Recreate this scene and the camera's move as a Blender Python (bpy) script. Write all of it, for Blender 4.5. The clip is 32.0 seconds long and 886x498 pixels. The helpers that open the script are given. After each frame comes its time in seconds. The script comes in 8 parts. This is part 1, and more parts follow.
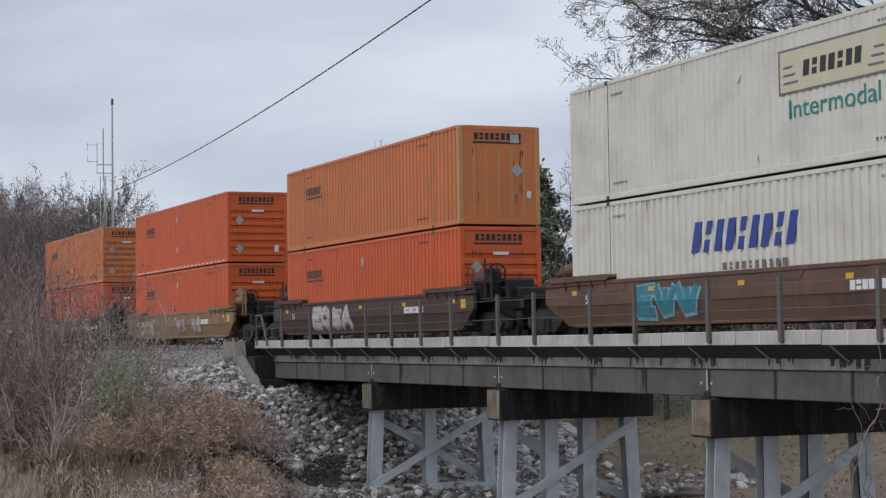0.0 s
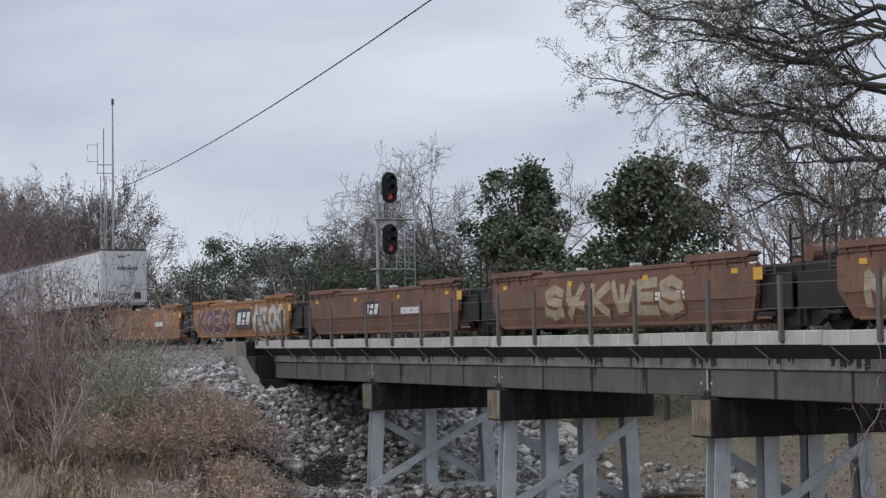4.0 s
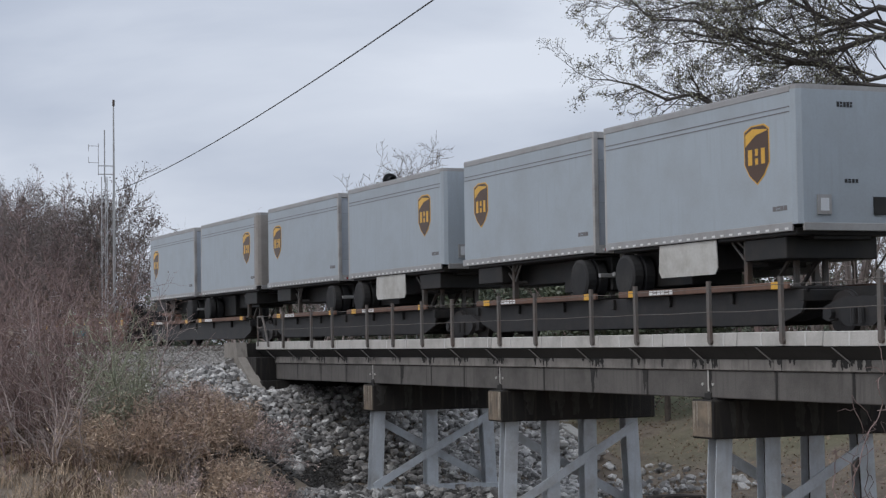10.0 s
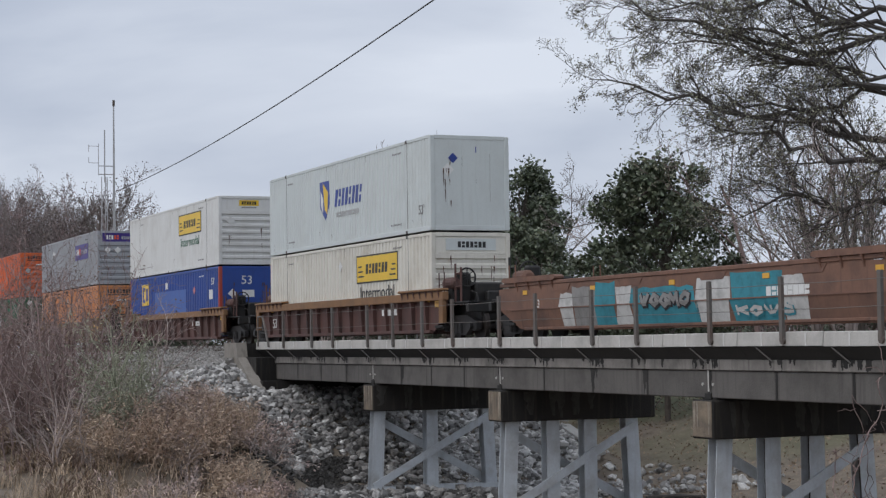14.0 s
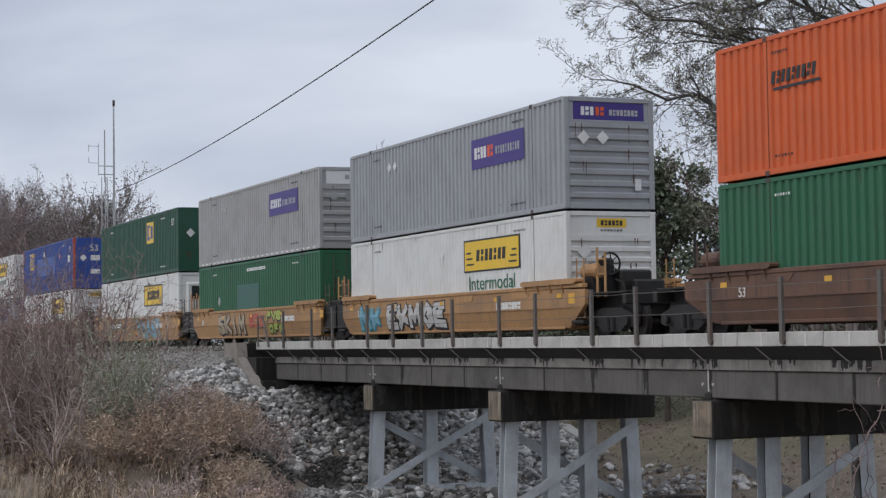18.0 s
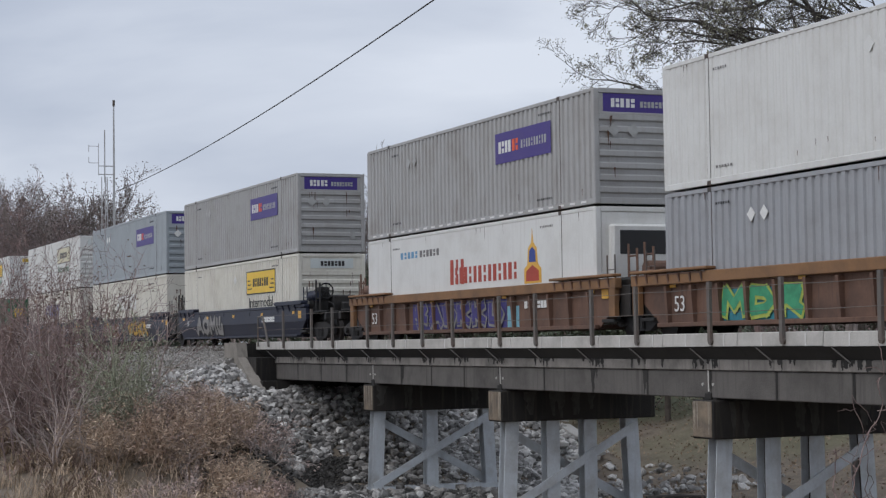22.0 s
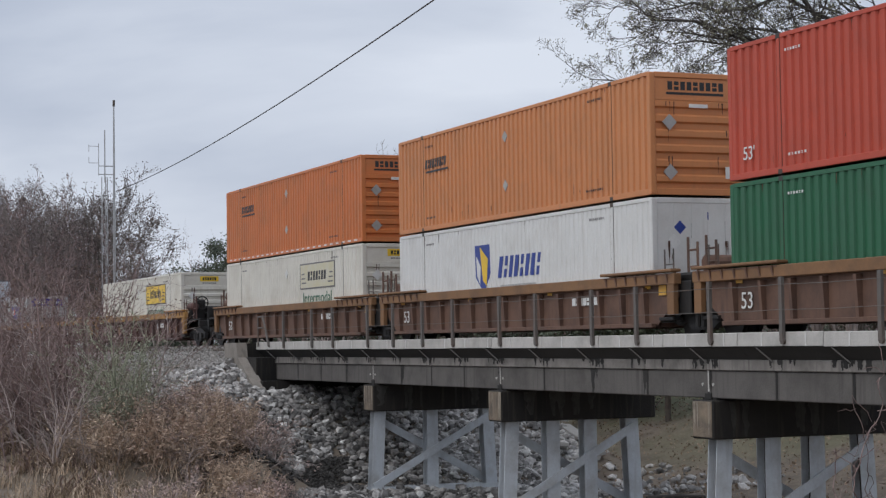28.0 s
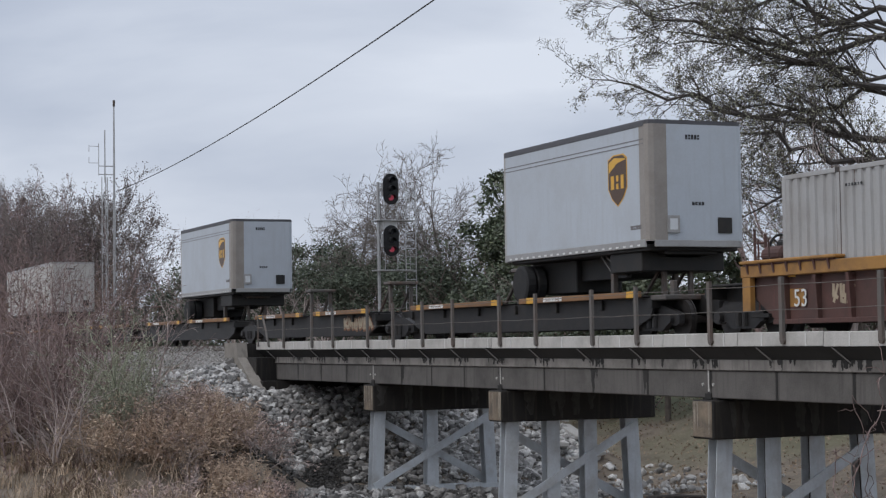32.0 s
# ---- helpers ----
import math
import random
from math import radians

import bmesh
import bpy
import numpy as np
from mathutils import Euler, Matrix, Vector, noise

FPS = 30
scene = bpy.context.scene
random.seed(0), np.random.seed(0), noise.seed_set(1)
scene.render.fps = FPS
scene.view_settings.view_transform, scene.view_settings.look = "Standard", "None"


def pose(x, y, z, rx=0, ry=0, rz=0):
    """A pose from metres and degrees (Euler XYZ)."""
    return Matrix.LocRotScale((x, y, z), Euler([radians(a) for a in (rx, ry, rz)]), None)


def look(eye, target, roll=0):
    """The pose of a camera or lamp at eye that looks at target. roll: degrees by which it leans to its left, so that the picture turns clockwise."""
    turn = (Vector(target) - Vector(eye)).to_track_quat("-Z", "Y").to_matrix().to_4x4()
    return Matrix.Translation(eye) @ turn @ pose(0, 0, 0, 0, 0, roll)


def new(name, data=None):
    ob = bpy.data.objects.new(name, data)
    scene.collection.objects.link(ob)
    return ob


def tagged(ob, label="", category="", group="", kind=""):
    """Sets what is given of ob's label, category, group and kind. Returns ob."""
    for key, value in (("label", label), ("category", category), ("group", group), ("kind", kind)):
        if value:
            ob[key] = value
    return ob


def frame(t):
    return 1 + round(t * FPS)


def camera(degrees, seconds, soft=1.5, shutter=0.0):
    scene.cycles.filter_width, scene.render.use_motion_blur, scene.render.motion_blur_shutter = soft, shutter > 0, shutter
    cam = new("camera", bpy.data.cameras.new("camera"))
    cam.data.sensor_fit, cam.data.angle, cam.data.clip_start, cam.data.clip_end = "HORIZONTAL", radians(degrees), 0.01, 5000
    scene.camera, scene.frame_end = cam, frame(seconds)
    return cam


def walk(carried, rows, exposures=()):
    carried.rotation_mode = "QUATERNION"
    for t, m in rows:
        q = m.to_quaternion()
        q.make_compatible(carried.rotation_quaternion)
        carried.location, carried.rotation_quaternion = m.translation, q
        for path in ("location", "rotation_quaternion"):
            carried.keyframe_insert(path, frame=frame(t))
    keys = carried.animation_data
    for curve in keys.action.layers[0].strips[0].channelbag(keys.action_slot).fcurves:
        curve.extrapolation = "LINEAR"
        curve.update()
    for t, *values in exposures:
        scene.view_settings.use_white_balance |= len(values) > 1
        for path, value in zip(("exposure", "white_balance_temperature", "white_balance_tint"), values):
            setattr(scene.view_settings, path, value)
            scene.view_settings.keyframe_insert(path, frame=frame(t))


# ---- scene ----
# World: the train runs along +x at y = TRACK_Y; z = 0 is the top of the rails. Metres.
SPEED, TRACK_Y = 25.938, 22.2
END = 32.0


def aim(turn, tilt, roll):
    a, b = radians(turn), radians(tilt)
    return look((0, 0, 0), (-60 * math.sin(a) * math.cos(b), 60 * math.cos(a) * math.cos(b), 60 * math.sin(b)), roll)


cam = camera(26.842, 32.0, soft=1.3)
walk(cam, [(0, aim(67.415, 2.835, -0.817)), (4, aim(67.425, 2.838, -0.817)), (9, aim(67.450, 2.868, -0.817)),
           (16, aim(67.456, 2.875, -0.817)), (32, aim(67.462, 2.878, -0.817))],
     exposures=[(0, 0.05, 6290, 10), (32, 0.05, 6290, 10)])

# ---- light ----
world = bpy.data.worlds.new("overcast_sky")
scene.world = world
world.use_nodes = True
SUN_ROT, SUN_UP = radians(170), radians(50)


def build_world():
    nt = world.node_tree
    N, K = nt.nodes, nt.links
    bg = N["Background"]
    sky = N.new("ShaderNodeTexSky")
    sky.sky_type, sky.sun_disc, sky.sun_elevation, sky.sun_rotation = "NISHITA", False, SUN_UP, SUN_ROT
    sky.dust_density = 3.0
    tc = N.new("ShaderNodeTexCoord")
    mp = N.new("ShaderNodeMapping")
    mp.inputs["Scale"].default_value = (1.6, 1.6, 6.0)
    mp.inputs["Location"].default_value = (0.35, 0.1, 0.55)
    K.new(tc.outputs["Generated"], mp.inputs["Vector"])
    no = N.new("ShaderNodeTexNoise")
    no.inputs["Scale"].default_value, no.inputs["Detail"].default_value, no.inputs["Roughness"].default_value = 1.9, 6, 0.5
    no.inputs["Distortion"].default_value = 0.25
    K.new(mp.outputs[0], no.inputs["Vector"])
    ramp = N.new("ShaderNodeValToRGB")
    e = ramp.color_ramp.elements
    e[0].position, e[0].color = 0.36, (4.7, 5.15, 6.1, 1)
    e[1].position, e[1].color = 0.64, (7.2, 7.55, 8.25, 1)
    K.new(no.outputs["Fac"], ramp.inputs[0])
    mix = N.new("ShaderNodeMix")
    mix.data_type = "RGBA"
    mix.inputs[0].default_value = 0.93
    K.new(sky.outputs[0], mix.inputs[6])
    K.new(ramp.outputs[0], mix.inputs[7])
    K.new(mix.outputs[2], bg.inputs["Color"])
    bg.inputs["Strength"].default_value = 0.1


build_world()
sun = new("sun", bpy.data.lights.new("sun", "SUN"))
sun.data.energy, sun.data.angle, sun.data.color = 1.1, radians(35), (1.0, 0.97, 0.93)
sun.matrix_world = look((0, 0, 50), (-math.sin(SUN_ROT) * math.cos(SUN_UP) * 30, -math.cos(SUN_ROT) * math.cos(SUN_UP) * 30, 50 - math.sin(SUN_UP) * 30))


# ---- materials ----
MATS = {}


def mat(name, base, rough=0.6, dirt=None, amount=0.35, scale=1.5, grain=18.0, bump=0.15, metal=0.0, streak=0.0, vary=0.12, emit=0.0):
    """A weathered surface: two scales of noise over the base colour, vertical streaks where asked, and fine relief."""
    if name in MATS:
        return MATS[name]
    m = bpy.data.materials.new(name)
    m.use_nodes = True
    nt = m.node_tree
    N, K = nt.nodes, nt.links
    b = N["Principled BSDF"]
    b.inputs["Roughness"].default_value, b.inputs["Metallic"].default_value = rough, metal
    base = tuple(base)
    dirt = dirt or tuple(c * 0.5 for c in base)
    tc = N.new("ShaderNodeTexCoord")
    info = N.new("ShaderNodeObjectInfo")
    off = N.new("ShaderNodeVectorMath")
    off.operation = "MULTIPLY_ADD"
    off.inputs[1].default_value = (37.0, 17.0, 29.0)
    K.new(info.outputs["Random"], off.inputs[0])
    K.new(tc.outputs["Object"], off.inputs[2])
    big = N.new("ShaderNodeTexNoise")
    big.inputs["Scale"].default_value, big.inputs["Detail"].default_value, big.inputs["Roughness"].default_value = scale, 5, 0.62
    K.new(off.outputs[0], big.inputs["Vector"])
    fine = N.new("ShaderNodeTexNoise")
    fine.inputs["Scale"].default_value, fine.inputs["Detail"].default_value = grain, 4
    K.new(off.outputs[0], fine.inputs["Vector"])
    ramp = N.new("ShaderNodeValToRGB")
    e = ramp.color_ramp.elements
    e[0].position, e[0].color, e[1].position, e[1].color = 0.44, (0, 0, 0, 1), 0.72, (amount, amount, amount, 1)
    K.new(big.outputs["Fac"], ramp.inputs[0])
    fac = ramp.outputs[0]
    if streak:
        mp = N.new("ShaderNodeMapping")
        mp.inputs["Scale"].default_value = (5.0, 5.0, 0.35)
        K.new(off.outputs[0], mp.inputs["Vector"])
        st = N.new("ShaderNodeTexNoise")
        st.inputs["Scale"].default_value, st.inputs["Detail"].default_value = 1.6, 5
        K.new(mp.outputs[0], st.inputs["Vector"])
        r2 = N.new("ShaderNodeValToRGB")
        e = r2.color_ramp.elements
        e[0].position, e[0].color, e[1].position, e[1].color = 0.5, (0, 0, 0, 1), 0.8, (streak, streak, streak, 1)
        K.new(st.outputs["Fac"], r2.inputs[0])
        mx = N.new("ShaderNodeMath")
        mx.operation = "MAXIMUM"
        K.new(fac, mx.inputs[0])
        K.new(r2.outputs[0], mx.inputs[1])
        fac = mx.outputs[0]
    mixc = N.new("ShaderNodeMix")
    mixc.data_type = "RGBA"
    mixc.inputs[6].default_value, mixc.inputs[7].default_value = (*base, 1), (*dirt, 1)
    K.new(fac, mixc.inputs[0])
    hsv = N.new("ShaderNodeHueSaturation")
    K.new(mixc.outputs[2], hsv.inputs["Color"])
    val = N.new("ShaderNodeMath")
    val.operation = "MULTIPLY_ADD"
    val.inputs[1].default_value, val.inputs[2].default_value = vary * 2, 1 - vary
    K.new(fine.outputs["Fac"], val.inputs[0])
    K.new(val.outputs[0], hsv.inputs["Value"])
    K.new(hsv.outputs[0], b.inputs["Base Color"])
    if bump:
        bp = N.new("ShaderNodeBump")
        bp.inputs["Strength"].default_value, bp.inputs["Distance"].default_value = bump, 0.02
        K.new(fine.outputs["Fac"], bp.inputs["Height"])
        K.new(bp.outputs[0], b.inputs["Normal"])
    if emit:
        b.inputs["Emission Color"].default_value, b.inputs["Emission Strength"].default_value = (*base, 1), emit
    MATS[name] = m
    return m


def spread(m, amount=0.35, hue=0.0):
    """Lets the brightness vary from piece to piece."""
    nt = m.node_tree
    N, K = nt.nodes, nt.links
    b = N["Principled BSDF"]
    src = b.inputs["Base Color"].links[0].from_socket
    info, geo = N.new("ShaderNodeObjectInfo"), N.new("ShaderNodeNewGeometry")
    add = N.new("ShaderNodeMath")
    add.operation = "ADD"
    K.new(info.outputs["Random"], add.inputs[0])
    K.new(geo.outputs["Random Per Island"], add.inputs[1])
    fr = N.new("ShaderNodeMath")
    fr.operation = "FRACT"
    K.new(add.outputs[0], fr.inputs[0])
    v = N.new("ShaderNodeMath")
    v.operation = "MULTIPLY_ADD"
    v.inputs[1].default_value, v.inputs[2].default_value = 2 * amount, 1 - amount
    K.new(fr.outputs[0], v.inputs[0])
    hs = N.new("ShaderNodeHueSaturation")
    K.new(src, hs.inputs["Color"])
    K.new(v.outputs[0], hs.inputs["Value"])
    if hue:
        h = N.new("ShaderNodeMath")
        h.operation = "MULTIPLY_ADD"
        h.inputs[1].default_value, h.inputs[2].default_value = hue, 0.5 - hue / 2
        K.new(fr.outputs[0], h.inputs[0])
        K.new(h.outputs[0], hs.inputs["Hue"])
    K.new(hs.outputs[0], b.inputs["Base Color"])
    return m


RUST = (0.16, 0.07, 0.035)
GRIME = (0.10, 0.085, 0.07)
M_black = mat("black_steel", (0.012, 0.0115, 0.011), 0.6, (0.035, 0.026, 0.02), 0.6, 2.2)
M_steel = mat("worn_steel", (0.12, 0.11, 0.10), 0.5, RUST, 0.6, metal=0.4)
M_truck = mat("truck_casting", (0.016, 0.015, 0.0155), 0.6, (0.034, 0.028, 0.024), 0.6, 3.0)
M_wheel = mat("wheel_steel", (0.024, 0.021, 0.020), 0.55, (0.055, 0.04, 0.032), 0.5, metal=0.3)
M_tyre = mat("tyre_rubber", (0.02, 0.02, 0.021), 0.85, (0.06, 0.055, 0.05), 0.5)
M_rim = mat("wheel_rim", (0.22, 0.22, 0.225), 0.45, GRIME, 0.6, metal=0.3)
M_casting = mat("casting_steel", (0.05, 0.045, 0.04), 0.6, RUST, 0.5)
M_white = mat("lettering_white", (0.74, 0.74, 0.72), 0.5, (0.4, 0.38, 0.35), 0.3)
M_ink = mat("lettering_black", (0.02, 0.02, 0.022), 0.5)
M_yellow = mat("reflector_yellow", (0.70, 0.38, 0.04), 0.4, (0.5, 0.25, 0.03), 0.4)
M_conc = mat("deck_concrete", (0.50, 0.48, 0.45), 0.85, (0.26, 0.245, 0.225), 0.7, 1.1, 26, 0.4, streak=0.35)
M_wing = mat("wing_concrete", (0.28, 0.255, 0.225), 0.9, (0.13, 0.115, 0.1), 0.8, 1.2, 22, 0.5, streak=0.7)
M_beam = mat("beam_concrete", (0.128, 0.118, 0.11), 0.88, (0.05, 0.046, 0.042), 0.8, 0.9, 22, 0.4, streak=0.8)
# near black: stain plus the shade under the deck, put into the colour
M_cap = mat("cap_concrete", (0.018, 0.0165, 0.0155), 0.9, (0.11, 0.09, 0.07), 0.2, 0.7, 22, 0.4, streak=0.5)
# the cap's lit end, painted paler, with real rain streaks
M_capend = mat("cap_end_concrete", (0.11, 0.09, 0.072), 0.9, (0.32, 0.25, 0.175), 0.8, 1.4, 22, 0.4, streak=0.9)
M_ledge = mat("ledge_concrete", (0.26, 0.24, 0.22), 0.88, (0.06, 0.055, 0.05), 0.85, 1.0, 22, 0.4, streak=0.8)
# grimy concrete, darkened further to paint the shade below the curb
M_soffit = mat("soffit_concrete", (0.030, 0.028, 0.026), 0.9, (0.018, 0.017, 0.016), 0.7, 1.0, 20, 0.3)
M_stain = mat("wet_joint", (0.02, 0.0185, 0.017), 0.8, (0.045, 0.04, 0.036), 0.6)
M_pile = mat("pile_paint", (0.610, 0.647, 0.683), 0.55, (0.20, 0.16, 0.12), 0.4, 1.6, 20, 0.12, streak=0.3)
M_post = mat("rail_post_steel", (0.13, 0.12, 0.11), 0.65, RUST, 0.4)
# dark web colour paints the shade between the pile flanges
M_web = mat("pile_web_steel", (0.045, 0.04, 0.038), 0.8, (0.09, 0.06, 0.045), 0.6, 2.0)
M_strut = mat("strut_steel", (0.19, 0.18, 0.17), 0.6, (0.12, 0.10, 0.09), 0.5)
M_lime = mat("lime_streak", (0.34, 0.29, 0.23), 0.9, (0.11, 0.09, 0.07), 0.9, 6.0, streak=0.9)
M_smear = mat("rain_smear", (0.062, 0.057, 0.052), 0.9, (0.024, 0.022, 0.02), 0.9, 5.0, streak=0.9)
M_mortar = mat("pale_mortar", (0.66, 0.65, 0.63), 0.85, (0.4, 0.39, 0.37), 0.5)
M_rail = mat("rail_steel", (0.16, 0.11, 0.085), 0.5, RUST, 0.6, metal=0.4)
M_tie = mat("tie_timber", (0.09, 0.07, 0.055), 0.9, (0.18, 0.15, 0.12), 0.5)


# ---- mesh helpers ----
SMALL = {"branchwork", "foliage", "code_mark", "marker_studs", "graffiti_stroke", "number_mark", "word_mark", "reflector_dashes", "rust_runs", "ledge_gusset", "bracketed_ledge"}

def part(name, bm, material, parent, label="", matrix=None):
    """Links a bmesh (or a mesh) as one mesh object under a thing or a part."""
    if isinstance(bm, bmesh.types.BMesh):
        me = bpy.data.meshes.new(name)
        bm.to_mesh(me)
        bm.free()
        me.materials.append(material)
    else:
        me = bm
    ob = new(name, me)
    if parent is not None:
        ob.parent = parent
    if matrix is not None:
        ob.matrix_basis = matrix
    if label:
        ob["label"] = label
    if name in SMALL:
        ob["kind"] = "stuff"
    return ob


def thing(name, m, label, category, group="", kind=""):
    ob = new(name)
    ob.empty_display_size = 0.3
    ob.matrix_basis = m
    return tagged(ob, label, category, group, kind)


def box(bm, x0, x1, y0, y1, z0, z1, bevel=0.0):
    v = [bm.verts.new((x, y, z)) for x in (x0, x1) for y in (y0, y1) for z in (z0, z1)]
    fs = [bm.faces.new([v[i] for i in q]) for q in ((0, 1, 3, 2), (4, 6, 7, 5), (0, 4, 5, 1), (2, 3, 7, 6), (0, 2, 6, 4), (1, 5, 7, 3))]
    if bevel:
        es = list({e for f in fs for e in f.edges})
        bmesh.ops.bevel(bm, geom=es, offset=bevel, segments=1, affect="EDGES")
    return bm


def boxes(*dims, bevel=0.0):
    bm = bmesh.new()
    for d in dims:
        box(bm, *d, bevel=bevel)
    return bm


def prism(pts, axis, a, b):
    """A prism: pts in the plane across the axis ('x': (y, z), 'y': (x, z), 'z': (x, y)), from a to b."""
    bm = bmesh.new()

    def at(p, c):
        return {"x": (c, p[0], p[1]), "y": (p[0], c, p[1]), "z": (p[0], p[1], c)}[axis]

    lo, hi = [bm.verts.new(at(p, a)) for p in pts], [bm.verts.new(at(p, b)) for p in pts]
    n = len(pts)
    bm.faces.new(lo)
    bm.faces.new(hi[::-1])
    for i in range(n):
        bm.faces.new((lo[i], hi[i], hi[(i + 1) % n], lo[(i + 1) % n]))
    bmesh.ops.recalc_face_normals(bm, faces=bm.faces)
    return bm


def tube(bm, pts, radii, sides=6, cap=True):
    """A tapered tube along points."""
    rings = []
    pts = [Vector(p) for p in pts]
    for i, p in enumerate(pts):
        d = (pts[min(i + 1, len(pts) - 1)] - pts[max(i - 1, 0)]).normalized()
        u = d.cross(Vector((0.31, 0.17, 0.93)) if abs(d.z) < 0.9 else Vector((1, 0, 0))).normalized()
        w = d.cross(u)
        r = radii[i] if isinstance(radii, (list, tuple)) else radii
        rings.append([bm.verts.new(p + (u * math.cos(2 * math.pi * k / sides) + w * math.sin(2 * math.pi * k / sides)) * r) for k in range(sides)])
    for a, b in zip(rings, rings[1:]):
        for k in range(sides):
            bm.faces.new((a[k], a[(k + 1) % sides], b[(k + 1) % sides], b[k]))
    if cap:
        bm.faces.new(rings[0][::-1])
        bm.faces.new(rings[-1])
    return bm


def disc(bm, c, axis, r, h, sides=20):
    d = Vector({"x": (1, 0, 0), "y": (0, 1, 0), "z": (0, 0, 1)}[axis])
    return tube(bm, [Vector(c) - d * h / 2, Vector(c) + d * h / 2], r, sides)


CACHE = {}


def shared(key, make, material):
    """One mesh for alike pieces."""
    key = (key, material.name)
    if key not in CACHE:
        bm = make()
        me = bpy.data.meshes.new(str(key[0]) if isinstance(key[0], str) else key[0][0])
        bm.to_mesh(me)
        bm.free()
        me.materials.append(material)
        CACHE[key] = me
    return CACHE[key]
# ---- ground ----
ABUT = -66.0
BRIDGE_END = -2.9


def smooth(a, b, v):
    t = min(1.0, max(0.0, (v - a) / (b - a)))
    return t * t * (3 - 2 * t)


def bank(x, y):
    """Height of the railway bank, without roughness."""
    half = abs(y - TRACK_Y)
    across = -0.78 - max(0.0, half - 4.3) * 0.80
    if x < -30:
        along = -0.8 - smooth(ABUT - 0.6, -63.0, x) * 0.95 - max(0.0, x + 63.0) * 0.47
    else:
        along = -1.75 + (x - BRIDGE_END - 3) * 0.5
    return min(across, along)


def ground_z(x, y):
    base = -4.75 + 0.5 * noise.noise((x * 0.04, y * 0.04, 3.1)) + 0.16 * noise.noise((x * 0.3, y * 0.3, 1.7))
    base += 3.9 * smooth(26, 34, y) * smooth(-68, -100, x) + 2.3 * smooth(29, 40, y) * smooth(-100, -68, x)
    base += 1.5 * math.exp(-((x + 150) ** 2 + (y - 33.4) ** 2) / 60)
    base += 1.0 * math.exp(-((x + 58) ** 2 + (y - 8) ** 2) / 120)
    spur = -2.35 - 0.15 * max(0.0, x + 61) - 0.9 * max(0.0, x + 53.8) - 0.25 * max(0.0, 12.5 - y) - 0.75 * max(0.0, y - 16.6)
    if x < -40:
        base = max(base, spur + 0.22 * noise.noise((x * 0.6, y * 0.6, 5.2)))
    mound = -1.6 - 0.155 * max(0.0, math.hypot(x - 2, y) - 5)
    return max(base, bank(x, y) + 0.06 * noise.noise((x * 0.9, y * 0.9, 0.4)), mound)


def grid_axis(lo, hi, step, far):
    a = list(np.arange(lo, hi + 1e-6, step))
    left, right, s = [], [], step
    v = lo
    while v > -far:
        s *= 1.25
        v -= s
        left.append(v)
    s, v = step, hi
    while v < far:
        s *= 1.25
        v += s
        right.append(v)
    return left[::-1] + a + right


def build_ground():
    xs, ys = grid_axis(-110, 5, 0.75, 2500), grid_axis(-3, 60, 0.75, 2500)
    vs = [(x, y, ground_z(x, y)) for x in xs for y in ys]
    n = len(ys)
    fs = [(i * n + j, (i + 1) * n + j, (i + 1) * n + j + 1, i * n + j + 1) for i in range(len(xs) - 1) for j in range(n - 1)]
    me = bpy.data.meshes.new("ground")
    me.from_pydata(vs, [], fs)
    me.polygons.foreach_set("use_smooth", [True] * len(fs))
    me.materials.append(M_ground)
    tagged(new("ground", me), "brown leaf-strewn earth with patches of green grass", "ground", kind="structure")


def ground_material():
    m = mat("leafy_earth", (0.20, 0.165, 0.128), 0.95, (0.10, 0.08, 0.064), 0.9, 1.3, 9, 0.8, vary=0.4)
    nt = m.node_tree
    N, K = nt.nodes, nt.links
    b = N["Principled BSDF"]
    src = b.inputs["Base Color"].links[0].from_socket
    tc = N.new("ShaderNodeTexCoord")
    no = N.new("ShaderNodeTexNoise")
    no.inputs["Scale"].default_value, no.inputs["Detail"].default_value = 0.16, 4
    K.new(tc.outputs["Object"], no.inputs["Vector"])
    ramp = N.new("ShaderNodeValToRGB")
    e = ramp.color_ramp.elements
    e[0].position, e[0].color, e[1].position, e[1].color = 0.40, (0, 0, 0, 1), 0.52, (0.9, 0.9, 0.9, 1)
    K.new(no.outputs["Fac"], ramp.inputs[0])
    sep = N.new("ShaderNodeSeparateXYZ")
    K.new(tc.outputs["Object"], sep.inputs[0])
    field = N.new("ShaderNodeMapRange")
    field.inputs[1].default_value, field.inputs[2].default_value = 30.0, 40.0
    K.new(sep.outputs["Y"], field.inputs[0])
    mul = N.new("ShaderNodeMath")
    mul.operation = "MULTIPLY"
    K.new(ramp.outputs[0], mul.inputs[0])
    K.new(field.outputs[0], mul.inputs[1])
    mix = N.new("ShaderNodeMix")
    mix.data_type = "RGBA"
    K.new(mul.outputs[0], mix.inputs[0])
    K.new(src, mix.inputs[6])
    mix.inputs[7].default_value = (0.13, 0.145, 0.07, 1)
    K.new(mix.outputs[2], b.inputs["Base Color"])
    return m


M_ground = ground_material()
build_ground()
M_ballast = spread(mat("ballast_stone", (0.30, 0.285, 0.27), 0.95, (0.12, 0.11, 0.10), 0.8, 3.0, 14, 1.0, vary=0.45), 0.0)


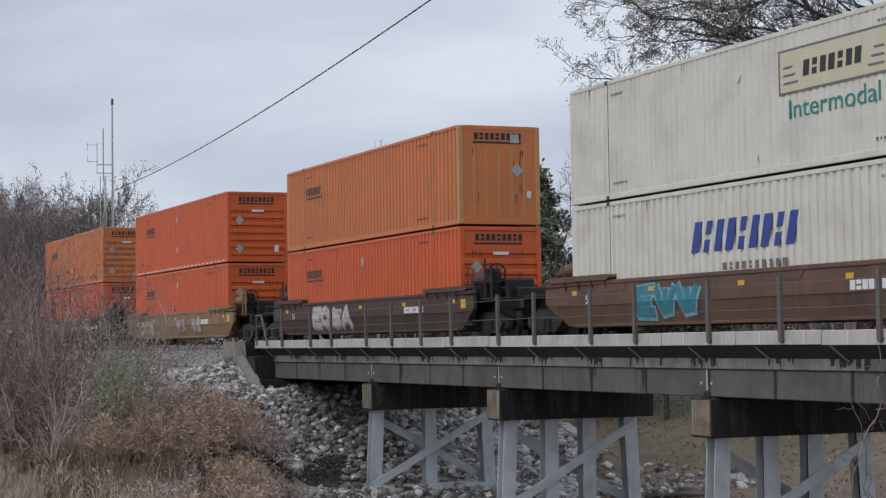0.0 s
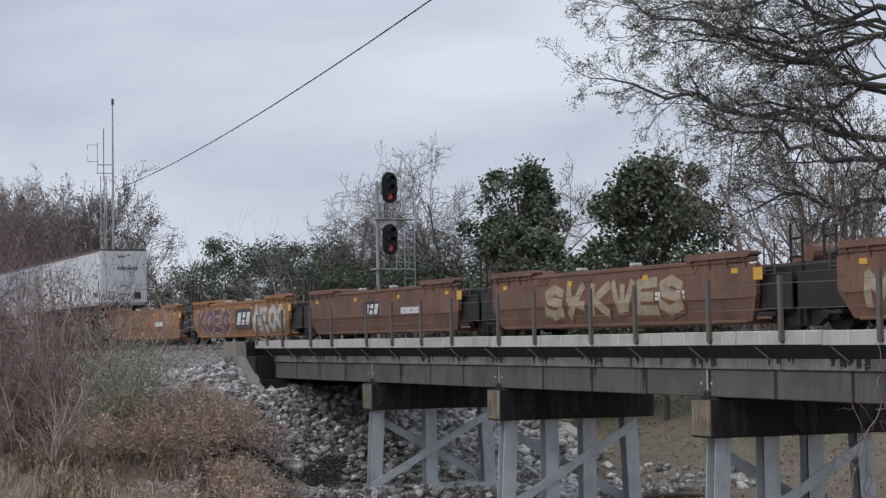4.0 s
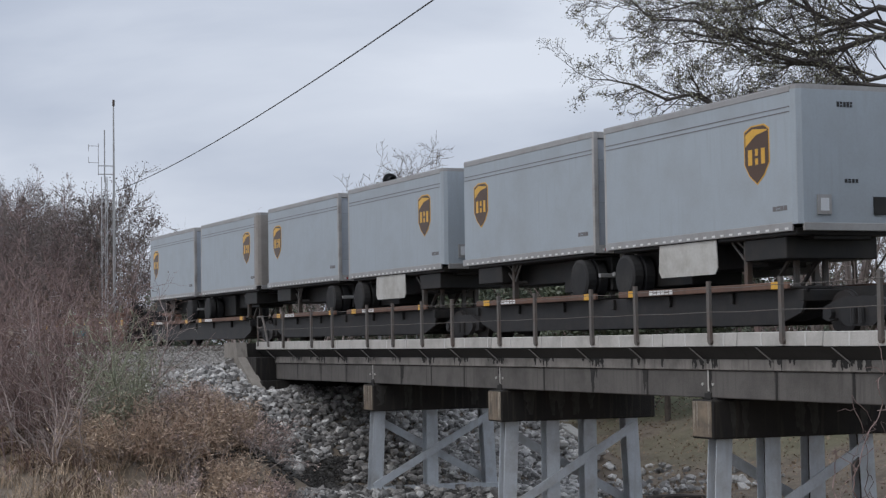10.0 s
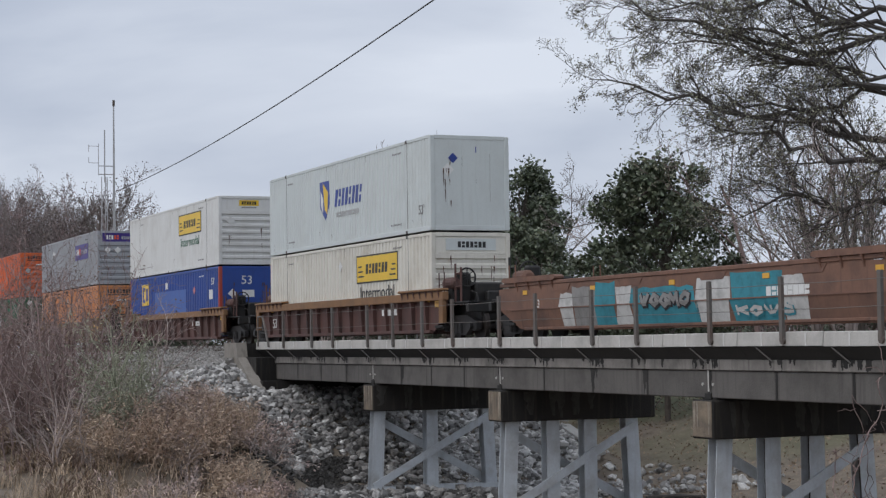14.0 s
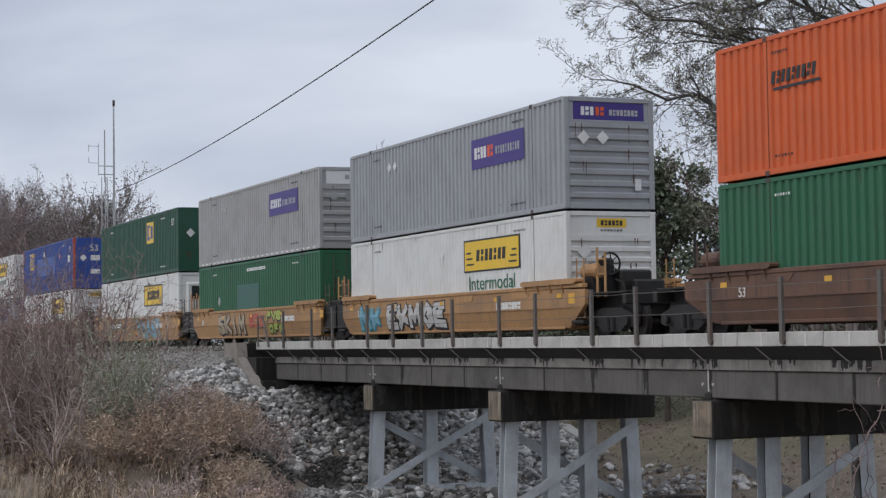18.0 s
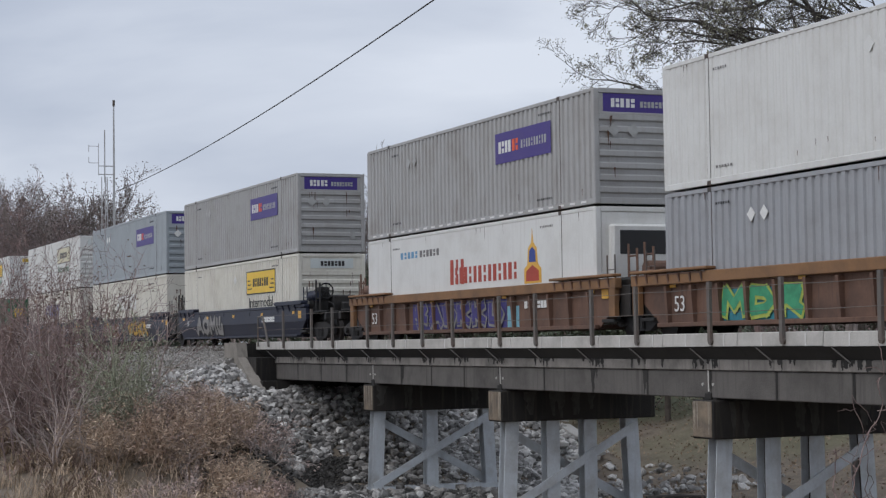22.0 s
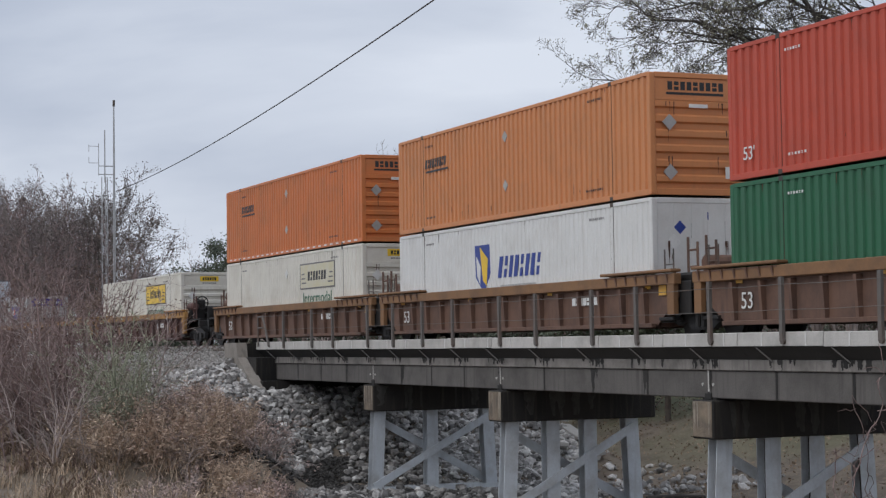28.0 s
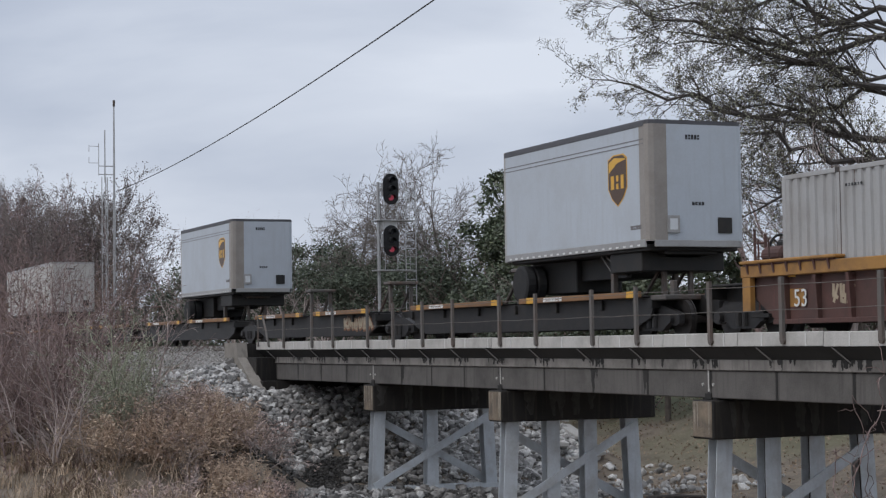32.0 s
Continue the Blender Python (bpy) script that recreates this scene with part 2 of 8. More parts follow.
# ---- track ----
def build_track():
    def bed(x0, x1):
        pts = [(-4.6, -0.95), (-2.6, -0.35), (-1.9, -0.24), (1.9, -0.24), (2.6, -0.35), (4.6, -0.95), (4.6, -1.6), (-4.6, -1.6)]
        return prism([(TRACK_Y + a, b) for a, b in pts], "x", x0, x1)

    tagged(part("ballast", bed(-1200, ABUT - 0.35), M_ballast, None), "grey crushed-stone ballast under the rails", "ballast", kind="structure")
    tagged(part("ballast", bed(BRIDGE_END + 0.4, 300), M_ballast, None), "grey crushed-stone ballast under the rails", "ballast", kind="structure")
    prof = [(-0.07, -0.17), (0.07, -0.17), (0.07, -0.155), (0.012, -0.13), (0.012, -0.04), (0.036, -0.03), (0.036, 0), (-0.036, 0), (-0.036, -0.03), (-0.012, -0.04), (-0.012, -0.13), (-0.07, -0.155)]
    for s in (-0.7535, 0.7535):
        tagged(part("rail", prism([(TRACK_Y + s + a, b) for a, b in prof], "x", -1200, 300), M_rail, None), "rust-brown steel rail on timber ties", "rail", kind="structure")
    track = thing("track_ties", pose(0, TRACK_Y, 0), "dark timber railway ties bedded in ballast", "ties", kind="structure")
    me = shared("tie", lambda: boxes((-0.115, 0.115, -1.3, 1.3, -0.35, -0.17), bevel=0.012), M_tie)
    for i in range(120):
        part("tie", me, M_tie, track, matrix=pose(-125 + i * 0.5, random.uniform(-0.03, 0.03), 0))


build_track()


# ---- bridge ----
PIERS = [-54.5, -44.85, -34.15, -23.7, -13.3]


def drips(rng, bm, x, y, top, low, hw, n=6):
    """One ragged run-off stain on a face that looks towards -y."""
    prev = None
    for i in range(n + 1):
        t = i / n
        w = hw * rng.uniform(0.55, 1.1) * (1 - 0.6 * t)
        c = x + rng.gauss(0, hw * 0.15)
        row = [bm.verts.new((c - w, y, top + (low - top) * t)), bm.verts.new((c + w, y, top + (low - top) * t))]
        if prev:
            bm.faces.new((prev[0], row[0], row[1], prev[1]))
        prev = row


def streaks(br, x, y, w):
    """Dark run-off stains round a joint: short ones on the ledge, a few long ones down the panels."""
    rng = random.Random(int(x * 100))
    bm = bmesh.new()
    for k in range(rng.choice((6, 10, 16))):
        drips(rng, bm, x + rng.gauss(0, 0.34), y - 0.0535 - 0.0003 * k, -0.44, rng.uniform(-0.66, -0.5), rng.uniform(0.03, 0.11))
    for k in range(rng.choice((0, 1, 1, 3))):
        drips(rng, bm, x + rng.gauss(0, 0.12), y - 0.0025 - 0.0003 * k, -0.675, rng.uniform(-1.24, -0.85), rng.uniform(0.03, 0.12))
    part("stain", bm, M_stain, br)


def lime_streaks(br, x, n):
    """Pale lime and rust runs on the end and the long face of a cap."""
    rng = random.Random(n + 7)
    bm = bmesh.new()
    for k in range(6):
        drips(rng, bm, x + rng.choice((-0.3, -0.12, 0.06, 0.3, 0.34)) + rng.gauss(0, 0.03), -2.1835 - 0.0004 * k, -1.33, rng.uniform(-2.06, -1.8), rng.uniform(0.015, 0.05))
    part("lime_streaks", bm, M_lime, br, "pale lime run-off")
    bm = bmesh.new()
    for k in range(7):
        at, low, wide = rng.uniform(-2.0, 2.1), rng.uniform(-2.08, -1.8), rng.uniform(0.05, 0.2)
        long = bmesh.new()
        drips(rng, long, at, 0.0, -1.33, low, wide)
        for f in long.faces:
            bm.faces.new([bm.verts.new((x + 0.4325 + 0.0003 * k, v.co.x, v.co.z)) for v in f.verts])
        long.free()
    part("rain_smears", bm, M_smear, br, "faint grey run-off")


def build_bridge():
    br = thing("bridge", pose(0, TRACK_Y, 0), "weathered concrete railway trestle on grey-painted steel piles", "bridge", kind="structure")
    yc = 19.87 - TRACK_Y      # outer face of the curb
    yb = 20.2 - TRACK_Y     # outer face of the beams
    supports = [ABUT + 1.42] + PIERS + [BRIDGE_END]
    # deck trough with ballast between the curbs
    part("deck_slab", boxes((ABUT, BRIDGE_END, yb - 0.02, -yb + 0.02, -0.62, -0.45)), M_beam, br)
    part("deck_ballast", boxes((ABUT, BRIDGE_END, yc + 0.33, -yc - 0.33, -0.449, -0.24)), M_ballast, br, "grey crushed stone filling the deck")
    for side in (1, -1):
        x = ABUT
        k = 0
        while x < BRIDGE_END - 0.5:
            x1 = min(x + 3.05, BRIDGE_END)
            dz = random.uniform(-0.006, 0.006)
            pts = [(yc, -0.17 + dz), (yc + 0.015, 0.09 + dz), (yc + 0.04, 0.105 + dz), (yc + 0.32, 0.105 + dz), (yc + 0.34, -0.17 + dz)]
            bm = prism([(a * side, b) for a, b in pts], "x", x + 0.012, x1 - 0.012)
            part("curb", bm, M_conc, br, "pale concrete curb")
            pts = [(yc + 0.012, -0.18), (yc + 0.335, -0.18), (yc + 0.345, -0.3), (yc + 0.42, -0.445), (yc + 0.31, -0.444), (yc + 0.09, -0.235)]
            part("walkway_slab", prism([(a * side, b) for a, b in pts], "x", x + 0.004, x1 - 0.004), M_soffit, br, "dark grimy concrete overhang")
            x = x1
            k += 1
    bm = bmesh.new()
    k = ABUT + 1.5
    while k < BRIDGE_END - 1:
        box(bm, k - 0.02, k + 0.02, yc - 0.004, yc + 0.02, -0.165, 0.085)
        k += (1.62, 1.43, 1.55)[int(k) % 3]
    tagged(part("curb_joints", bm, M_mortar, br, "pale mortar lines in the curb"), kind="stuff")
    for a, b in zip(supports, supports[1:]):
        n = 4
        w = (b - a) / n
        for side in (1, -1):
            for i in range(n):
                x0, x1 = a + i * w, a + (i + 1) * w
                y0 = yb * side
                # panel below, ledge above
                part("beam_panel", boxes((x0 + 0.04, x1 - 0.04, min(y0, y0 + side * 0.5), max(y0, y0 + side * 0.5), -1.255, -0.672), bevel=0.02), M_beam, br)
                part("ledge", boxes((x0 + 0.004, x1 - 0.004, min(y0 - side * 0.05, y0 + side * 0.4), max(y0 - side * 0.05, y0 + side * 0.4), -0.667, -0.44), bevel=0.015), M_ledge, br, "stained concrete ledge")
                at = (x0 - 0.039, x0 + 0.039, min(y0 + side * 0.006, y0 + side * 0.3), max(y0 + side * 0.006, y0 + side * 0.3), -1.24, -0.674)
                part("joint", boxes(at), M_stain, br)
                if i == 0 and side > 0 and a > ABUT + 2:
                    part("joint_filler", boxes((x0 - 0.03, x0 + 0.03, y0 - 0.004, y0 + 0.006, -1.12, -0.60)), M_conc, br, "pale mortar in the span joint")
                    part("bearing_pad", boxes((x0 - 0.13, x0 + 0.13, y0 - 0.03, y0 + 0.3, -1.29, -1.15), bevel=0.01), M_stain, br)
                    for k in (-0.22, 0.2):
                        part("bolt_head", disc(bmesh.new(), (x0 + k, y0 - 0.008, -0.97), "y", 0.035, 0.03, 8), M_conc, br)
                if side > 0:
                    streaks(br, x0, y0, x1 - x0)
                bm = bmesh.new()
                tube(bm, [(x0, y0 - side * 0.05, -0.50), (x0 - 0.25, yc * side + side * 0.03, -0.19)], 0.016, 6)
                part("strut", bm, M_strut, br, "pale galvanised steel strut")
        for y in (-0.72, 0.72):
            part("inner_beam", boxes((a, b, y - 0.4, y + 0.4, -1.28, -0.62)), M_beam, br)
    # pile bents
    for n, x in enumerate(PIERS):
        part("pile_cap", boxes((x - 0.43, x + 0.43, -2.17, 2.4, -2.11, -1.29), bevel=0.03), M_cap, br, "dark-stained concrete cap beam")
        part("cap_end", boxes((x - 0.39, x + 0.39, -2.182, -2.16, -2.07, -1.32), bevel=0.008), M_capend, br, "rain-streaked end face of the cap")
        part("bearing_shim", boxes((x - 0.3, x + 0.3, -1.98, 2.2, -1.289, -1.257)), M_stain, br)
        lime_streaks(br, x, n)
        tops = [-1.85, -0.1, 1.8] if n == 0 else [-1.74, -0.56, 0.55, 1.8]
        feet = []
        for k, y in enumerate(tops):
            lean = (-0.05, 0, 0.05)[0 if k == 0 else 2 if k == len(tops) - 1 else 1]
            zb = -6.6
            y2 = y + lean * (-2.1 - zb)
            feet.append((y, y2))
            bm = bmesh.new()
            web = bmesh.new()
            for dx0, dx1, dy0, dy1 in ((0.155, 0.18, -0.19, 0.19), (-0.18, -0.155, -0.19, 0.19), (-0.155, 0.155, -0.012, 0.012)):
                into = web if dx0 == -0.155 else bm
                v = []
                for yy, z in ((y, -2.1), (y2, zb)):
                    v.append([into.verts.new((x + a, yy + b, z)) for a, b in ((dx0, dy0), (dx1, dy0), (dx1, dy1), (dx0, dy1))])
                for i in range(4):
                    into.faces.new((v[0][i], v[0][(i + 1) % 4], v[1][(i + 1) % 4], v[1][i]))
                into.faces.new(v[0][::-1])
                into.faces.new(v[1])
            bmesh.ops.recalc_face_normals(bm, faces=bm.faces)
            bmesh.ops.recalc_face_normals(web, faces=web.faces)
            pile = part("pile", bm, M_pile, br, "grey-painted steel H-pile")
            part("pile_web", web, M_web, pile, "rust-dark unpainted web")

        def yat(i, z):
            y0, y1 = feet[i]
            return y0 + (y1 - y0) * (-2.1 - z) / 4.5

        for sx, zi, zj in ((0.205, -4.45, -2.3), (-0.205, -2.3, -4.45)):
            ya, yb3 = yat(0, zi) - 0.1, yat(-1, zj) + 0.1
            d = Vector((0, yb3 - ya, zj - zi)).normalized()
            nrm = Vector((0, -d.z, d.y)) * 0.115
            bm = bmesh.new()
            lo = []
            for xx in (x + sx - 0.02, x + sx + 0.02):
                lo.append([bm.verts.new((xx, ya + s * nrm.y, zi + s * nrm.z)) for s in (-1, 1)] + [bm.verts.new((xx, yb3 + s * nrm.y, zj + s * nrm.z)) for s in (1, -1)])
            bm.faces.new(lo[0])
            bm.faces.new(lo[1][::-1])
            for k in range(4):
                bm.faces.new((lo[0][k], lo[1][k], lo[1][(k + 1) % 4], lo[0][(k + 1) % 4]))
            bmesh.ops.recalc_face_normals(bm, faces=bm.faces)
            part("brace", bm, M_pile, br, "grey-painted diagonal channel brace")
        for sx in (0.205, -0.265):
            part("girt", boxes((x + sx, x + sx + 0.06, yat(0, -4.7) - 0.2, yat(-1, -4.7) + 0.25, -4.72, -4.48), bevel=0.008), M_pile, br)
    # hand rail: posts on the curb's outer face, two cables
    posts = [-62.55, -59.42, -57.28, -53.99, -51.79, -49.43, -47.19, -44.04, -41.86, -38.78, -36.61, -33.43, -30.72, -27.53, -25.36, -22.15, -19.98, -16.77, -14.59, -11.38, -9.21, -6.0]
    for x in posts:
        lean = random.uniform(-0.012, 0.012)
        bm = boxes((-0.055, 0.055, yc - 0.07, yc - 0.004, -0.07, 1.18))
        disc(bm, (0, yc - 0.03, -0.06), "y", 0.075, 0.05, 10)
        bmesh.ops.rotate(bm, verts=bm.verts, cent=(0, 0, 0), matrix=Matrix.Rotation(lean, 3, "Y"))
        part("rail_post", bm, M_post, br, "rusty steel handrail post", matrix=pose(x, 0, 0))
    bm = bmesh.new()
    tube(bm, [(-64.3, yc - 0.04, -0.06), (-64.7, yc - 0.04, 0.62), (-65.05, yc - 0.04, 1.04)], 0.045, 6)
    part("rail_post", bm, M_post, br, "bent steel end post")
    bm = bmesh.new()
    for z in (0.62, 1.02):
        tube(bm, [(-65.6, yc - 0.04, z), (-65.0, yc - 0.04, z)], 0.03, 6)
    tube(bm, [(-65.6, yc - 0.04, -0.06), (-65.6, yc - 0.04, 1.02)], 0.03, 6)
    part("rail_end_frame", bm, M_post, br)
    for z in (0.54, 1.03):
        bm = bmesh.new()
        run = [-65.0] + posts
        pts = []
        for a, b in zip(run, run[1:]):
            pts += [(a, yc - 0.075, z), ((a + b) / 2, yc - 0.075, z - 0.018)]
        tube(bm, pts + [(run[-1], yc - 0.075, z)], 0.0075, 5)
        part("rail_cable", bm, M_post, br)
    # abutment with wing walls
    bm = prism([(ABUT - 0.9, -3.2), (ABUT - 0.9, 0.06), (ABUT - 0.012, 0.06), (ABUT - 0.012, -0.45), (ABUT + 1.4, -0.46), (ABUT + 1.4, -1.3), (ABUT + 2.2, -1.3), (ABUT + 2.2, -3.2)], "y", -2.75, 2.75)
    # cap colour here paints the shadow on the seat below the deck end
    part("abutment_seat", bm, M_cap, br, "dark-stained concrete abutment seat")
    for s in (1, -1):
        y0, y1 = sorted((s * (yc - 0.75), s * (yc - 0.36)))
        bm = prism([(ABUT - 1.6, 0.09), (ABUT - 0.02, 0.09), (ABUT + 0.15, -0.45), (ABUT + 2.7, -1.75), (ABUT + 2.9, -3.1), (ABUT - 1.6, -3.1)], "y", y0, y1)
        part("wing_wall", bm, M_wing, br, "weathered concrete wing wall")
    bm = prism([(BRIDGE_END - 0.9, -3), (BRIDGE_END - 0.9, -1.25), (BRIDGE_END + 0.02, -1.25), (BRIDGE_END + 0.02, 0.06), (BRIDGE_END + 0.8, 0.06), (BRIDGE_END + 0.8, -3)], "y", -2.75, 2.75)
    part("abutment_seat", bm, M_beam, br, "concrete abutment seat")


build_bridge()
# ---- train ----
CL, CW, CH = 16.154, 2.591, 2.90
MOVING = []


def runs(ob, s):
    """Notes that a thing rolls with the train; s: its place along the track at 0 s."""
    MOVING.append((ob, s))
    return ob


def flat_y(pts, y, t=0.004):
    """A thin plate on the near face: pts (x, z), its face at y - t."""
    return prism(pts, "y", y - t, y + 0.002)


def rect(x0, x1, z0, z1):
    return [(x0, z0), (x1, z0), (x1, z1), (x0, z1)]


def side_plate(parent, name, x0, x1, z0, z1, y, m, t=0.004, label=""):
    return part(name, flat_y(rect(x0, x1, z0, z1), y, t), m, parent, label)


def end_plate(parent, name, y0, y1, z0, z1, x, m, t=0.004, label=""):
    return part(name, boxes((x - 0.002, x + t, y0, y1, z0, z1)), m, parent, label)


def blocks(x0, x1, z0, z1, n, slant=0.0, gap=0.16):
    """n upright bars in a row, some of them broken in two, as (x, z) outlines."""
    out, w = [], (x1 - x0) / n
    for i in range(n):
        g = gap * (0.8, 1.25, 0.95)[i % 3]
        a, b = x0 + i * w + w * g / 2, x0 + (i + 1) * w - w * g / 2
        tall = z1 - z0
        spans = [(z0, z1)] if i % 3 != 1 else [(z0, z0 + tall * 0.4), (z0 + tall * 0.56, z1)]
        for c, d in spans:
            p, q = slant * (c - z0), slant * (d - z0)
            out.append([(a + p, c), (b + p, c), (b + q, d), (a + q, d)])
    return out


def side_blocks(parent, name, x0, x1, z0, z1, n, y, m, slant=0.0, t=0.006, gap=0.16, label=""):
    bm = bmesh.new()
    for pts in blocks(x0, x1, z0, z1, n, slant, gap):
        lo = [bm.verts.new((p[0], y - t, p[1])) for p in pts]
        hi = [bm.verts.new((p[0], y + 0.001, p[1])) for p in pts]
        bm.faces.new(lo)
        for i in range(4):
            bm.faces.new((lo[i], hi[i], hi[(i + 1) % 4], lo[(i + 1) % 4]))
    bmesh.ops.recalc_face_normals(bm, faces=bm.faces)
    return part(name, bm, m, parent, label)


def end_blocks(parent, name, y0, y1, z0, z1, n, x, m, t=0.006, label=""):
    w = (y1 - y0) / n
    return part(name, boxes(*[(x - 0.001, x + t, y0 + i * w + w * 0.14, y0 + (i + 1) * w - w * 0.14, a, b) for i in range(n) for a, b in (((z0, z1),) if i % 3 != 1 else ((z0, z0 + (z1 - z0) * 0.4), (z0 + (z1 - z0) * 0.56, z1)))]), m, parent, label)


TEXTS = {}


def writing(parent, text, x, z, size, y, m, face="side", width=None, name="lettering"):
    """Raised letters on the near side (reading along +x) or on the front end (reading along +y)."""
    key = (text, m.name)
    if key not in TEXTS:
        cu = bpy.data.curves.new("text", "FONT")
        cu.body, cu.size, cu.extrude, cu.align_x = text, 1.0, 0.004, "LEFT"
        ob = bpy.data.objects.new("text", cu)
        scene.collection.objects.link(ob)
        bpy.context.view_layer.update()
        me = bpy.data.meshes.new_from_object(ob.evaluated_get(bpy.context.evaluated_depsgraph_get()))
        bpy.data.objects.remove(ob)
        xs = [v.co.x for v in me.vertices]
        me.materials.clear()
        me.materials.append(m)
        TEXTS[key] = (me, min(xs), max(xs))
    me, a, b = TEXTS[key]
    sx = width / (b - a) if width else size
    turn = pose(0, 0, 0, 90, 0, 0) if face == "side" else pose(0, 0, 0, 90, 0, 90)
    at = Matrix.Translation((x, y, z)) if face == "side" else Matrix.Translation((y, x, z))
    return part(name, me, m, parent, matrix=at @ turn @ Matrix.Diagonal((sx, size, 1, 1)))


def diamond(parent, x, z, r, y, m, face="side"):
    if face == "side":
        return part("placard", flat_y([(x - r, z), (x, z - r), (x + r, z), (x, z + r)], y, 0.012), m, parent)
    return part("placard", prism([(x - r, z), (x, z - r), (x + r, z), (x, z + r)], "x", y, y + 0.012), m, parent)


# ---- containers ----
def paint(name, base, dirt=GRIME, amount=0.4, streak=0.35, rough=0.5):
    return mat(name, base, rough, dirt, amount, 0.9, 20, 0.06, streak=streak, vary=0.06)


P_orange = paint("orange_paint", (0.64, 0.115, 0.024), (0.36, 0.085, 0.03))
P_orange_faded = paint("faded_orange_paint", (0.60, 0.18, 0.05), (0.36, 0.15, 0.06), 0.6, 0.5)
P_orange_pale = paint("pale_orange_paint", (0.60, 0.235, 0.085), (0.40, 0.19, 0.085), 0.5, 0.45)
P_white = paint("white_paint", (0.70, 0.70, 0.68), (0.40, 0.37, 0.33), 0.35, 0.3)
P_cool = paint("cool_white_paint", (0.60, 0.64, 0.63), (0.42, 0.42, 0.40), 0.3, 0.25)
P_cream = paint("cream_paint", (0.70, 0.675, 0.60), (0.38, 0.33, 0.26), 0.4, 0.4)
P_grey = paint("grey_paint", (0.34, 0.35, 0.37), (0.20, 0.19, 0.18), 0.4, 0.35)
P_greylight = paint("light_grey_paint", (0.39, 0.388, 0.385), (0.24, 0.215, 0.19), 0.5, 0.4)
P_greydark = paint("slate_grey_paint", (0.33, 0.365, 0.39), (0.20, 0.20, 0.20), 0.3, 0.25)
P_green = paint("green_paint", (0.022, 0.125, 0.058), (0.04, 0.08, 0.05), 0.4, 0.3)
P_greendark = paint("dark_green_paint", (0.012, 0.075, 0.042), (0.03, 0.05, 0.035), 0.4, 0.3)
P_blue = paint("blue_paint", (0.02, 0.065, 0.30), (0.03, 0.05, 0.15), 0.4, 0.3)
P_red = paint("red_paint", (0.50, 0.075, 0.04), (0.30, 0.06, 0.035), 0.4, 0.35)
P_redpost = paint("red_post_paint", (0.42, 0.055, 0.035), GRIME, 0.4, 0.4)
D_purple = mat("purple_panel", (0.042, 0.02, 0.20), 0.45, (0.08, 0.05, 0.2), 0.3)
D_brightorange = mat("bright_orange", (0.75, 0.10, 0.02), 0.45)
D_yellow = mat("yellow_panel", (0.80, 0.52, 0.03), 0.45, (0.55, 0.36, 0.05), 0.3)
D_blue = mat("navy_lettering", (0.02, 0.05, 0.28), 0.45)
D_green = mat("green_lettering", (0.015, 0.13, 0.06), 0.45)
D_teal = mat("teal_lettering", (0.02, 0.25, 0.21), 0.45)
D_redink = mat("red_lettering", (0.40, 0.045, 0.02), 0.45)
D_silver = mat("silver_placard", (0.42, 0.42, 0.41), 0.4, GRIME, 0.4, metal=0.3)
D_brown = mat("brown_shield", (0.075, 0.035, 0.015), 0.4)
D_gold = mat("gold_shield", (0.72, 0.40, 0.04), 0.4)
D_grey = mat("faint_lettering", (0.16, 0.15, 0.15), 0.5)


def corrugated(x0, x1, z0, z1, y, depth, pitch, flat=0.5):
    """A sheet with upright corrugations; its outer crests lie at y, towards -y."""
    prof, x, ramp_w = [], x0, pitch * (1 - flat) / 2
    n = max(1, round((x1 - x0) / pitch))
    p = (x1 - x0) / n
    for i in range(n):
        a = x0 + i * p
        prof += [(a, 0), (a + p * flat, 0), (a + p * (flat + 0.10), depth), (a + p * 0.90, depth)]
    prof.append((x1, 0))
    bm = bmesh.new()
    cols = [(bm.verts.new((px, y + d, z0)), bm.verts.new((px, y + d, z1))) for px, d in prof]
    for (a, b), (c, d) in zip(cols, cols[1:]):
        bm.faces.new((a, c, d, b))
    back = [(bm.verts.new((px, y + depth + 0.02, z0)), bm.verts.new((px, y + depth + 0.02, z1))) for px in (x0, x1)]
    bm.faces.new((back[1][0], back[0][0], back[0][1], back[1][1]))
    return bm


def ribbed_end(x, half, z0, z1, ribs):
    """An end wall at x: one pressed sheet with level ribs standing proud."""
    p = (z1 - z0) / ribs
    pts = [(x - 0.11, z0)]
    for i in range(ribs):
        a = z0 + i * p
        pts += [(x - 0.062, a), (x - 0.062, a + p * 0.34), (x - 0.002, a + p * 0.46), (x - 0.002, a + p * 0.82), (x - 0.062, a + p * 0.96)]
    pts += [(x - 0.062, z1), (x - 0.11, z1)]
    return prism(pts, "y", -half, half)


def rear_doors(c, body, x, sgn, half, z0, z1):
    for s in (-1, 1):
        y0, y1 = sorted((s * 0.006, s * half))
        xa, xb = sorted((x - sgn * 0.06, x - sgn * 0.012))
        d = part("door", shared(("door", s, sgn), lambda: boxes((xa, xb, y0, y1, z0, z1), bevel=0.008), body), body, c)
        for k in (0.32, 0.72) if sgn > 0 else ():
            yy = y0 + (y1 - y0) * k
            part("lock_rod", shared(("lock_rod", s, sgn, k), lambda: tube(bmesh.new(), [(x - sgn * 0.002, yy, z0 + 0.03), (x - sgn * 0.002, yy, z1 - 0.03)], 0.018, 6), M_steel), M_steel, d)


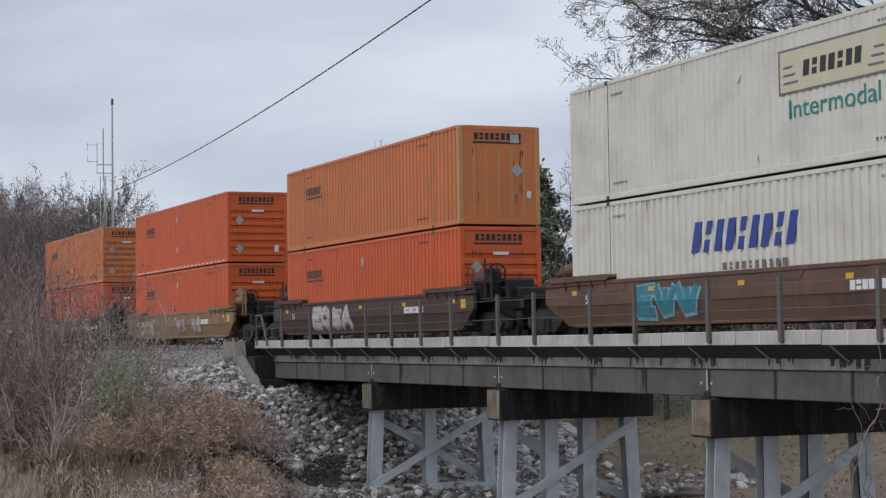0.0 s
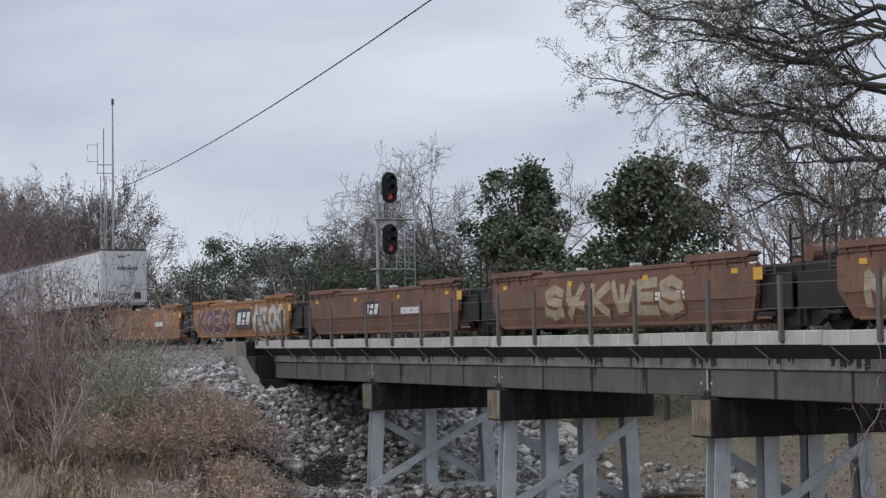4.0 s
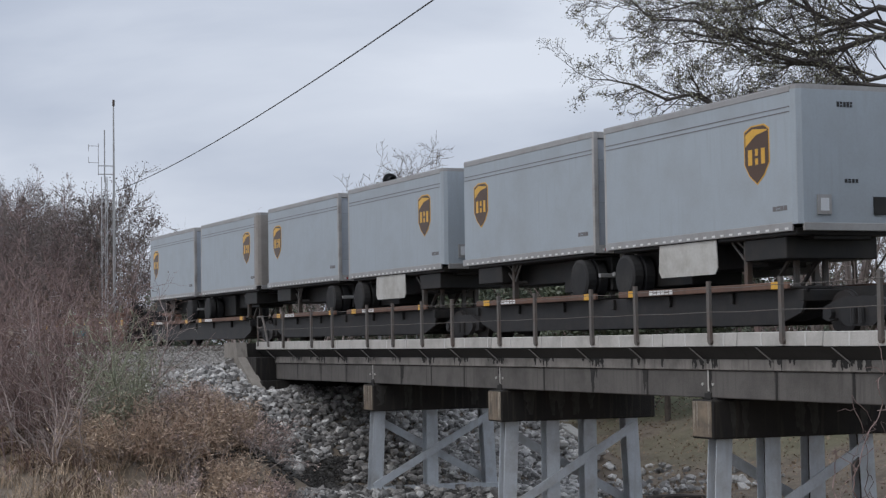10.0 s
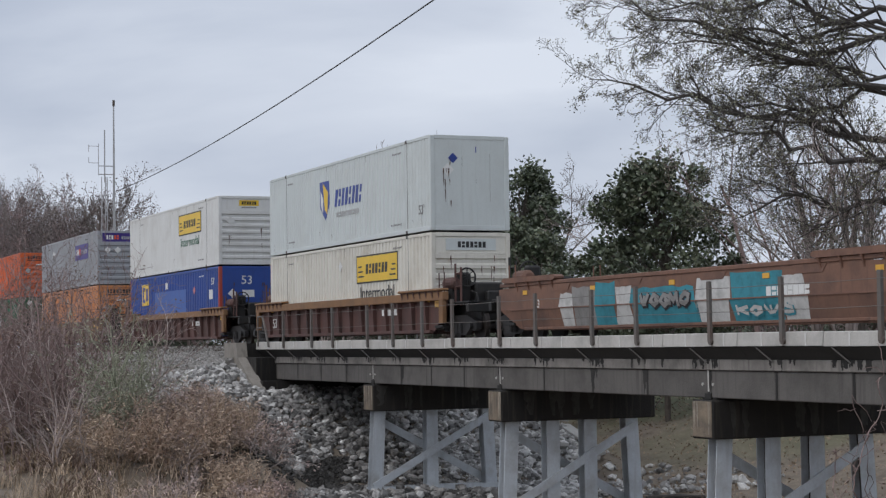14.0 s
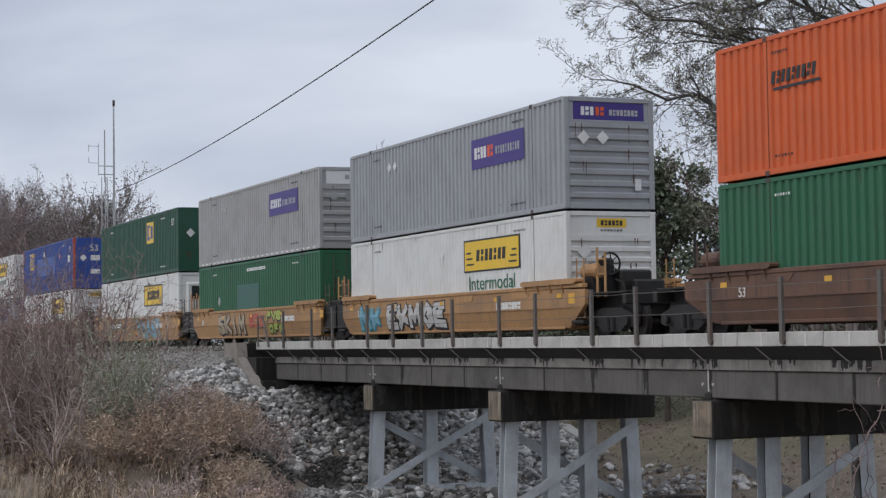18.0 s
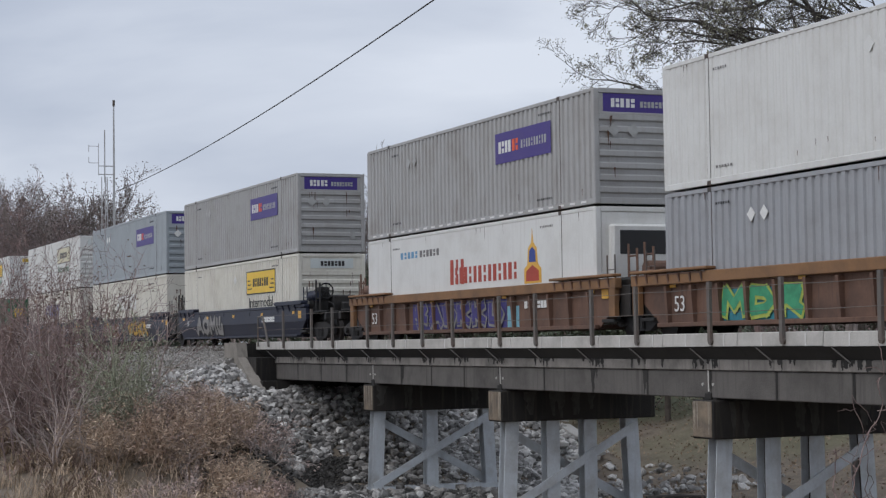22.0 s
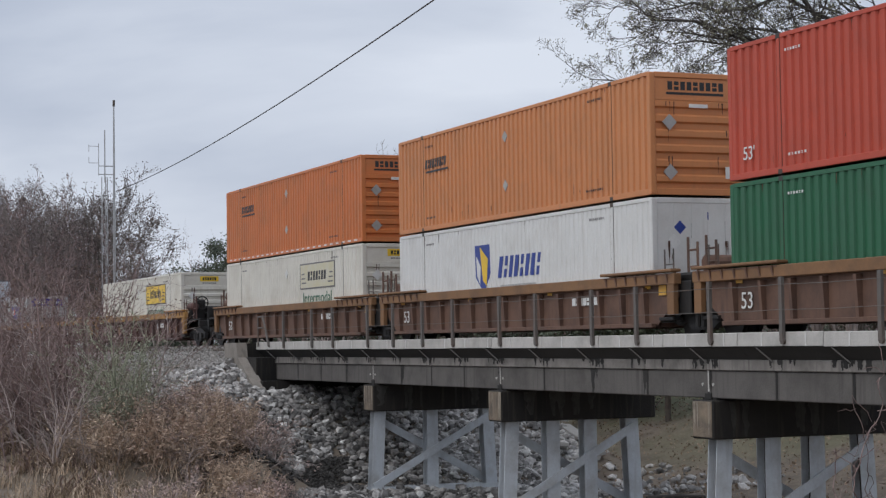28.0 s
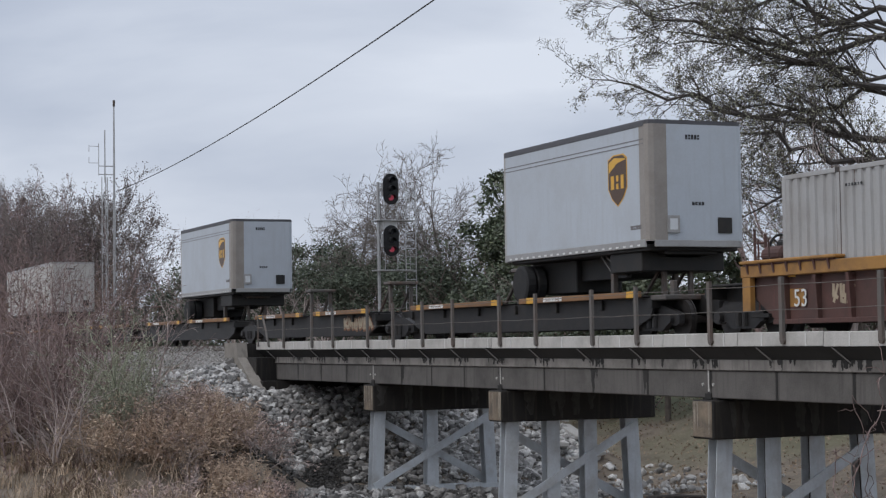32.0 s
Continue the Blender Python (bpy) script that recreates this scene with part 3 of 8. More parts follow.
def container(front, z, body, label, end="ribs", side="corr", posts=None, ribs=7, group="containers on the train"):
    """A 53-foot box: walls, rails, posts, castings. front: its front end along the track at 0 s."""
    c = thing("shipping_container", pose(front - CL / 2, TRACK_Y, z), label, "container", group)
    runs(c, front - CL / 2)
    h, w = CL / 2, CW / 2
    posts = posts or body
    depth, pitch, flat = {"corr": (0.044, 0.29, 0.44), "fine": (0.022, 0.24, 0.55), "plate": (0.007, 0.60, 0.94)}[side]
    for s in (-1, 1):
        for a, b in ((-h + 0.14, -6.15), (-6.04, 6.04), (6.15, h - 0.14)):
            me = shared(("side_wall", side, a, s), lambda: corrugated(a, b, 0.155, CH - 0.10, -w + 0.012, depth, pitch, flat) if s < 0 else rot180(corrugated(-b, -a, 0.155, CH - 0.10, -w + 0.012, depth, pitch, flat)), body)
            part("side_wall", me, body, c)
        y0, y1 = (-w, -w + 0.09) if s < 0 else (w - 0.09, w)
        part("bottom_rail", shared(("bottom_rail", s), lambda: boxes((-h + 0.1, h - 0.1, y0, y1, 0.02, 0.155), bevel=0.008), body), body, c)
        part("top_rail", shared(("top_rail", s), lambda: boxes((-h + 0.1, h - 0.1, y0, y1, CH - 0.10, CH - 0.006), bevel=0.008), body), body, c)
        for x in (-6.095, 6.095):
            part("side_post", shared(("side_post", s, x), lambda: boxes((x - 0.055, x + 0.055, y0 - 0.003 if s < 0 else y0 + 0.03, y1 - 0.03 if s < 0 else y1 + 0.003, 0.155, CH - 0.1), bevel=0.006), body), body, c)
            for zz in (0.0, CH - 0.11):
                part("casting", shared(("casting", s, x, zz), lambda: boxes((x - 0.085, x + 0.085, y0 - 0.006, y1 + 0.006, zz, zz + 0.115), bevel=0.012), M_casting), M_casting, c)
        for e in (-1, 1):
            x0, x1 = sorted((e * h, e * (h - 0.15)))
            ya, yb = sorted((s * (w + 0.002), s * (w - 0.15)))
            part("corner_post", shared(("corner_post", s, e), lambda: boxes((x0, x1, ya, yb, 0.02, CH - 0.02), bevel=0.018), posts), posts, c)
    part("roof", shared("roof", lambda: boxes((-h + 0.1, h - 0.1, -w + 0.08, w - 0.08, CH - 0.05, CH - 0.02)), body), body, c)
    part("floor", shared("floor_box", lambda: boxes((-h + 0.1, h - 0.1, -w + 0.085, w - 0.085, 0.06, 0.15)), M_casting), M_casting, c)
    half = w - 0.145
    for z0, z1 in ((0.02, 0.17), (CH - 0.13, CH - 0.01)):
        for e in (-1, 1):
            x0, x1 = sorted((e * (h - 0.002), e * (h - 0.11)))
            part("end_rail", shared(("end_rail", z0, e), lambda: boxes((x0, x1, -half, half, z0, z1), bevel=0.008), body), body, c)
    rear_doors(c, body, -h, -1, half, 0.17, CH - 0.13)
    if end == "doors":
        rear_doors(c, body, h, 1, half, 0.17, CH - 0.13)
    elif end == "flat":
        part("front_wall", shared("front_flat", lambda: rot90(corrugated(-half, half, 0.17, CH - 0.13, -h + 0.012, 0.012, 0.42, 0.9)), body), body, c)
    elif end == "reefer":
        part("front_wall", boxes((h - 0.3, h - 0.02, -half, half, 0.17, CH - 0.13), bevel=0.03), body, c)
        part("cooling_unit", boxes((h - 0.05, h + 0.22, -0.95, 0.95, 1.05, 2.45), bevel=0.06), body, c, "white refrigeration unit")
        part("grille", boxes((h + 0.2, h + 0.235, -0.75, 0.75, 1.7, 2.3), bevel=0.02), M_ink, c, "black radiator grille")
        part("fuel_tank", boxes((h - 0.02, h + 0.2, -0.6, 0.6, 0.4, 0.85), bevel=0.05), M_black, c)
    else:
        part("front_wall", shared(("front_wall", ribs), lambda: ribbed_end(h, half, 0.17, CH - 0.62, ribs), body), body, c)
        part("front_panel", shared("front_panel", lambda: boxes((h - 0.075, h - 0.03, -half, half, CH - 0.6, CH - 0.135), bevel=0.006), body), body, c)
        part("panel_rail", shared("panel_rail", lambda: boxes((h - 0.06, h - 0.004, -half, half, CH - 0.665, CH - 0.6), bevel=0.006), body), body, c)
    return c


def rot180(bm):
    bmesh.ops.rotate(bm, verts=bm.verts, cent=(0, 0, 0), matrix=Matrix.Rotation(math.pi, 3, "Z"))
    return bm


def rot90(bm):
    bmesh.ops.rotate(bm, verts=bm.verts, cent=(0, 0, 0), matrix=Matrix.Rotation(math.pi / 2, 3, "Z"))
    return bm


YS = -CW / 2 + 0.010          # just proud of the corrugations
XE = CL / 2


def U(u):
    return CL / 2 - u


# near-black lines that paint the recess shadow beside the posts
P_seam = mat("seam_shadow", (0.045, 0.035, 0.03), 0.8, RUST, 0.6)
P_ruststreak = mat("rust_streak", (0.085, 0.04, 0.025), 0.85, (0.16, 0.09, 0.055), 0.7, 4.0)


def weathered(c, seed, rust=0):
    """Recess shadow painted as dark lines along the side posts, and thin rust runs from the rivets of the front end and
    the top rail.
    """
    rng = random.Random(seed)
    for x in (-6.155, -6.035, 6.035, 6.155):
        side_plate(c, "seam", x - 0.012, x + 0.012, 0.16, CH - 0.11, -CW / 2 + 0.012, P_seam, 0.004)
    runs_end, runs_side = bmesh.new(), bmesh.new()

    def drip(bm, at, z1, long, hw, end):
        n = 5
        ring = []
        for i in range(n + 1):
            t = i / n
            w = hw * (1 - t) ** 0.6 * rng.uniform(0.55, 1.2)
            ring.append((at - w + rng.gauss(0, 0.004), z1 - long * t, at + w + rng.gauss(0, 0.004)))
        for p, q in zip(ring, ring[1:]):
            if end:
                v = [(XE + 0.0015, p[0], p[1]), (XE + 0.0015, p[2], p[1]), (XE + 0.0015, q[2], q[1]), (XE + 0.0015, q[0], q[1])]
            else:
                v = [(p[0], YS - 0.0015, p[1]), (q[0], YS - 0.0015, q[1]), (q[2], YS - 0.0015, q[1]), (p[2], YS - 0.0015, p[1])]
            bm.faces.new([bm.verts.new(u) for u in v])

    for k in range(rust * 5):
        y = rng.choice((-0.78, -0.7, 0.58, 0.72)) + rng.gauss(0, 0.09)
        drip(runs_end, y, rng.choice((2.2, 1.88, 1.56, 1.24, 0.92)), rng.uniform(0.12, 0.55), rng.uniform(0.008, 0.026), True)
    for k in range(6 + rust * 2):
        drip(runs_side, rng.uniform(-XE + 0.4, XE - 0.4), rng.choice((0.42, 0.6, CH - 0.11, CH - 0.11)), rng.uniform(0.08, 0.4), rng.uniform(0.006, 0.02), False)
    for bm in (runs_end, runs_side):
        if bm.faces:
            part("rust_runs", bm, P_ruststreak, c)
        else:
            bm.free()


def dashes(c):
    bm = bmesh.new()
    k = -CL / 2 + 0.5
    while k < CL / 2 - 0.5:
        box(bm, k, k + 0.28, -CW / 2 - 0.004, -CW / 2 + 0.001, 0.07, 0.12)
        k += 0.62
    part("reflector_dashes", bm, M_white, c)


def rng_rust(n):
    return (2, 0, 4, 1, 0, 3)[n % 6]


def marks(c, ink):
    """Small codes by the posts: plain bars."""
    n = len(MOVING)
    weathered(c, n, rng_rust(n))
    if n % 4 == 1:
        dashes(c)
    for x, z, w, k in ((U(2.05) - 1.15, 2.54, 0.8, 8), (U(14.0) + 0.05, 2.5, 0.6, 6), (U(2.05) - 1.3, 0.32, 0.95, 8), (U(13.9), 0.36, 0.7, 6)):
        side_blocks(c, "code_mark", x, x + w, z, z + 0.055, k, YS, ink, gap=0.5)


def brand_black_bars(c, end="ribs"):
    side_blocks(c, "logo_mark", U(14.0), U(12.35), 1.88, 2.14, 9, YS, M_ink, 0.2, gap=0.34)
    side_plate(c, "logo_underline", U(13.9), U(12.2), 1.74, 1.80, YS, M_ink, 0.006)
    diamond(c, U(8.15), 2.24, 0.16, YS, D_silver)
    diamond(c, U(8.15), 0.9, 0.16, YS, D_silver)
    marks(c, M_ink)
    end_blocks(c, "logo_mark", -0.82, 0.72, CH - 0.42, CH - 0.22, 9, XE - 0.03, M_ink)
    end_plate(c, "logo_underline", -0.84, 0.70, CH - 0.53, CH - 0.47, XE - 0.03, M_ink)
    end_plate(c, "number_mark", -0.25, 0.25, CH - 0.83, CH - 0.74, XE - 0.001, M_white)
    diamond(c, -0.78, 1.72, 0.19, XE, D_silver, "end")
    diamond(c, -0.78, 0.55, 0.19, XE, D_silver, "end")
    end_plate(c, "placard", 0.7, 0.88, 0.42, 0.7, XE, M_white)


def brand_purple(c, worn=False, bleached=False):
    side_plate(c, "logo_panel", U(5.95), U(2.45), 1.52, 2.36, YS, D_purple, 0.006, "purple panel")
    side_blocks(c, "logo_mark", U(5.75), U(4.9), 1.80, 2.12, 4, YS - 0.006, M_white, gap=0.3)
    side_blocks(c, "logo_mark", U(4.86), U(4.42), 1.80, 2.12, 2, YS - 0.006, M_white if bleached else D_brightorange, gap=0.3)
    side_blocks(c, "logo_mark", U(4.3), U(2.7), 1.82, 2.04, 10, YS - 0.006, D_silver, gap=0.5)
    plate = D_silver if worn else M_white
    diamond(c, U(12.5), 2.2, 0.16, YS, plate)
    diamond(c, U(12.0), 2.2, 0.16, YS, plate)
    marks(c, M_ink)
    face = M_white if bleached else D_purple
    end_plate(c, "logo_panel", -1.02, 1.02, CH - 0.6, CH - 0.14, XE - 0.03, face, 0.006, "bleached white panel" if bleached else "purple panel")
    if bleached:
        end_blocks(c, "logo_mark", -0.35, 0.3, CH - 0.44, CH - 0.28, 3, XE - 0.024, D_silver)
    else:
        end_blocks(c, "logo_mark", -0.82, -0.42, CH - 0.48, CH - 0.26, 3, XE - 0.024, M_white)
        end_blocks(c, "logo_mark", -0.40, -0.12, CH - 0.48, CH - 0.26, 2, XE - 0.024, M_white if worn else D_brightorange)
        end_blocks(c, "logo_mark", 0.0, 0.85, CH - 0.47, CH - 0.32, 8, XE - 0.024, D_silver)
    diamond(c, -0.75, 1.85, 0.18, XE, plate, "end")
    diamond(c, -0.2, 1.85, 0.18, XE, plate, "end")
    end_plate(c, "placard", 0.72, 0.9, 0.5, 0.8, XE, plate)


def brand_yellow(c, word=True, ink=None, faded=False, end_panel=True):
    panel = D_yellow if not faded else mat("faded_yellow_panel", (0.60, 0.55, 0.37), 0.5, (0.62, 0.60, 0.53), 0.9, 2.5)
    line = D_grey if faded else M_ink
    side_plate(c, "logo_panel", U(6.6), U(2.8), 1.56, 2.48, YS, line, 0.005, "faded yellow panel with a thin border" if faded else "yellow panel with a black border")
    side_plate(c, "logo_face", U(6.53), U(2.87), 1.61, 2.43, YS - 0.005, panel, 0.004)
    side_blocks(c, "logo_mark", U(5.75), U(3.7), 1.86, 2.18, 7, YS - 0.009, M_ink, 0.12, gap=0.36)
    for x, d in ((U(6.42), 1), (U(2.98), -1)):
        for k in range(3):
            z = 1.74 + 0.16 * k + (0.02 if d > 0 else 0)
            part("logo_line", prism([(x, z), (x + d * (0.5 - 0.1 * k), z), (x + d * (0.56 - 0.1 * k), z + 0.05), (x + d * 0.04, z + 0.05)], "y", YS - 0.014, YS - 0.008), line, c)
    if word:
        writing(c, "Intermodal", U(6.3), 1.06, 0.56, YS - 0.004, ink or D_green, width=3.1)
    marks(c, D_grey)
    diamond(c, U(8.2), 2.2, 0.17, YS, P_white)
    if end_panel:
        end_plate(c, "logo_panel", -0.40, 0.45, CH - 0.42, CH - 0.19, XE - 0.03, D_yellow, 0.006, "yellow panel")
        end_blocks(c, "logo_mark", -0.3, 0.35, CH - 0.37, CH - 0.24, 6, XE - 0.024, M_ink)
        end_blocks(c, "code_mark", -0.3, 0.35, CH - 0.52, CH - 0.47, 7, XE - 0.03, D_grey)
        diamond(c, -0.78, 1.85, 0.19, XE, P_white, "end")
    else:
        end_plate(c, "sign", -0.82, 0.82, CH - 0.54, CH - 0.19, XE - 0.03, P_cool, 0.02, "grey sign plate")
        end_blocks(c, "logo_mark", -0.45, 0.5, CH - 0.46, CH - 0.28, 7, XE - 0.009, M_ink)


def brand_blue_word(c, emblem=True):
    if emblem:
        side_blocks(c, "logo_mark", U(8.8), U(6.05), 1.34, 1.92, 8, YS, D_blue, 0.25, gap=0.42)
        part("emblem", flat_y([(U(10.3), 2.3), (U(9.3), 2.3), (U(9.25), 1.5), (U(9.7), 0.95), (U(10.25), 1.4)], YS, 0.006), D_blue, c, "dark shield emblem")
        part("emblem_blaze", flat_y([(U(9.95), 2.25), (U(9.4), 1.9), (U(9.5), 1.15), (U(9.75), 1.3)], YS - 0.006, 0.005), D_yellow, c)
        part("emblem_blaze", flat_y([(U(10.2), 2.0), (U(9.9), 1.7), (U(9.95), 1.2), (U(10.15), 1.45)], YS - 0.006, 0.005), M_white, c)
        side_blocks(c, "word_mark", U(8.6), U(6.3), 0.98, 1.14, 10, YS, D_silver)
        diamond(c, -0.55, 2.2, 0.16, XE - 0.02, D_blue, "end")
        end_blocks(c, "logo_mark", -0.25, 0.45, 2.38, 2.56, 5, XE - 0.02, D_blue)
        end_plate(c, "code_mark", -0.25, -0.19, 1.95, 2.3, XE - 0.02, M_ink)
        end_plate(c, "code_mark", 0.66, 0.74, 0.9, 2.35, XE - 0.02, D_silver)
        end_plate(c, "placard", -0.2, 0.2, 0.72, 0.9, XE - 0.02, D_silver)
        diamond(c, -0.72, 1.85, 0.2, XE - 0.02, M_white, "end")
        writing(c, "53ft", -0.22, 1.32, 0.36, XE - 0.02, D_grey, "end")
        writing(c, "53'", U(1.0), 0.55, 0.4, YS - 0.004, D_grey)
    else:
        side_blocks(c, "logo_mark", U(10.35), U(6.1), 1.46, 2.14, 9, YS, D_blue, 0.3, gap=0.42)
        side_blocks(c, "word_mark", U(9.0), U(6.4), 1.04, 1.2, 10, YS, D_grey, gap=0.5)
    marks(c, D_grey)


def brand_house(c, red=False, top=False):
    pts = [(U(9.75), 1.0), (U(9.75), 1.95), (U(9.2), 2.4), (U(8.6), 1.95), (U(8.6), 1.0)]
    if top:
        pts = [(U(10.0), 1.2), (U(9.4), 0.85), (U(8.75), 1.2), (U(8.75), 2.0), (U(9.4), 2.35), (U(10.0), 2.0)]
    part("emblem", flat_y(pts, YS, 0.006), M_white, c, "white house-shaped emblem")
    for k in (9.5, 9.02):
        side_plate(c, "emblem_bar", U(k) - 0.07, U(k) + 0.07, 1.25, 1.9, YS - 0.006, P_red, 0.004)
    side_plate(c, "emblem_bar", U(9.42), U(9.08), 1.52, 1.62, YS - 0.006, P_red, 0.004)
    side_blocks(c, "logo_mark", U(8.25), U(7.05), 1.62, 2.02, 3, YS, M_white, gap=0.35)
    side_blocks(c, "logo_mark", U(8.45), U(6.6), 1.15, 1.55, 5, YS, M_white, gap=0.3)
    writing(c, "53'", U(1.15), 0.42, 0.4, YS - 0.004, M_white)
    writing(c, "53'", U(15.6), 0.42, 0.4, YS - 0.004, M_white)
    marks(c, M_white)
    part("emblem", prism([(-0.85, CH - 0.4), (-0.7, CH - 0.55), (-0.52, CH - 0.4), (-0.52, CH - 0.28), (-0.7, CH - 0.15), (-0.85, CH - 0.28)], "x", XE - 0.03, XE - 0.022), M_white, c)
    end_blocks(c, "logo_mark", -0.35, 0.1, CH - 0.5, CH - 0.34, 5, XE - 0.03, M_white)


def brand_square(c, u=13.7, end=True):
    side_plate(c, "logo_panel", U(u), U(u - 1.35), 1.55, 2.55, YS, D_yellow, 0.006, "yellow square panel")
    part("logo_mark", flat_y([(U(u - 0.15), 1.7), (U(u - 0.65), 1.7), (U(u - 0.65), 1.85), (U(u - 0.4), 1.85), (U(u - 0.4), 2.3), (U(u - 0.65), 2.3), (U(u - 0.65), 2.42), (U(u - 0.15), 2.42)], YS - 0.006, 0.005), D_blue, c)
    part("logo_mark", flat_y(rect(U(u - 0.8), U(u - 1.2), 1.75, 2.35), YS - 0.006, 0.005), D_blue, c)
    marks(c, M_white)
    writing(c, "53'", U(1.25), 2.15, 0.42, YS - 0.004, M_white)
    if not end:
        return
    writing(c, "53", -0.35, 2.15, 0.5, XE, M_white, "end")
    diamond(c, -0.72, 1.75, 0.2, XE, M_white, "end")
    end_plate(c, "placard", -0.3, 0.22, 1.6, 1.9, XE - 0.012, M_white)
    end_plate(c, "placard", -0.3, 0.22, 0.85, 1.1, XE - 0.012, M_white)


def brand_red_word(c):
    side_blocks(c, "logo_mark", U(9.35), U(4.6), 1.28, 1.74, 14, YS, D_redink, gap=0.45)
    side_blocks(c, "logo_mark", U(9.35), U(8.2), 1.26, 1.98, 3, YS - 0.002, D_redink, gap=0.5)
    part("emblem", flat_y([(U(4.2), 1.12), (U(3.15), 1.12), (U(3.15), 1.5), (U(3.35), 1.62), (U(3.42), 2.05), (U(3.62), 2.2), (U(3.68), 2.55), (U(3.74), 2.2), (U(3.94), 2.05), (U(4.0), 1.62), (U(4.2), 1.5)], YS, 0.006), D_gold, c, "gold and red crest")
    part("emblem_field", flat_y([(U(4.08), 1.18), (U(3.28), 1.18), (U(3.3), 1.45), (U(3.68), 1.6), (U(4.06), 1.45)], YS - 0.006, 0.005), D_redink, c)
    part("emblem_field", flat_y([(U(3.88), 1.68), (U(3.48), 1.68), (U(3.5), 1.98), (U(3.68), 2.08), (U(3.86), 1.98)], YS - 0.006, 0.005), D_blue, c)
    side_blocks(c, "word_mark", U(13.3), U(11.8), 2.18, 2.38, 5, YS, mat("sky_lettering", (0.12, 0.3, 0.5), 0.5), gap=0.4)
    side_blocks(c, "word_mark", U(11.7), U(10.1), 2.18, 2.38, 6, YS, D_grey, gap=0.4)
    marks(c, D_grey)


# ---- graffiti ----
FOLD, SLANT = 0.84, 0.24     # the plated sides lean inwards below this height
GRAF = {
    "white": (0.55, 0.54, 0.52), "teal": (0.04, 0.24, 0.30), "sky": (0.20, 0.42, 0.52), "purple": (0.145, 0.065, 0.085), "lilac": (0.40, 0.34, 0.34),
    "green": (0.06, 0.33, 0.17), "lime": (0.42, 0.50, 0.10), "black": (0.025, 0.025, 0.03), "violet": (0.06, 0.05, 0.20), "tan": (0.42, 0.34, 0.24), "gold": (0.55, 0.33, 0.05),
    "orange": (0.62, 0.23, 0.02), "pink": (0.42, 0.235, 0.20), "cream": (0.50, 0.43, 0.28), "slate": (0.05, 0.058, 0.065), "moss": (0.27, 0.29, 0.24), "rust": (0.22, 0.10, 0.05), "grey": (0.25, 0.24, 0.23), "maroon": (0.10, 0.045, 0.037),
}


def gmat(c):
    return mat("spray_" + c, GRAF[c], 0.6, tuple(v * 0.45 for v in GRAF[c]), 0.7, 3.0, 15, 0.05)


# strokes of letters in a unit square
LETTERS = {
    "S": [[(1, 0.82), (0.6, 1), (0.1, 0.85), (0.15, 0.6), (0.85, 0.42), (0.9, 0.12), (0.4, 0), (0, 0.18)]],
    "K": [[(0.1, 0), (0.1, 1)], [(0.95, 1), (0.2, 0.5), (0.95, 0)]],
    "I": [[(0.5, 0), (0.5, 1)]],
    "M": [[(0, 0), (0.12, 1), (0.5, 0.35), (0.88, 1), (1, 0)]],
    "Y": [[(0.05, 1), (0.45, 0.5), (0.95, 1)], [(0.45, 0.5), (0.3, 0)]],
    "E": [[(0.95, 1), (0.1, 0.95), (0.05, 0.05), (0.95, 0)], [(0.1, 0.52), (0.75, 0.52)]],
    "A": [[(0, 0), (0.5, 1), (1, 0)], [(0.25, 0.38), (0.75, 0.38)]],
    "T": [[(0, 0.95), (1, 1)], [(0.5, 0.95), (0.55, 0)]],
    "P": [[(0.1, 0), (0.1, 1), (0.8, 0.92), (0.85, 0.6), (0.1, 0.48)]],
    "V": [[(0, 1), (0.5, 0), (1, 1)]],
    "O": [[(0.5, 1), (0.05, 0.75), (0.1, 0.2), (0.5, 0), (0.9, 0.25), (0.92, 0.75), (0.5, 1)]],
    "F": [[(0.95, 1), (0.1, 0.95), (0.1, 0)], [(0.1, 0.5), (0.7, 0.52)]],
    "D": [[(0.1, 0), (0.1, 1), (0.7, 0.9), (0.95, 0.5), (0.7, 0.1), (0.1, 0)]],
    "R": [[(0.1, 0), (0.1, 1), (0.85, 0.9), (0.8, 0.55), (0.1, 0.5)], [(0.45, 0.5), (0.95, 0)]],
    "curl": [[(0.9, 0.7), (0.4, 1), (0, 0.5), (0.45, 0), (0.95, 0.3), (0.6, 0.55)]],
    "hook": [[(0.1, 1), (0.15, 0.1), (0.8, 0), (1, 0.5)], [(0.6, 1), (0.55, 0.4)]],
    "fork": [[(0, 1), (0.3, 0.1), (0.7, 0.2), (1, 1)], [(0.5, 0.9), (0.5, 0.2)]],
    "slash": [[(0.1, 0), (0.9, 1)], [(0, 0.6), (0.9, 0.3)], [(0.1, 1), (0.2, 0.4)]],
}


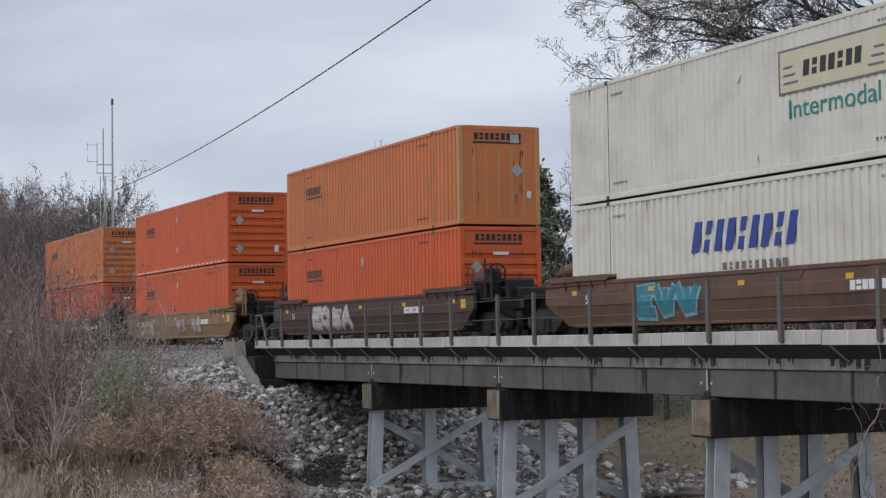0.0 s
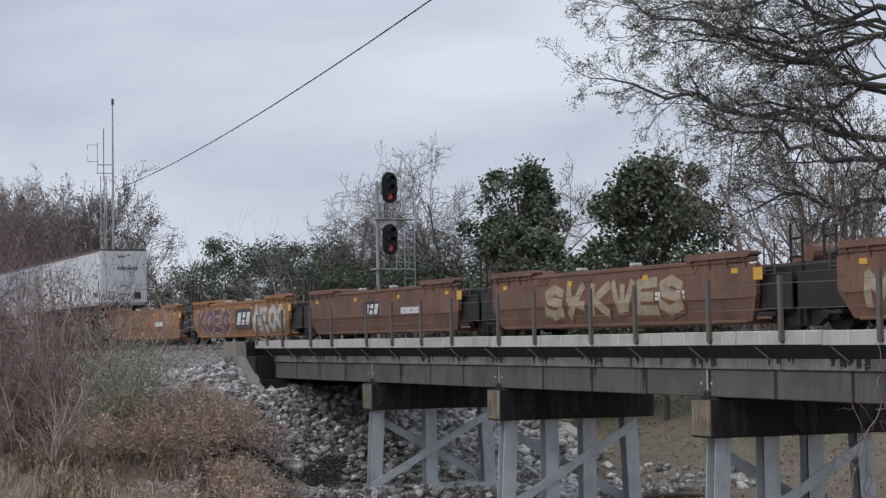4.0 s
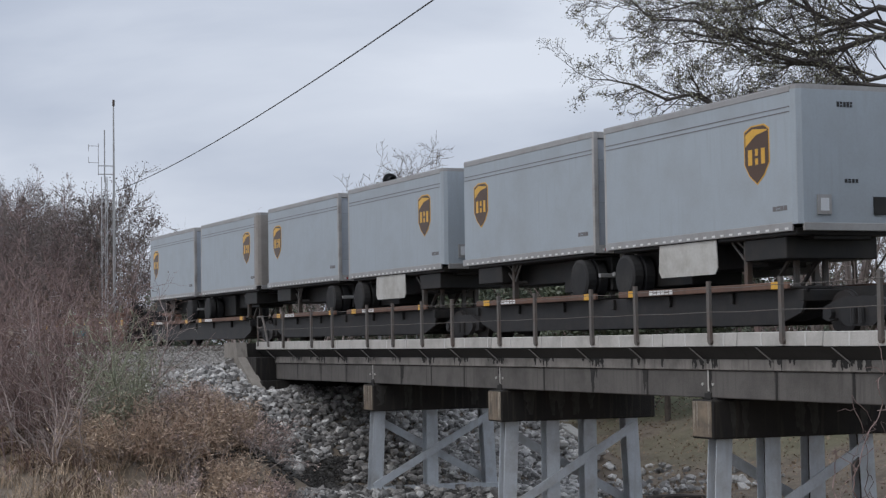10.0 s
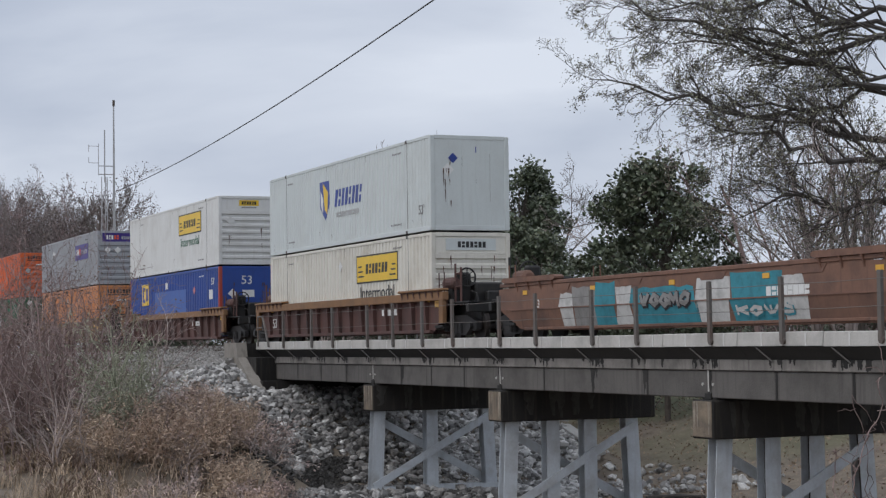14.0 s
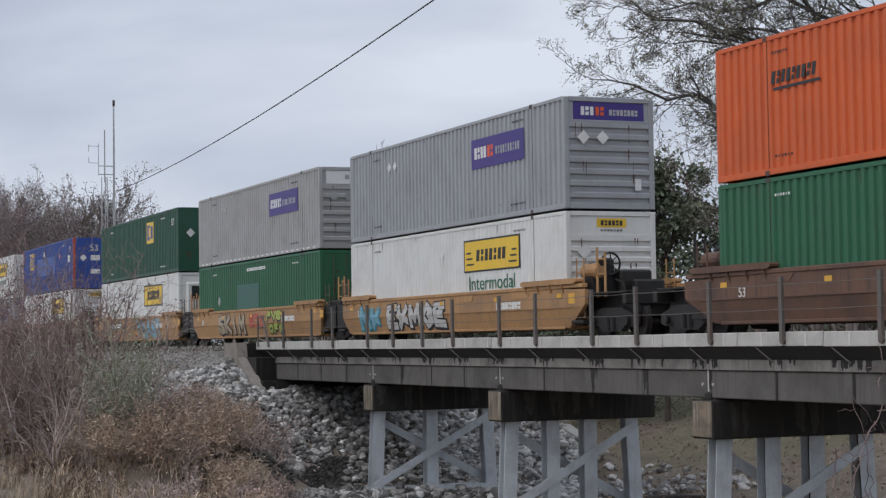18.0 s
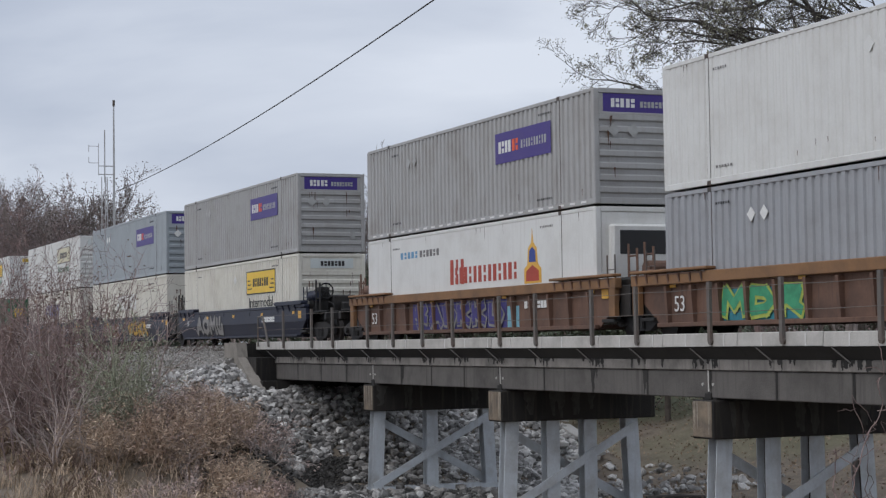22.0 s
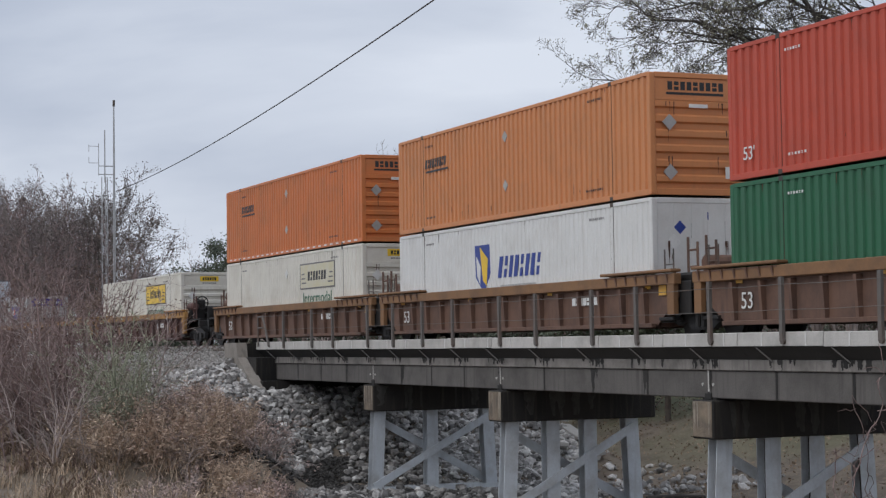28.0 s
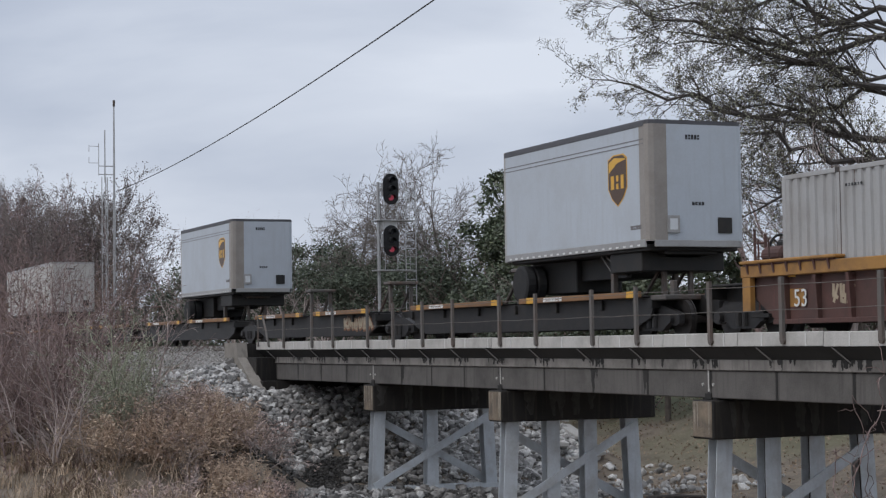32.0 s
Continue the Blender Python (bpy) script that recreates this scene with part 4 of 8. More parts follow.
def sprayed_patch(car, x0, x1, z0, z1, colour, seed):
    """A side rolled over in one colour, with an uneven edge; it follows the fold of the plate."""
    rng = random.Random(seed)
    bm = bmesh.new()
    n = max(4, int((x1 - x0) / 0.3))
    rows = [(z, [(x0 + (x1 - x0) * i / n + (rng.uniform(-0.12, 0.12) if i in (0, n) else 0)) for i in range(n + 1)]) for z in (z0, FOLD - 0.001, FOLD + 0.001, z1)]
    vs = [[bm.verts.new((x, -1.4412 - 0.0006 + max(0.0, FOLD - z) * SLANT - (0.002 if z < 1.0 else 0), z + (rng.uniform(-0.05, 0.02) if z == z1 else 0))) for x in xs] for z, xs in rows]
    for a, b in zip(vs, vs[1:]):
        for i in range(n):
            bm.faces.new((a[i], a[i + 1], b[i + 1], b[i]))
    part("sprayed_patch", bm, gmat(colour), car, "patch of %s spray paint" % colour)


def graffiti(car, x0, x1, z0, z1, y, fill, line, n, seed, word=None):
    """Fat sprayed letters side by side, each with an outline in a second colour; they follow the fold of the plate."""
    rng = random.Random(seed)
    out = bmesh.new()
    keys = list(word) if word else [rng.choice(("S", "K", "E", "O", "curl", "hook", "fork", "slash", "M", "A")) for _ in range(n)]
    w, tall = (x1 - x0) / len(keys), z1 - z0
    fat = min(0.115, w * 0.17, tall * 0.14)

    def quad(bm, p, q, hw, t):
        d = q - p
        if d.length < 0.01:
            return
        d.normalize()
        nn = Vector((-d.y, d.x)) * hw
        p, q = p - d * hw * 0.7, q + d * hw * 0.7
        pts = [p - nn, q - nn, q + nn, p + nn]
        bm.faces.new([bm.verts.new((v.x, y - t, v.y)) for v in pts])

    def fold(bm):
        if y < -1.4:
            bmesh.ops.bisect_plane(bm, geom=bm.verts[:] + bm.edges[:] + bm.faces[:], plane_co=(0, 0, FOLD), plane_no=(0, 0, 1))
            for v in bm.verts:
                v.co.y += max(0.0, FOLD - v.co.z) * SLANT - 0.012 * (v.co.z < FOLD + 0.02)

    for i, k in enumerate(keys):
        a = bmesh.new()
        lean, drop = rng.uniform(-0.12, 0.16), rng.uniform(-0.06, 0.04) * tall
        step = 0
        for strokes in LETTERS[k]:
            pts = []
            for u, v in strokes:
                zz = z0 + fat * 1.5 + v * (tall - fat * 3) + drop * 0.3
                pts.append(Vector((x0 + (i + 0.10 + 0.80 * u) * w + lean * (zz - z0) + rng.uniform(-0.02, 0.02), zz + rng.uniform(-0.02, 0.02))))
            for p, q in zip(pts, pts[1:]):
                quad(a, p, q, fat, 0.010 + 0.0006 * step)
                quad(out, p + Vector((0.02, -0.02)), q + Vector((0.02, -0.02)), fat * 1.55, 0.003 + 0.0004 * step + 0.0001 * (i % 3))
                step += 1
        fold(a)
        part("graffiti_letter", a, gmat(fill), car, "sprayed %s graffiti" % fill)
    fold(out)
    part("graffiti_stroke", out, gmat(line), car)


# ---- railway cars ----
def truck(car, x, name="truck"):
    """A two-axle truck at x under a car."""
    t = part(name, shared("bolster", lambda: boxes((-0.28, 0.28, -1.05, 1.05, 0.42, 0.72), bevel=0.04), M_black), M_black, car, matrix=pose(x, 0, 0))
    prof = [(-1.22, 0.36), (-1.05, 0.30), (-0.72, 0.36), (-0.45, 0.2), (0.45, 0.2), (0.72, 0.36), (1.05, 0.30), (1.22, 0.36), (1.22, 0.58), (0.95, 0.66), (0.5, 0.78), (-0.5, 0.78), (-0.95, 0.66), (-1.22, 0.58)]
    for s in (-1, 1):
        def frame_mesh():
            bm = prism(prof, "y", s * 1.0 - 0.07, s * 1.0 + 0.07)
            for k in (-0.13, 0.13):
                tube(bm, [(k, s * 1.09, 0.26), (k, s * 1.09, 0.55)], 0.075, 8)
            for a in (-0.89, 0.89):
                disc(bm, (a, s * 1.09, 0.457), "y", 0.11, 0.16, 12)
            return bm
        part("side_frame", shared(("side_frame", s), frame_mesh, M_truck), M_truck, t)
    for a in (-0.89, 0.89):
        def ws():
            bm = disc(bmesh.new(), (a, 0, 0.457), "y", 0.085, 1.9, 10)
            for s in (-1, 1):
                disc(bm, (a, s * 0.76, 0.457), "y", 0.457, 0.10, 24)
                disc(bm, (a, s * 0.70, 0.457), "y", 0.485, 0.03, 24)
                disc(bm, (a, s * 0.83, 0.457), "y", 0.16, 0.08, 14)
            return bm
        part("wheelset", shared(("wheelset", a), ws, M_wheel), M_wheel, t)
    return t


def coupler(car, x, sgn):
    part("coupler", shared(("coupler", sgn), lambda: boxes(*[tuple(sorted((0, sgn * 0.75))) + (-0.1, 0.1, 0.72, 0.95), tuple(sorted((sgn * 0.6, sgn * 0.95))) + (-0.17, 0.17, 0.68, 0.99)], bevel=0.02), M_black), M_black, car, matrix=pose(x, 0, 0))


def ladder(car, x, y, z0, z1, m):
    def mk():
        bm = bmesh.new()
        for dx in (-0.2, 0.2):
            tube(bm, [(dx, 0, z0), (dx, 0, z1)], 0.02, 5)
        k = z0 + 0.15
        while k < z1 - 0.05:
            tube(bm, [(-0.2, 0, k), (0.2, 0, k)], 0.014, 5)
            k += 0.33
        return bm
    part("ladder", shared(("ladder", z0, z1), mk, m), m, car, matrix=pose(x, y, 0))


def well_ends(car, f, r, hl, m, fend, rend, rng):
    """Platforms, trucks, ladders and couplers beyond the well. f, r: ends of the unit along its own x."""
    for sgn, lim, kind in ((1, f, fend), (-1, r, rend)):
        inner = sgn * (hl + 0.1)
        tx = lim if kind == "joint" else sgn * (abs(lim) - 1.85)
        a, b = sorted((inner, lim - (0.05 * sgn if kind == "joint" else 0.75 * sgn)))
        part("end_platform", boxes((a, b, -0.85, 0.85, 0.6, 1.12), bevel=0.02), M_black, car, "black steel end platform")
        part("end_deck", boxes((a, b, -1.25, 1.25, 1.122, 1.17), bevel=0.01), M_black, car)
        part("end_bulkhead", boxes((*sorted((sgn * (hl - 0.05), sgn * (hl + 0.12))), -1.28, 1.28, 0.5, 1.45), bevel=0.02), m, car)
        if kind == "coup" or sgn > 0:
            truck(car, tx)
        if kind == "coup":
            coupler(car, lim - 0.75 * sgn, sgn)
            part("brake_gear", boxes((*sorted((sgn * (hl + 0.6), sgn * (hl + 0.85))), -0.85, -0.42, 1.1, 2.05), bevel=0.06), M_black, car)
            bm = bmesh.new()
            wx, wy, wz = sgn * (hl + 0.98), -0.62, 1.9
            rim = [(wx, wy + 0.27 * math.cos(k * math.pi / 8), wz + 0.27 * math.sin(k * math.pi / 8)) for k in range(17)]
            tube(bm, rim, 0.028, 5, False)
            for k in range(4):
                a = k * math.pi / 4
                tube(bm, [(wx, wy - 0.26 * math.cos(a), wz - 0.26 * math.sin(a)), (wx, wy + 0.26 * math.cos(a), wz + 0.26 * math.sin(a))], 0.016, 4)
            tube(bm, [(wx + sgn * 0.02, wy, wz), (wx - sgn * 0.25, wy, wz)], 0.05, 6)
            part("brake_wheel", bm, M_black, car)
            part("reservoir", shared(("reservoir", sgn, round(hl, 1)), lambda: tube(bmesh.new(), [(sgn * (hl + 0.25), -0.95, 1.72), (sgn * (hl + 0.3), -0.95, 1.72), (sgn * (hl + 0.95), -0.95, 1.72), (sgn * (hl + 1.02), -0.95, 1.72)], [0.12, 0.19, 0.19, 0.12], 14), m), m, car, "cylindrical air reservoir")
            part("reservoir_bracket", shared(("reservoir_bracket", sgn, round(hl, 1)), lambda: boxes((*sorted((sgn * (hl + 0.4), sgn * (hl + 0.85))), -1.06, -0.82, 1.17, 1.6), bevel=0.01), M_black), M_black, car)
            part("valve_box", shared(("valve_box", sgn, round(hl, 1)), lambda: boxes((*sorted((sgn * (hl + 0.4), sgn * (hl + 1.1))), -0.4, 0.5, 1.17, 1.75), (*sorted((sgn * (hl + 1.15), sgn * (hl + 1.4))), -0.15, 0.7, 1.17, 1.5), bevel=0.05), M_black), M_black, car)
            part("end_sill", boxes((*sorted((lim - 0.85 * sgn, lim - 0.65 * sgn)), -1.3, 1.3, 0.85, 1.1), bevel=0.015), M_black, car)
        else:
            bm = bmesh.new()
            disc(bm, (sgn * (hl + 0.75), 0.1, 1.72), "y", 0.2, 1.0, 12)
            part("air_tank", bm, m, car)
            part("joint_housing", boxes((*sorted((sgn * (hl + 0.13), lim - 0.06 * sgn)), -1.12, 1.12, 1.13, 1.5), bevel=0.06), M_black, car)
            part("joint_skirt", boxes((*sorted((sgn * (hl + 0.3), lim - 0.1 * sgn)), -1.3, -1.24, 0.55, 1.3), bevel=0.02), M_black, car)
        def rail():
            bm = bmesh.new()
            for dx in (0.0, 0.42):
                tube(bm, [(dx, 0, 1.05), (dx, 0, 2.3 - dx * 0.3)], 0.036, 4)
            tube(bm, [(0, 0, 1.62), (0.42, 0, 1.62)], 0.025, 4)
            tube(bm, [(0, 0, 2.0), (0.42, 0, 2.0)], 0.025, 4)
            return bm
        hm = m if m in (W_tan, W_olive, W_ribbrown, W_maroon) else M_black
        part("handrail", shared(("handrail", hm.name), rail, hm), hm, car, matrix=pose(sgn * (hl + 1.0), -1.0, 0) if sgn > 0 else pose(-(hl + 1.4), -1.0, 0))
        part("brake_hose", shared("brake_hose", lambda: tube(bmesh.new(), [(0, -0.5, 1.1), (0.2, -0.55, 1.5), (0.5, -0.5, 1.42), (0.62, -0.45, 0.95)], 0.03, 6), M_black), M_black, car, matrix=pose(sgn * (hl + 0.9) - (0 if sgn > 0 else 0.6), 0, 0))
        for y in (-1.28, 1.28):
            ladder(car, sgn * (hl + 0.62), y, 0.55, 2.05, M_steel if kind == "joint" else m)
            part("corner_step", shared(("corner_step", sgn, round(hl, 2)), lambda: boxes((*sorted((sgn * (hl + 0.3), sgn * (hl + 0.95))), -0.12, 0.12, 0.42, 0.5), bevel=0.01), M_black), M_black, car, matrix=pose(0, y, 0))


def smooth_side(car, hl, m, ztop, s, ef, er):
    """The plated side of a well, cut away over the trucks and raised at its ends."""
    key = (hl, ztop, s, ef, er)
    f, r = hl + ef, hl + er
    pts = [(-r, 0.9), (-r + 0.05 + er * 0.9, 0.32), (f - 0.05 - ef * 0.9, 0.32), (f, 0.9), (f, ztop - 0.1), (hl - 2.3, ztop), (-hl + 2.3, ztop), (-r, ztop - 0.1)]
    lean = (FOLD - 0.32) * SLANT
    upper = [(-r, 0.9), (-r + 0.06 * (er + 0.1), FOLD), (f - 0.06 * (ef + 0.1), FOLD)] + pts[3:]
    y0, y1 = sorted((s * 1.44, s * 1.34))
    sd = part("side_plate", shared(("side_plate", *key), lambda: prism(upper, "y", y0, y1), m), m, car)

    def folded():
        bm = prism([(-r + 0.06 * (er + 0.1), FOLD - 0.002), pts[1], pts[2], (f - 0.06 * (ef + 0.1), FOLD - 0.002)], "y", y0, y1)
        for v in bm.verts:
            v.co.y -= s * (FOLD - v.co.z) * SLANT
        return bm
    part("lower_plate", shared(("lower_plate", *key), folded, m), m, car, "inward-leaning lower plate")
    ya, yb = sorted((s * 1.47, s * 1.30))
    part("top_chord", shared(("top_chord", *key), lambda: boxes((-r + 0.1, f - 0.1, ya, yb, ztop - 0.05, ztop + 0.05), bevel=0.015), m), m, car)
    for k, g in ((-1, er), (1, ef)):
        a, b = sorted((k * (hl - 2.45), k * (hl + g * 0.7)))
        part("end_cap_plate", shared(("end_cap_plate", *key, k), lambda: prism([(a, ztop + 0.1), (a + 0.12, ztop + 0.052), (b - 0.12, ztop + 0.052), (b, ztop + 0.1), (b, ztop + 0.15), (b - 0.1, ztop + 0.19), (a + 0.1, ztop + 0.19), (a, ztop + 0.15)], "y", ya - 0.05, yb + 0.05), m), m, car)
    if s < 0:
        def doubler():
            return prism([(-0.62, ztop - 0.055), (-0.46, ztop - 0.23), (0.46, ztop - 0.23), (0.62, ztop - 0.055)], "y", -1.452, -1.436)
        for i in range(4):
            x = -hl + 2.6 + i * (2 * hl - 5.2) / 3
            part("doubler_plate", shared(("doubler_plate", ztop), doubler, m), m, car, matrix=pose(x, 0, 0))

        def gusset(k):
            bm = bmesh.new()
            for i in range(4):
                x = k * (hl - 2.2 + i * 0.72)
                v = [bm.verts.new((x + dx, yy, zz)) for dx in (-0.025, 0.025) for yy, zz in ((-1.53, ztop + 0.05), (-1.438, ztop + 0.05), (-1.438, ztop - 0.2))]
                bm.faces.new(v[:3])
                bm.faces.new(v[3:][::-1])
                for p, q in ((0, 1), (1, 2), (2, 0)):
                    bm.faces.new((v[p], v[p + 3], v[q + 3], v[q]))
            return bm
        for k in (-1, 1):
            part("ledge_gusset", shared(("ledge_gusset", hl, ztop, k), lambda: gusset(k), m), m, car)
    part("bottom_lip", shared(("bottom_lip", *key), lambda: boxes((-hl + 0.2, hl - 0.2, *sorted((s * (1.465 - lean), s * (1.34 - lean))), 0.29, 0.36), bevel=0.01), m), m, car)
    part("crease", shared(("crease", *key), lambda: boxes((-hl - er * 0.4, hl + ef * 0.4, *sorted((s * 1.455, s * 1.43)), 0.82, 0.85)), m), m, car)
    return sd


def brackets(a, b, y, ztop):
    bm = boxes((a + 0.1, b - 0.1, y - 0.01, y + 0.05, ztop + 0.001, ztop + 0.03))
    for i in range(7):
        x = a + 0.25 + i * (b - a - 0.5) / 6
        v = [bm.verts.new((x + dx, yy, z)) for dx in (-0.03, 0.03) for yy, z in ((y - 0.055, ztop + 0.03), (y - 0.003, ztop + 0.03), (y - 0.003, ztop - 0.18))]
        bm.faces.new(v[:3])
        bm.faces.new(v[3:][::-1])
        for p, q in ((0, 1), (1, 2), (2, 0)):
            bm.faces.new((v[p], v[p + 3], v[q + 3], v[q]))
    return bm


def ribbed_side(car, hl, m, chord, ztop, s):
    """A well side of posts between two chords, with a recessed web."""
    e = hl + 1.2
    y_in = sorted((s * 1.325, s * 1.305))
    web = [(-e + 0.1, 0.95), (-hl - 0.1, 0.32), (hl + 0.1, 0.32), (e - 0.1, 0.95), (e - 0.1, ztop - 0.1), (-e + 0.1, ztop - 0.1)]
    part("web", shared(("web", hl, s), lambda: prism(web, "y", *y_in), m), m, car)
    ya, yb = sorted((s * 1.50, s * 1.31))
    part("top_chord", shared(("top_chord_r", hl, s), lambda: boxes((-e, e, ya, yb, ztop - 0.25, ztop), bevel=0.015), chord), chord, car)
    yc, yd = sorted((s * 1.46, s * 1.33))
    part("bottom_chord", shared(("bottom_chord", hl, s), lambda: boxes((-hl - 0.05, hl + 0.05, yc, yd, 0.27, 0.37), bevel=0.01), m), m, car)
    n = 15
    for i in range(n):
        x = -hl + 0.35 + i * (2 * hl - 0.7) / (n - 1)
        part("side_rib", shared(("side_rib", s), lambda: prism([(s * 1.32, 0.37), (s * 1.42, 0.37), (s * 1.475, ztop - 0.25), (s * 1.32, ztop - 0.25)], "x", -0.05, 0.05), m), m, car, matrix=pose(x, 0, 0))
    for k in (-1, 1):
        a, b = sorted((k * (hl - 2.3), k * (hl + 1.15)))
        part("end_cap_plate", shared(("end_cap_r", hl, s, k), lambda: boxes((a, b, ya - 0.06, yb + 0.03, ztop + 0.03, ztop + 0.10), bevel=0.02), chord), chord, car)
        if s < 0:
            part("bracketed_ledge", shared(("bracketed_ledge", hl, k, round(ztop, 2)), lambda: brackets(a, b, ya, ztop), m), m, car, "row of small steel brackets below the ledge")
        part("chord_bracket", shared(("chord_bracket", hl, s, k), lambda: boxes((*sorted((k * (hl + 0.85), k * (hl + 1.15))), *sorted((s * 1.49, s * 1.36)), 0.55, ztop - 0.171), bevel=0.01), chord), chord, car)


def well_car(front, rear, centre, m, label, style="smooth", fend="joint", rend="joint", hl=8.2, ztop=1.36, chord=None, seed=0, marks_ink=None):
    car = thing("well_car", pose(centre, TRACK_Y, 0), label, "railway car", "well cars of the train")
    runs(car, centre)
    rng = random.Random(seed)
    f, r = front - centre, rear - centre
    for s in (-1, 1):
        if style == "smooth":
            smooth_side(car, hl, m, ztop, s, *[1.15 if k == "coup" else 0.35 for k in (fend, rend)])
        else:
            ribbed_side(car, hl, m, chord or m, ztop, s)
    part("well_floor", boxes((-hl, hl, -1.17, -0.9, 0.28, 0.37), (-hl, hl, 0.9, 1.17, 0.28, 0.37), *[(x - 0.15, x + 0.15, -0.9, 0.9, 0.28, 0.37) for x in (-hl + 0.3, -hl / 2, 0, hl / 2, hl - 0.3)]), m, car)
    well_ends(car, f, r, hl, m, fend, rend, rng)
    y = -1.44 if style == "smooth" else -1.36
    k = -hl + 0.4
    zr = ztop - 0.28
    while k < hl:
        side_plate(car, "reflector", k, k + 0.26, zr, zr + 0.11, y - 0.012 if style == "smooth" else y, M_yellow)
        k += 3.9 if style == "smooth" else 5.2
    side_plate(car, "reflector", hl + 0.25, hl + 0.6, zr - 0.16, zr + 0.1, y if style == "smooth" else -1.36, M_yellow)
    ink = marks_ink or M_white
    if hl > 7 and seed != 4:
        writing(car, "53", -hl + (1.1 if style == "smooth" else 0.58), 0.62 if style != "smooth" else 0.86, 0.5 if style != "smooth" else 0.3, y - 0.004, ink, name="length_mark")
    side_blocks(car, "number_mark", hl - 4.2, hl - 2.6, 0.86, 1.05, 8, y, ink)
    return car


def mark_panel(car, x, z, y, back, ink, w=1.5, h=0.5):
    side_plate(car, "logo_panel", x - w / 2, x + w / 2, z - h / 2, z + h / 2, y, back)
    side_blocks(car, "logo_mark", x - w * 0.42, x + w * 0.42, z - h * 0.32, z + h * 0.32, 3, y - 0.004, ink, 0.45, gap=0.3)


W_brown = mat("car_brown", (0.15, 0.078, 0.05), 0.65, (0.07, 0.046, 0.036), 0.95, 0.8, 16, 0.1, streak=0.9)
W_darkbrown = mat("car_dark_brown", (0.085, 0.05, 0.038), 0.65, (0.04, 0.03, 0.026), 0.95, 0.8, 16, 0.1, streak=0.9)
W_rust = mat("car_rust_orange", (0.20, 0.104, 0.07), 0.7, (0.095, 0.056, 0.045), 0.95, 0.9, 16, 0.12, streak=0.9)
W_orange = mat("car_orange", (0.34, 0.165, 0.065), 0.65, (0.17, 0.088, 0.05), 0.95, 0.8, 16, 0.1, streak=0.9)
W_tan = mat("car_tan", (0.44, 0.245, 0.10), 0.6, (0.24, 0.145, 0.085), 0.95, 0.7, 16, 0.1, streak=0.9)
W_olive = mat("car_mustard_brown", (0.27, 0.17, 0.075), 0.65, (0.12, 0.075, 0.045), 0.95, 0.6, 16, 0.1, streak=0.9)
W_maroon = mat("car_maroon", (0.11, 0.052, 0.043), 0.7, (0.055, 0.036, 0.032), 0.95, 0.8, 16, 0.1, streak=0.9)
W_ribbrown = mat("car_faded_brown", (0.16, 0.088, 0.06), 0.7, (0.075, 0.046, 0.036), 0.95, 0.8, 16, 0.1, streak=0.9)
W_navy = mat("car_navy", (0.010, 0.014, 0.036), 0.5, (0.026, 0.026, 0.034), 0.6, 0.8, 16, 0.08, streak=0.4)
W_mustard = mat("chord_mustard", (0.37, 0.19, 0.05), 0.65, (0.15, 0.08, 0.04), 0.95, 1.2, 16, 0.1)
W_brownchord = mat("chord_brown", (0.24, 0.125, 0.055), 0.65, (0.12, 0.07, 0.04), 0.7, 1.2, 16, 0.1)
P_trailer = paint("trailer_grey_paint", (0.365, 0.41, 0.45), (0.25, 0.25, 0.25), 0.3, 0.3)
P_trailer_pale = paint("trailer_pale_paint", (0.47, 0.51, 0.56), (0.33, 0.33, 0.33), 0.3, 0.3)
P_trailer_white = paint("trailer_white_paint", (0.66, 0.68, 0.70), (0.48, 0.48, 0.47), 0.3, 0.25)
P_dingy = paint("dingy_trailer_paint", (0.46, 0.44, 0.41), (0.30, 0.27, 0.24), 0.5, 0.5)
P_alu = mat("trailer_aluminium", (0.36, 0.355, 0.35), 0.42, (0.25, 0.22, 0.19), 0.5, 1.2, 18, 0.08, metal=0.35)
P_noseband = mat("nose_band", (0.30, 0.275, 0.25), 0.5, (0.2, 0.17, 0.15), 0.5)
P_frame = mat("door_frame_metal", (0.42, 0.41, 0.40), 0.5, (0.18, 0.15, 0.12), 0.6)
P_skirt = mat("trailer_skirt", (0.52, 0.51, 0.48), 0.6, (0.25, 0.22, 0.18), 0.6)
D_redstripe = mat("red_reflector", (0.40, 0.03, 0.03), 0.4)
D_roofred = mat("maroon_roof_rail", (0.13, 0.035, 0.04), 0.5, (0.10, 0.06, 0.06), 0.6)
M_rooftar = mat("roof_edge", (0.09, 0.09, 0.10), 0.6)


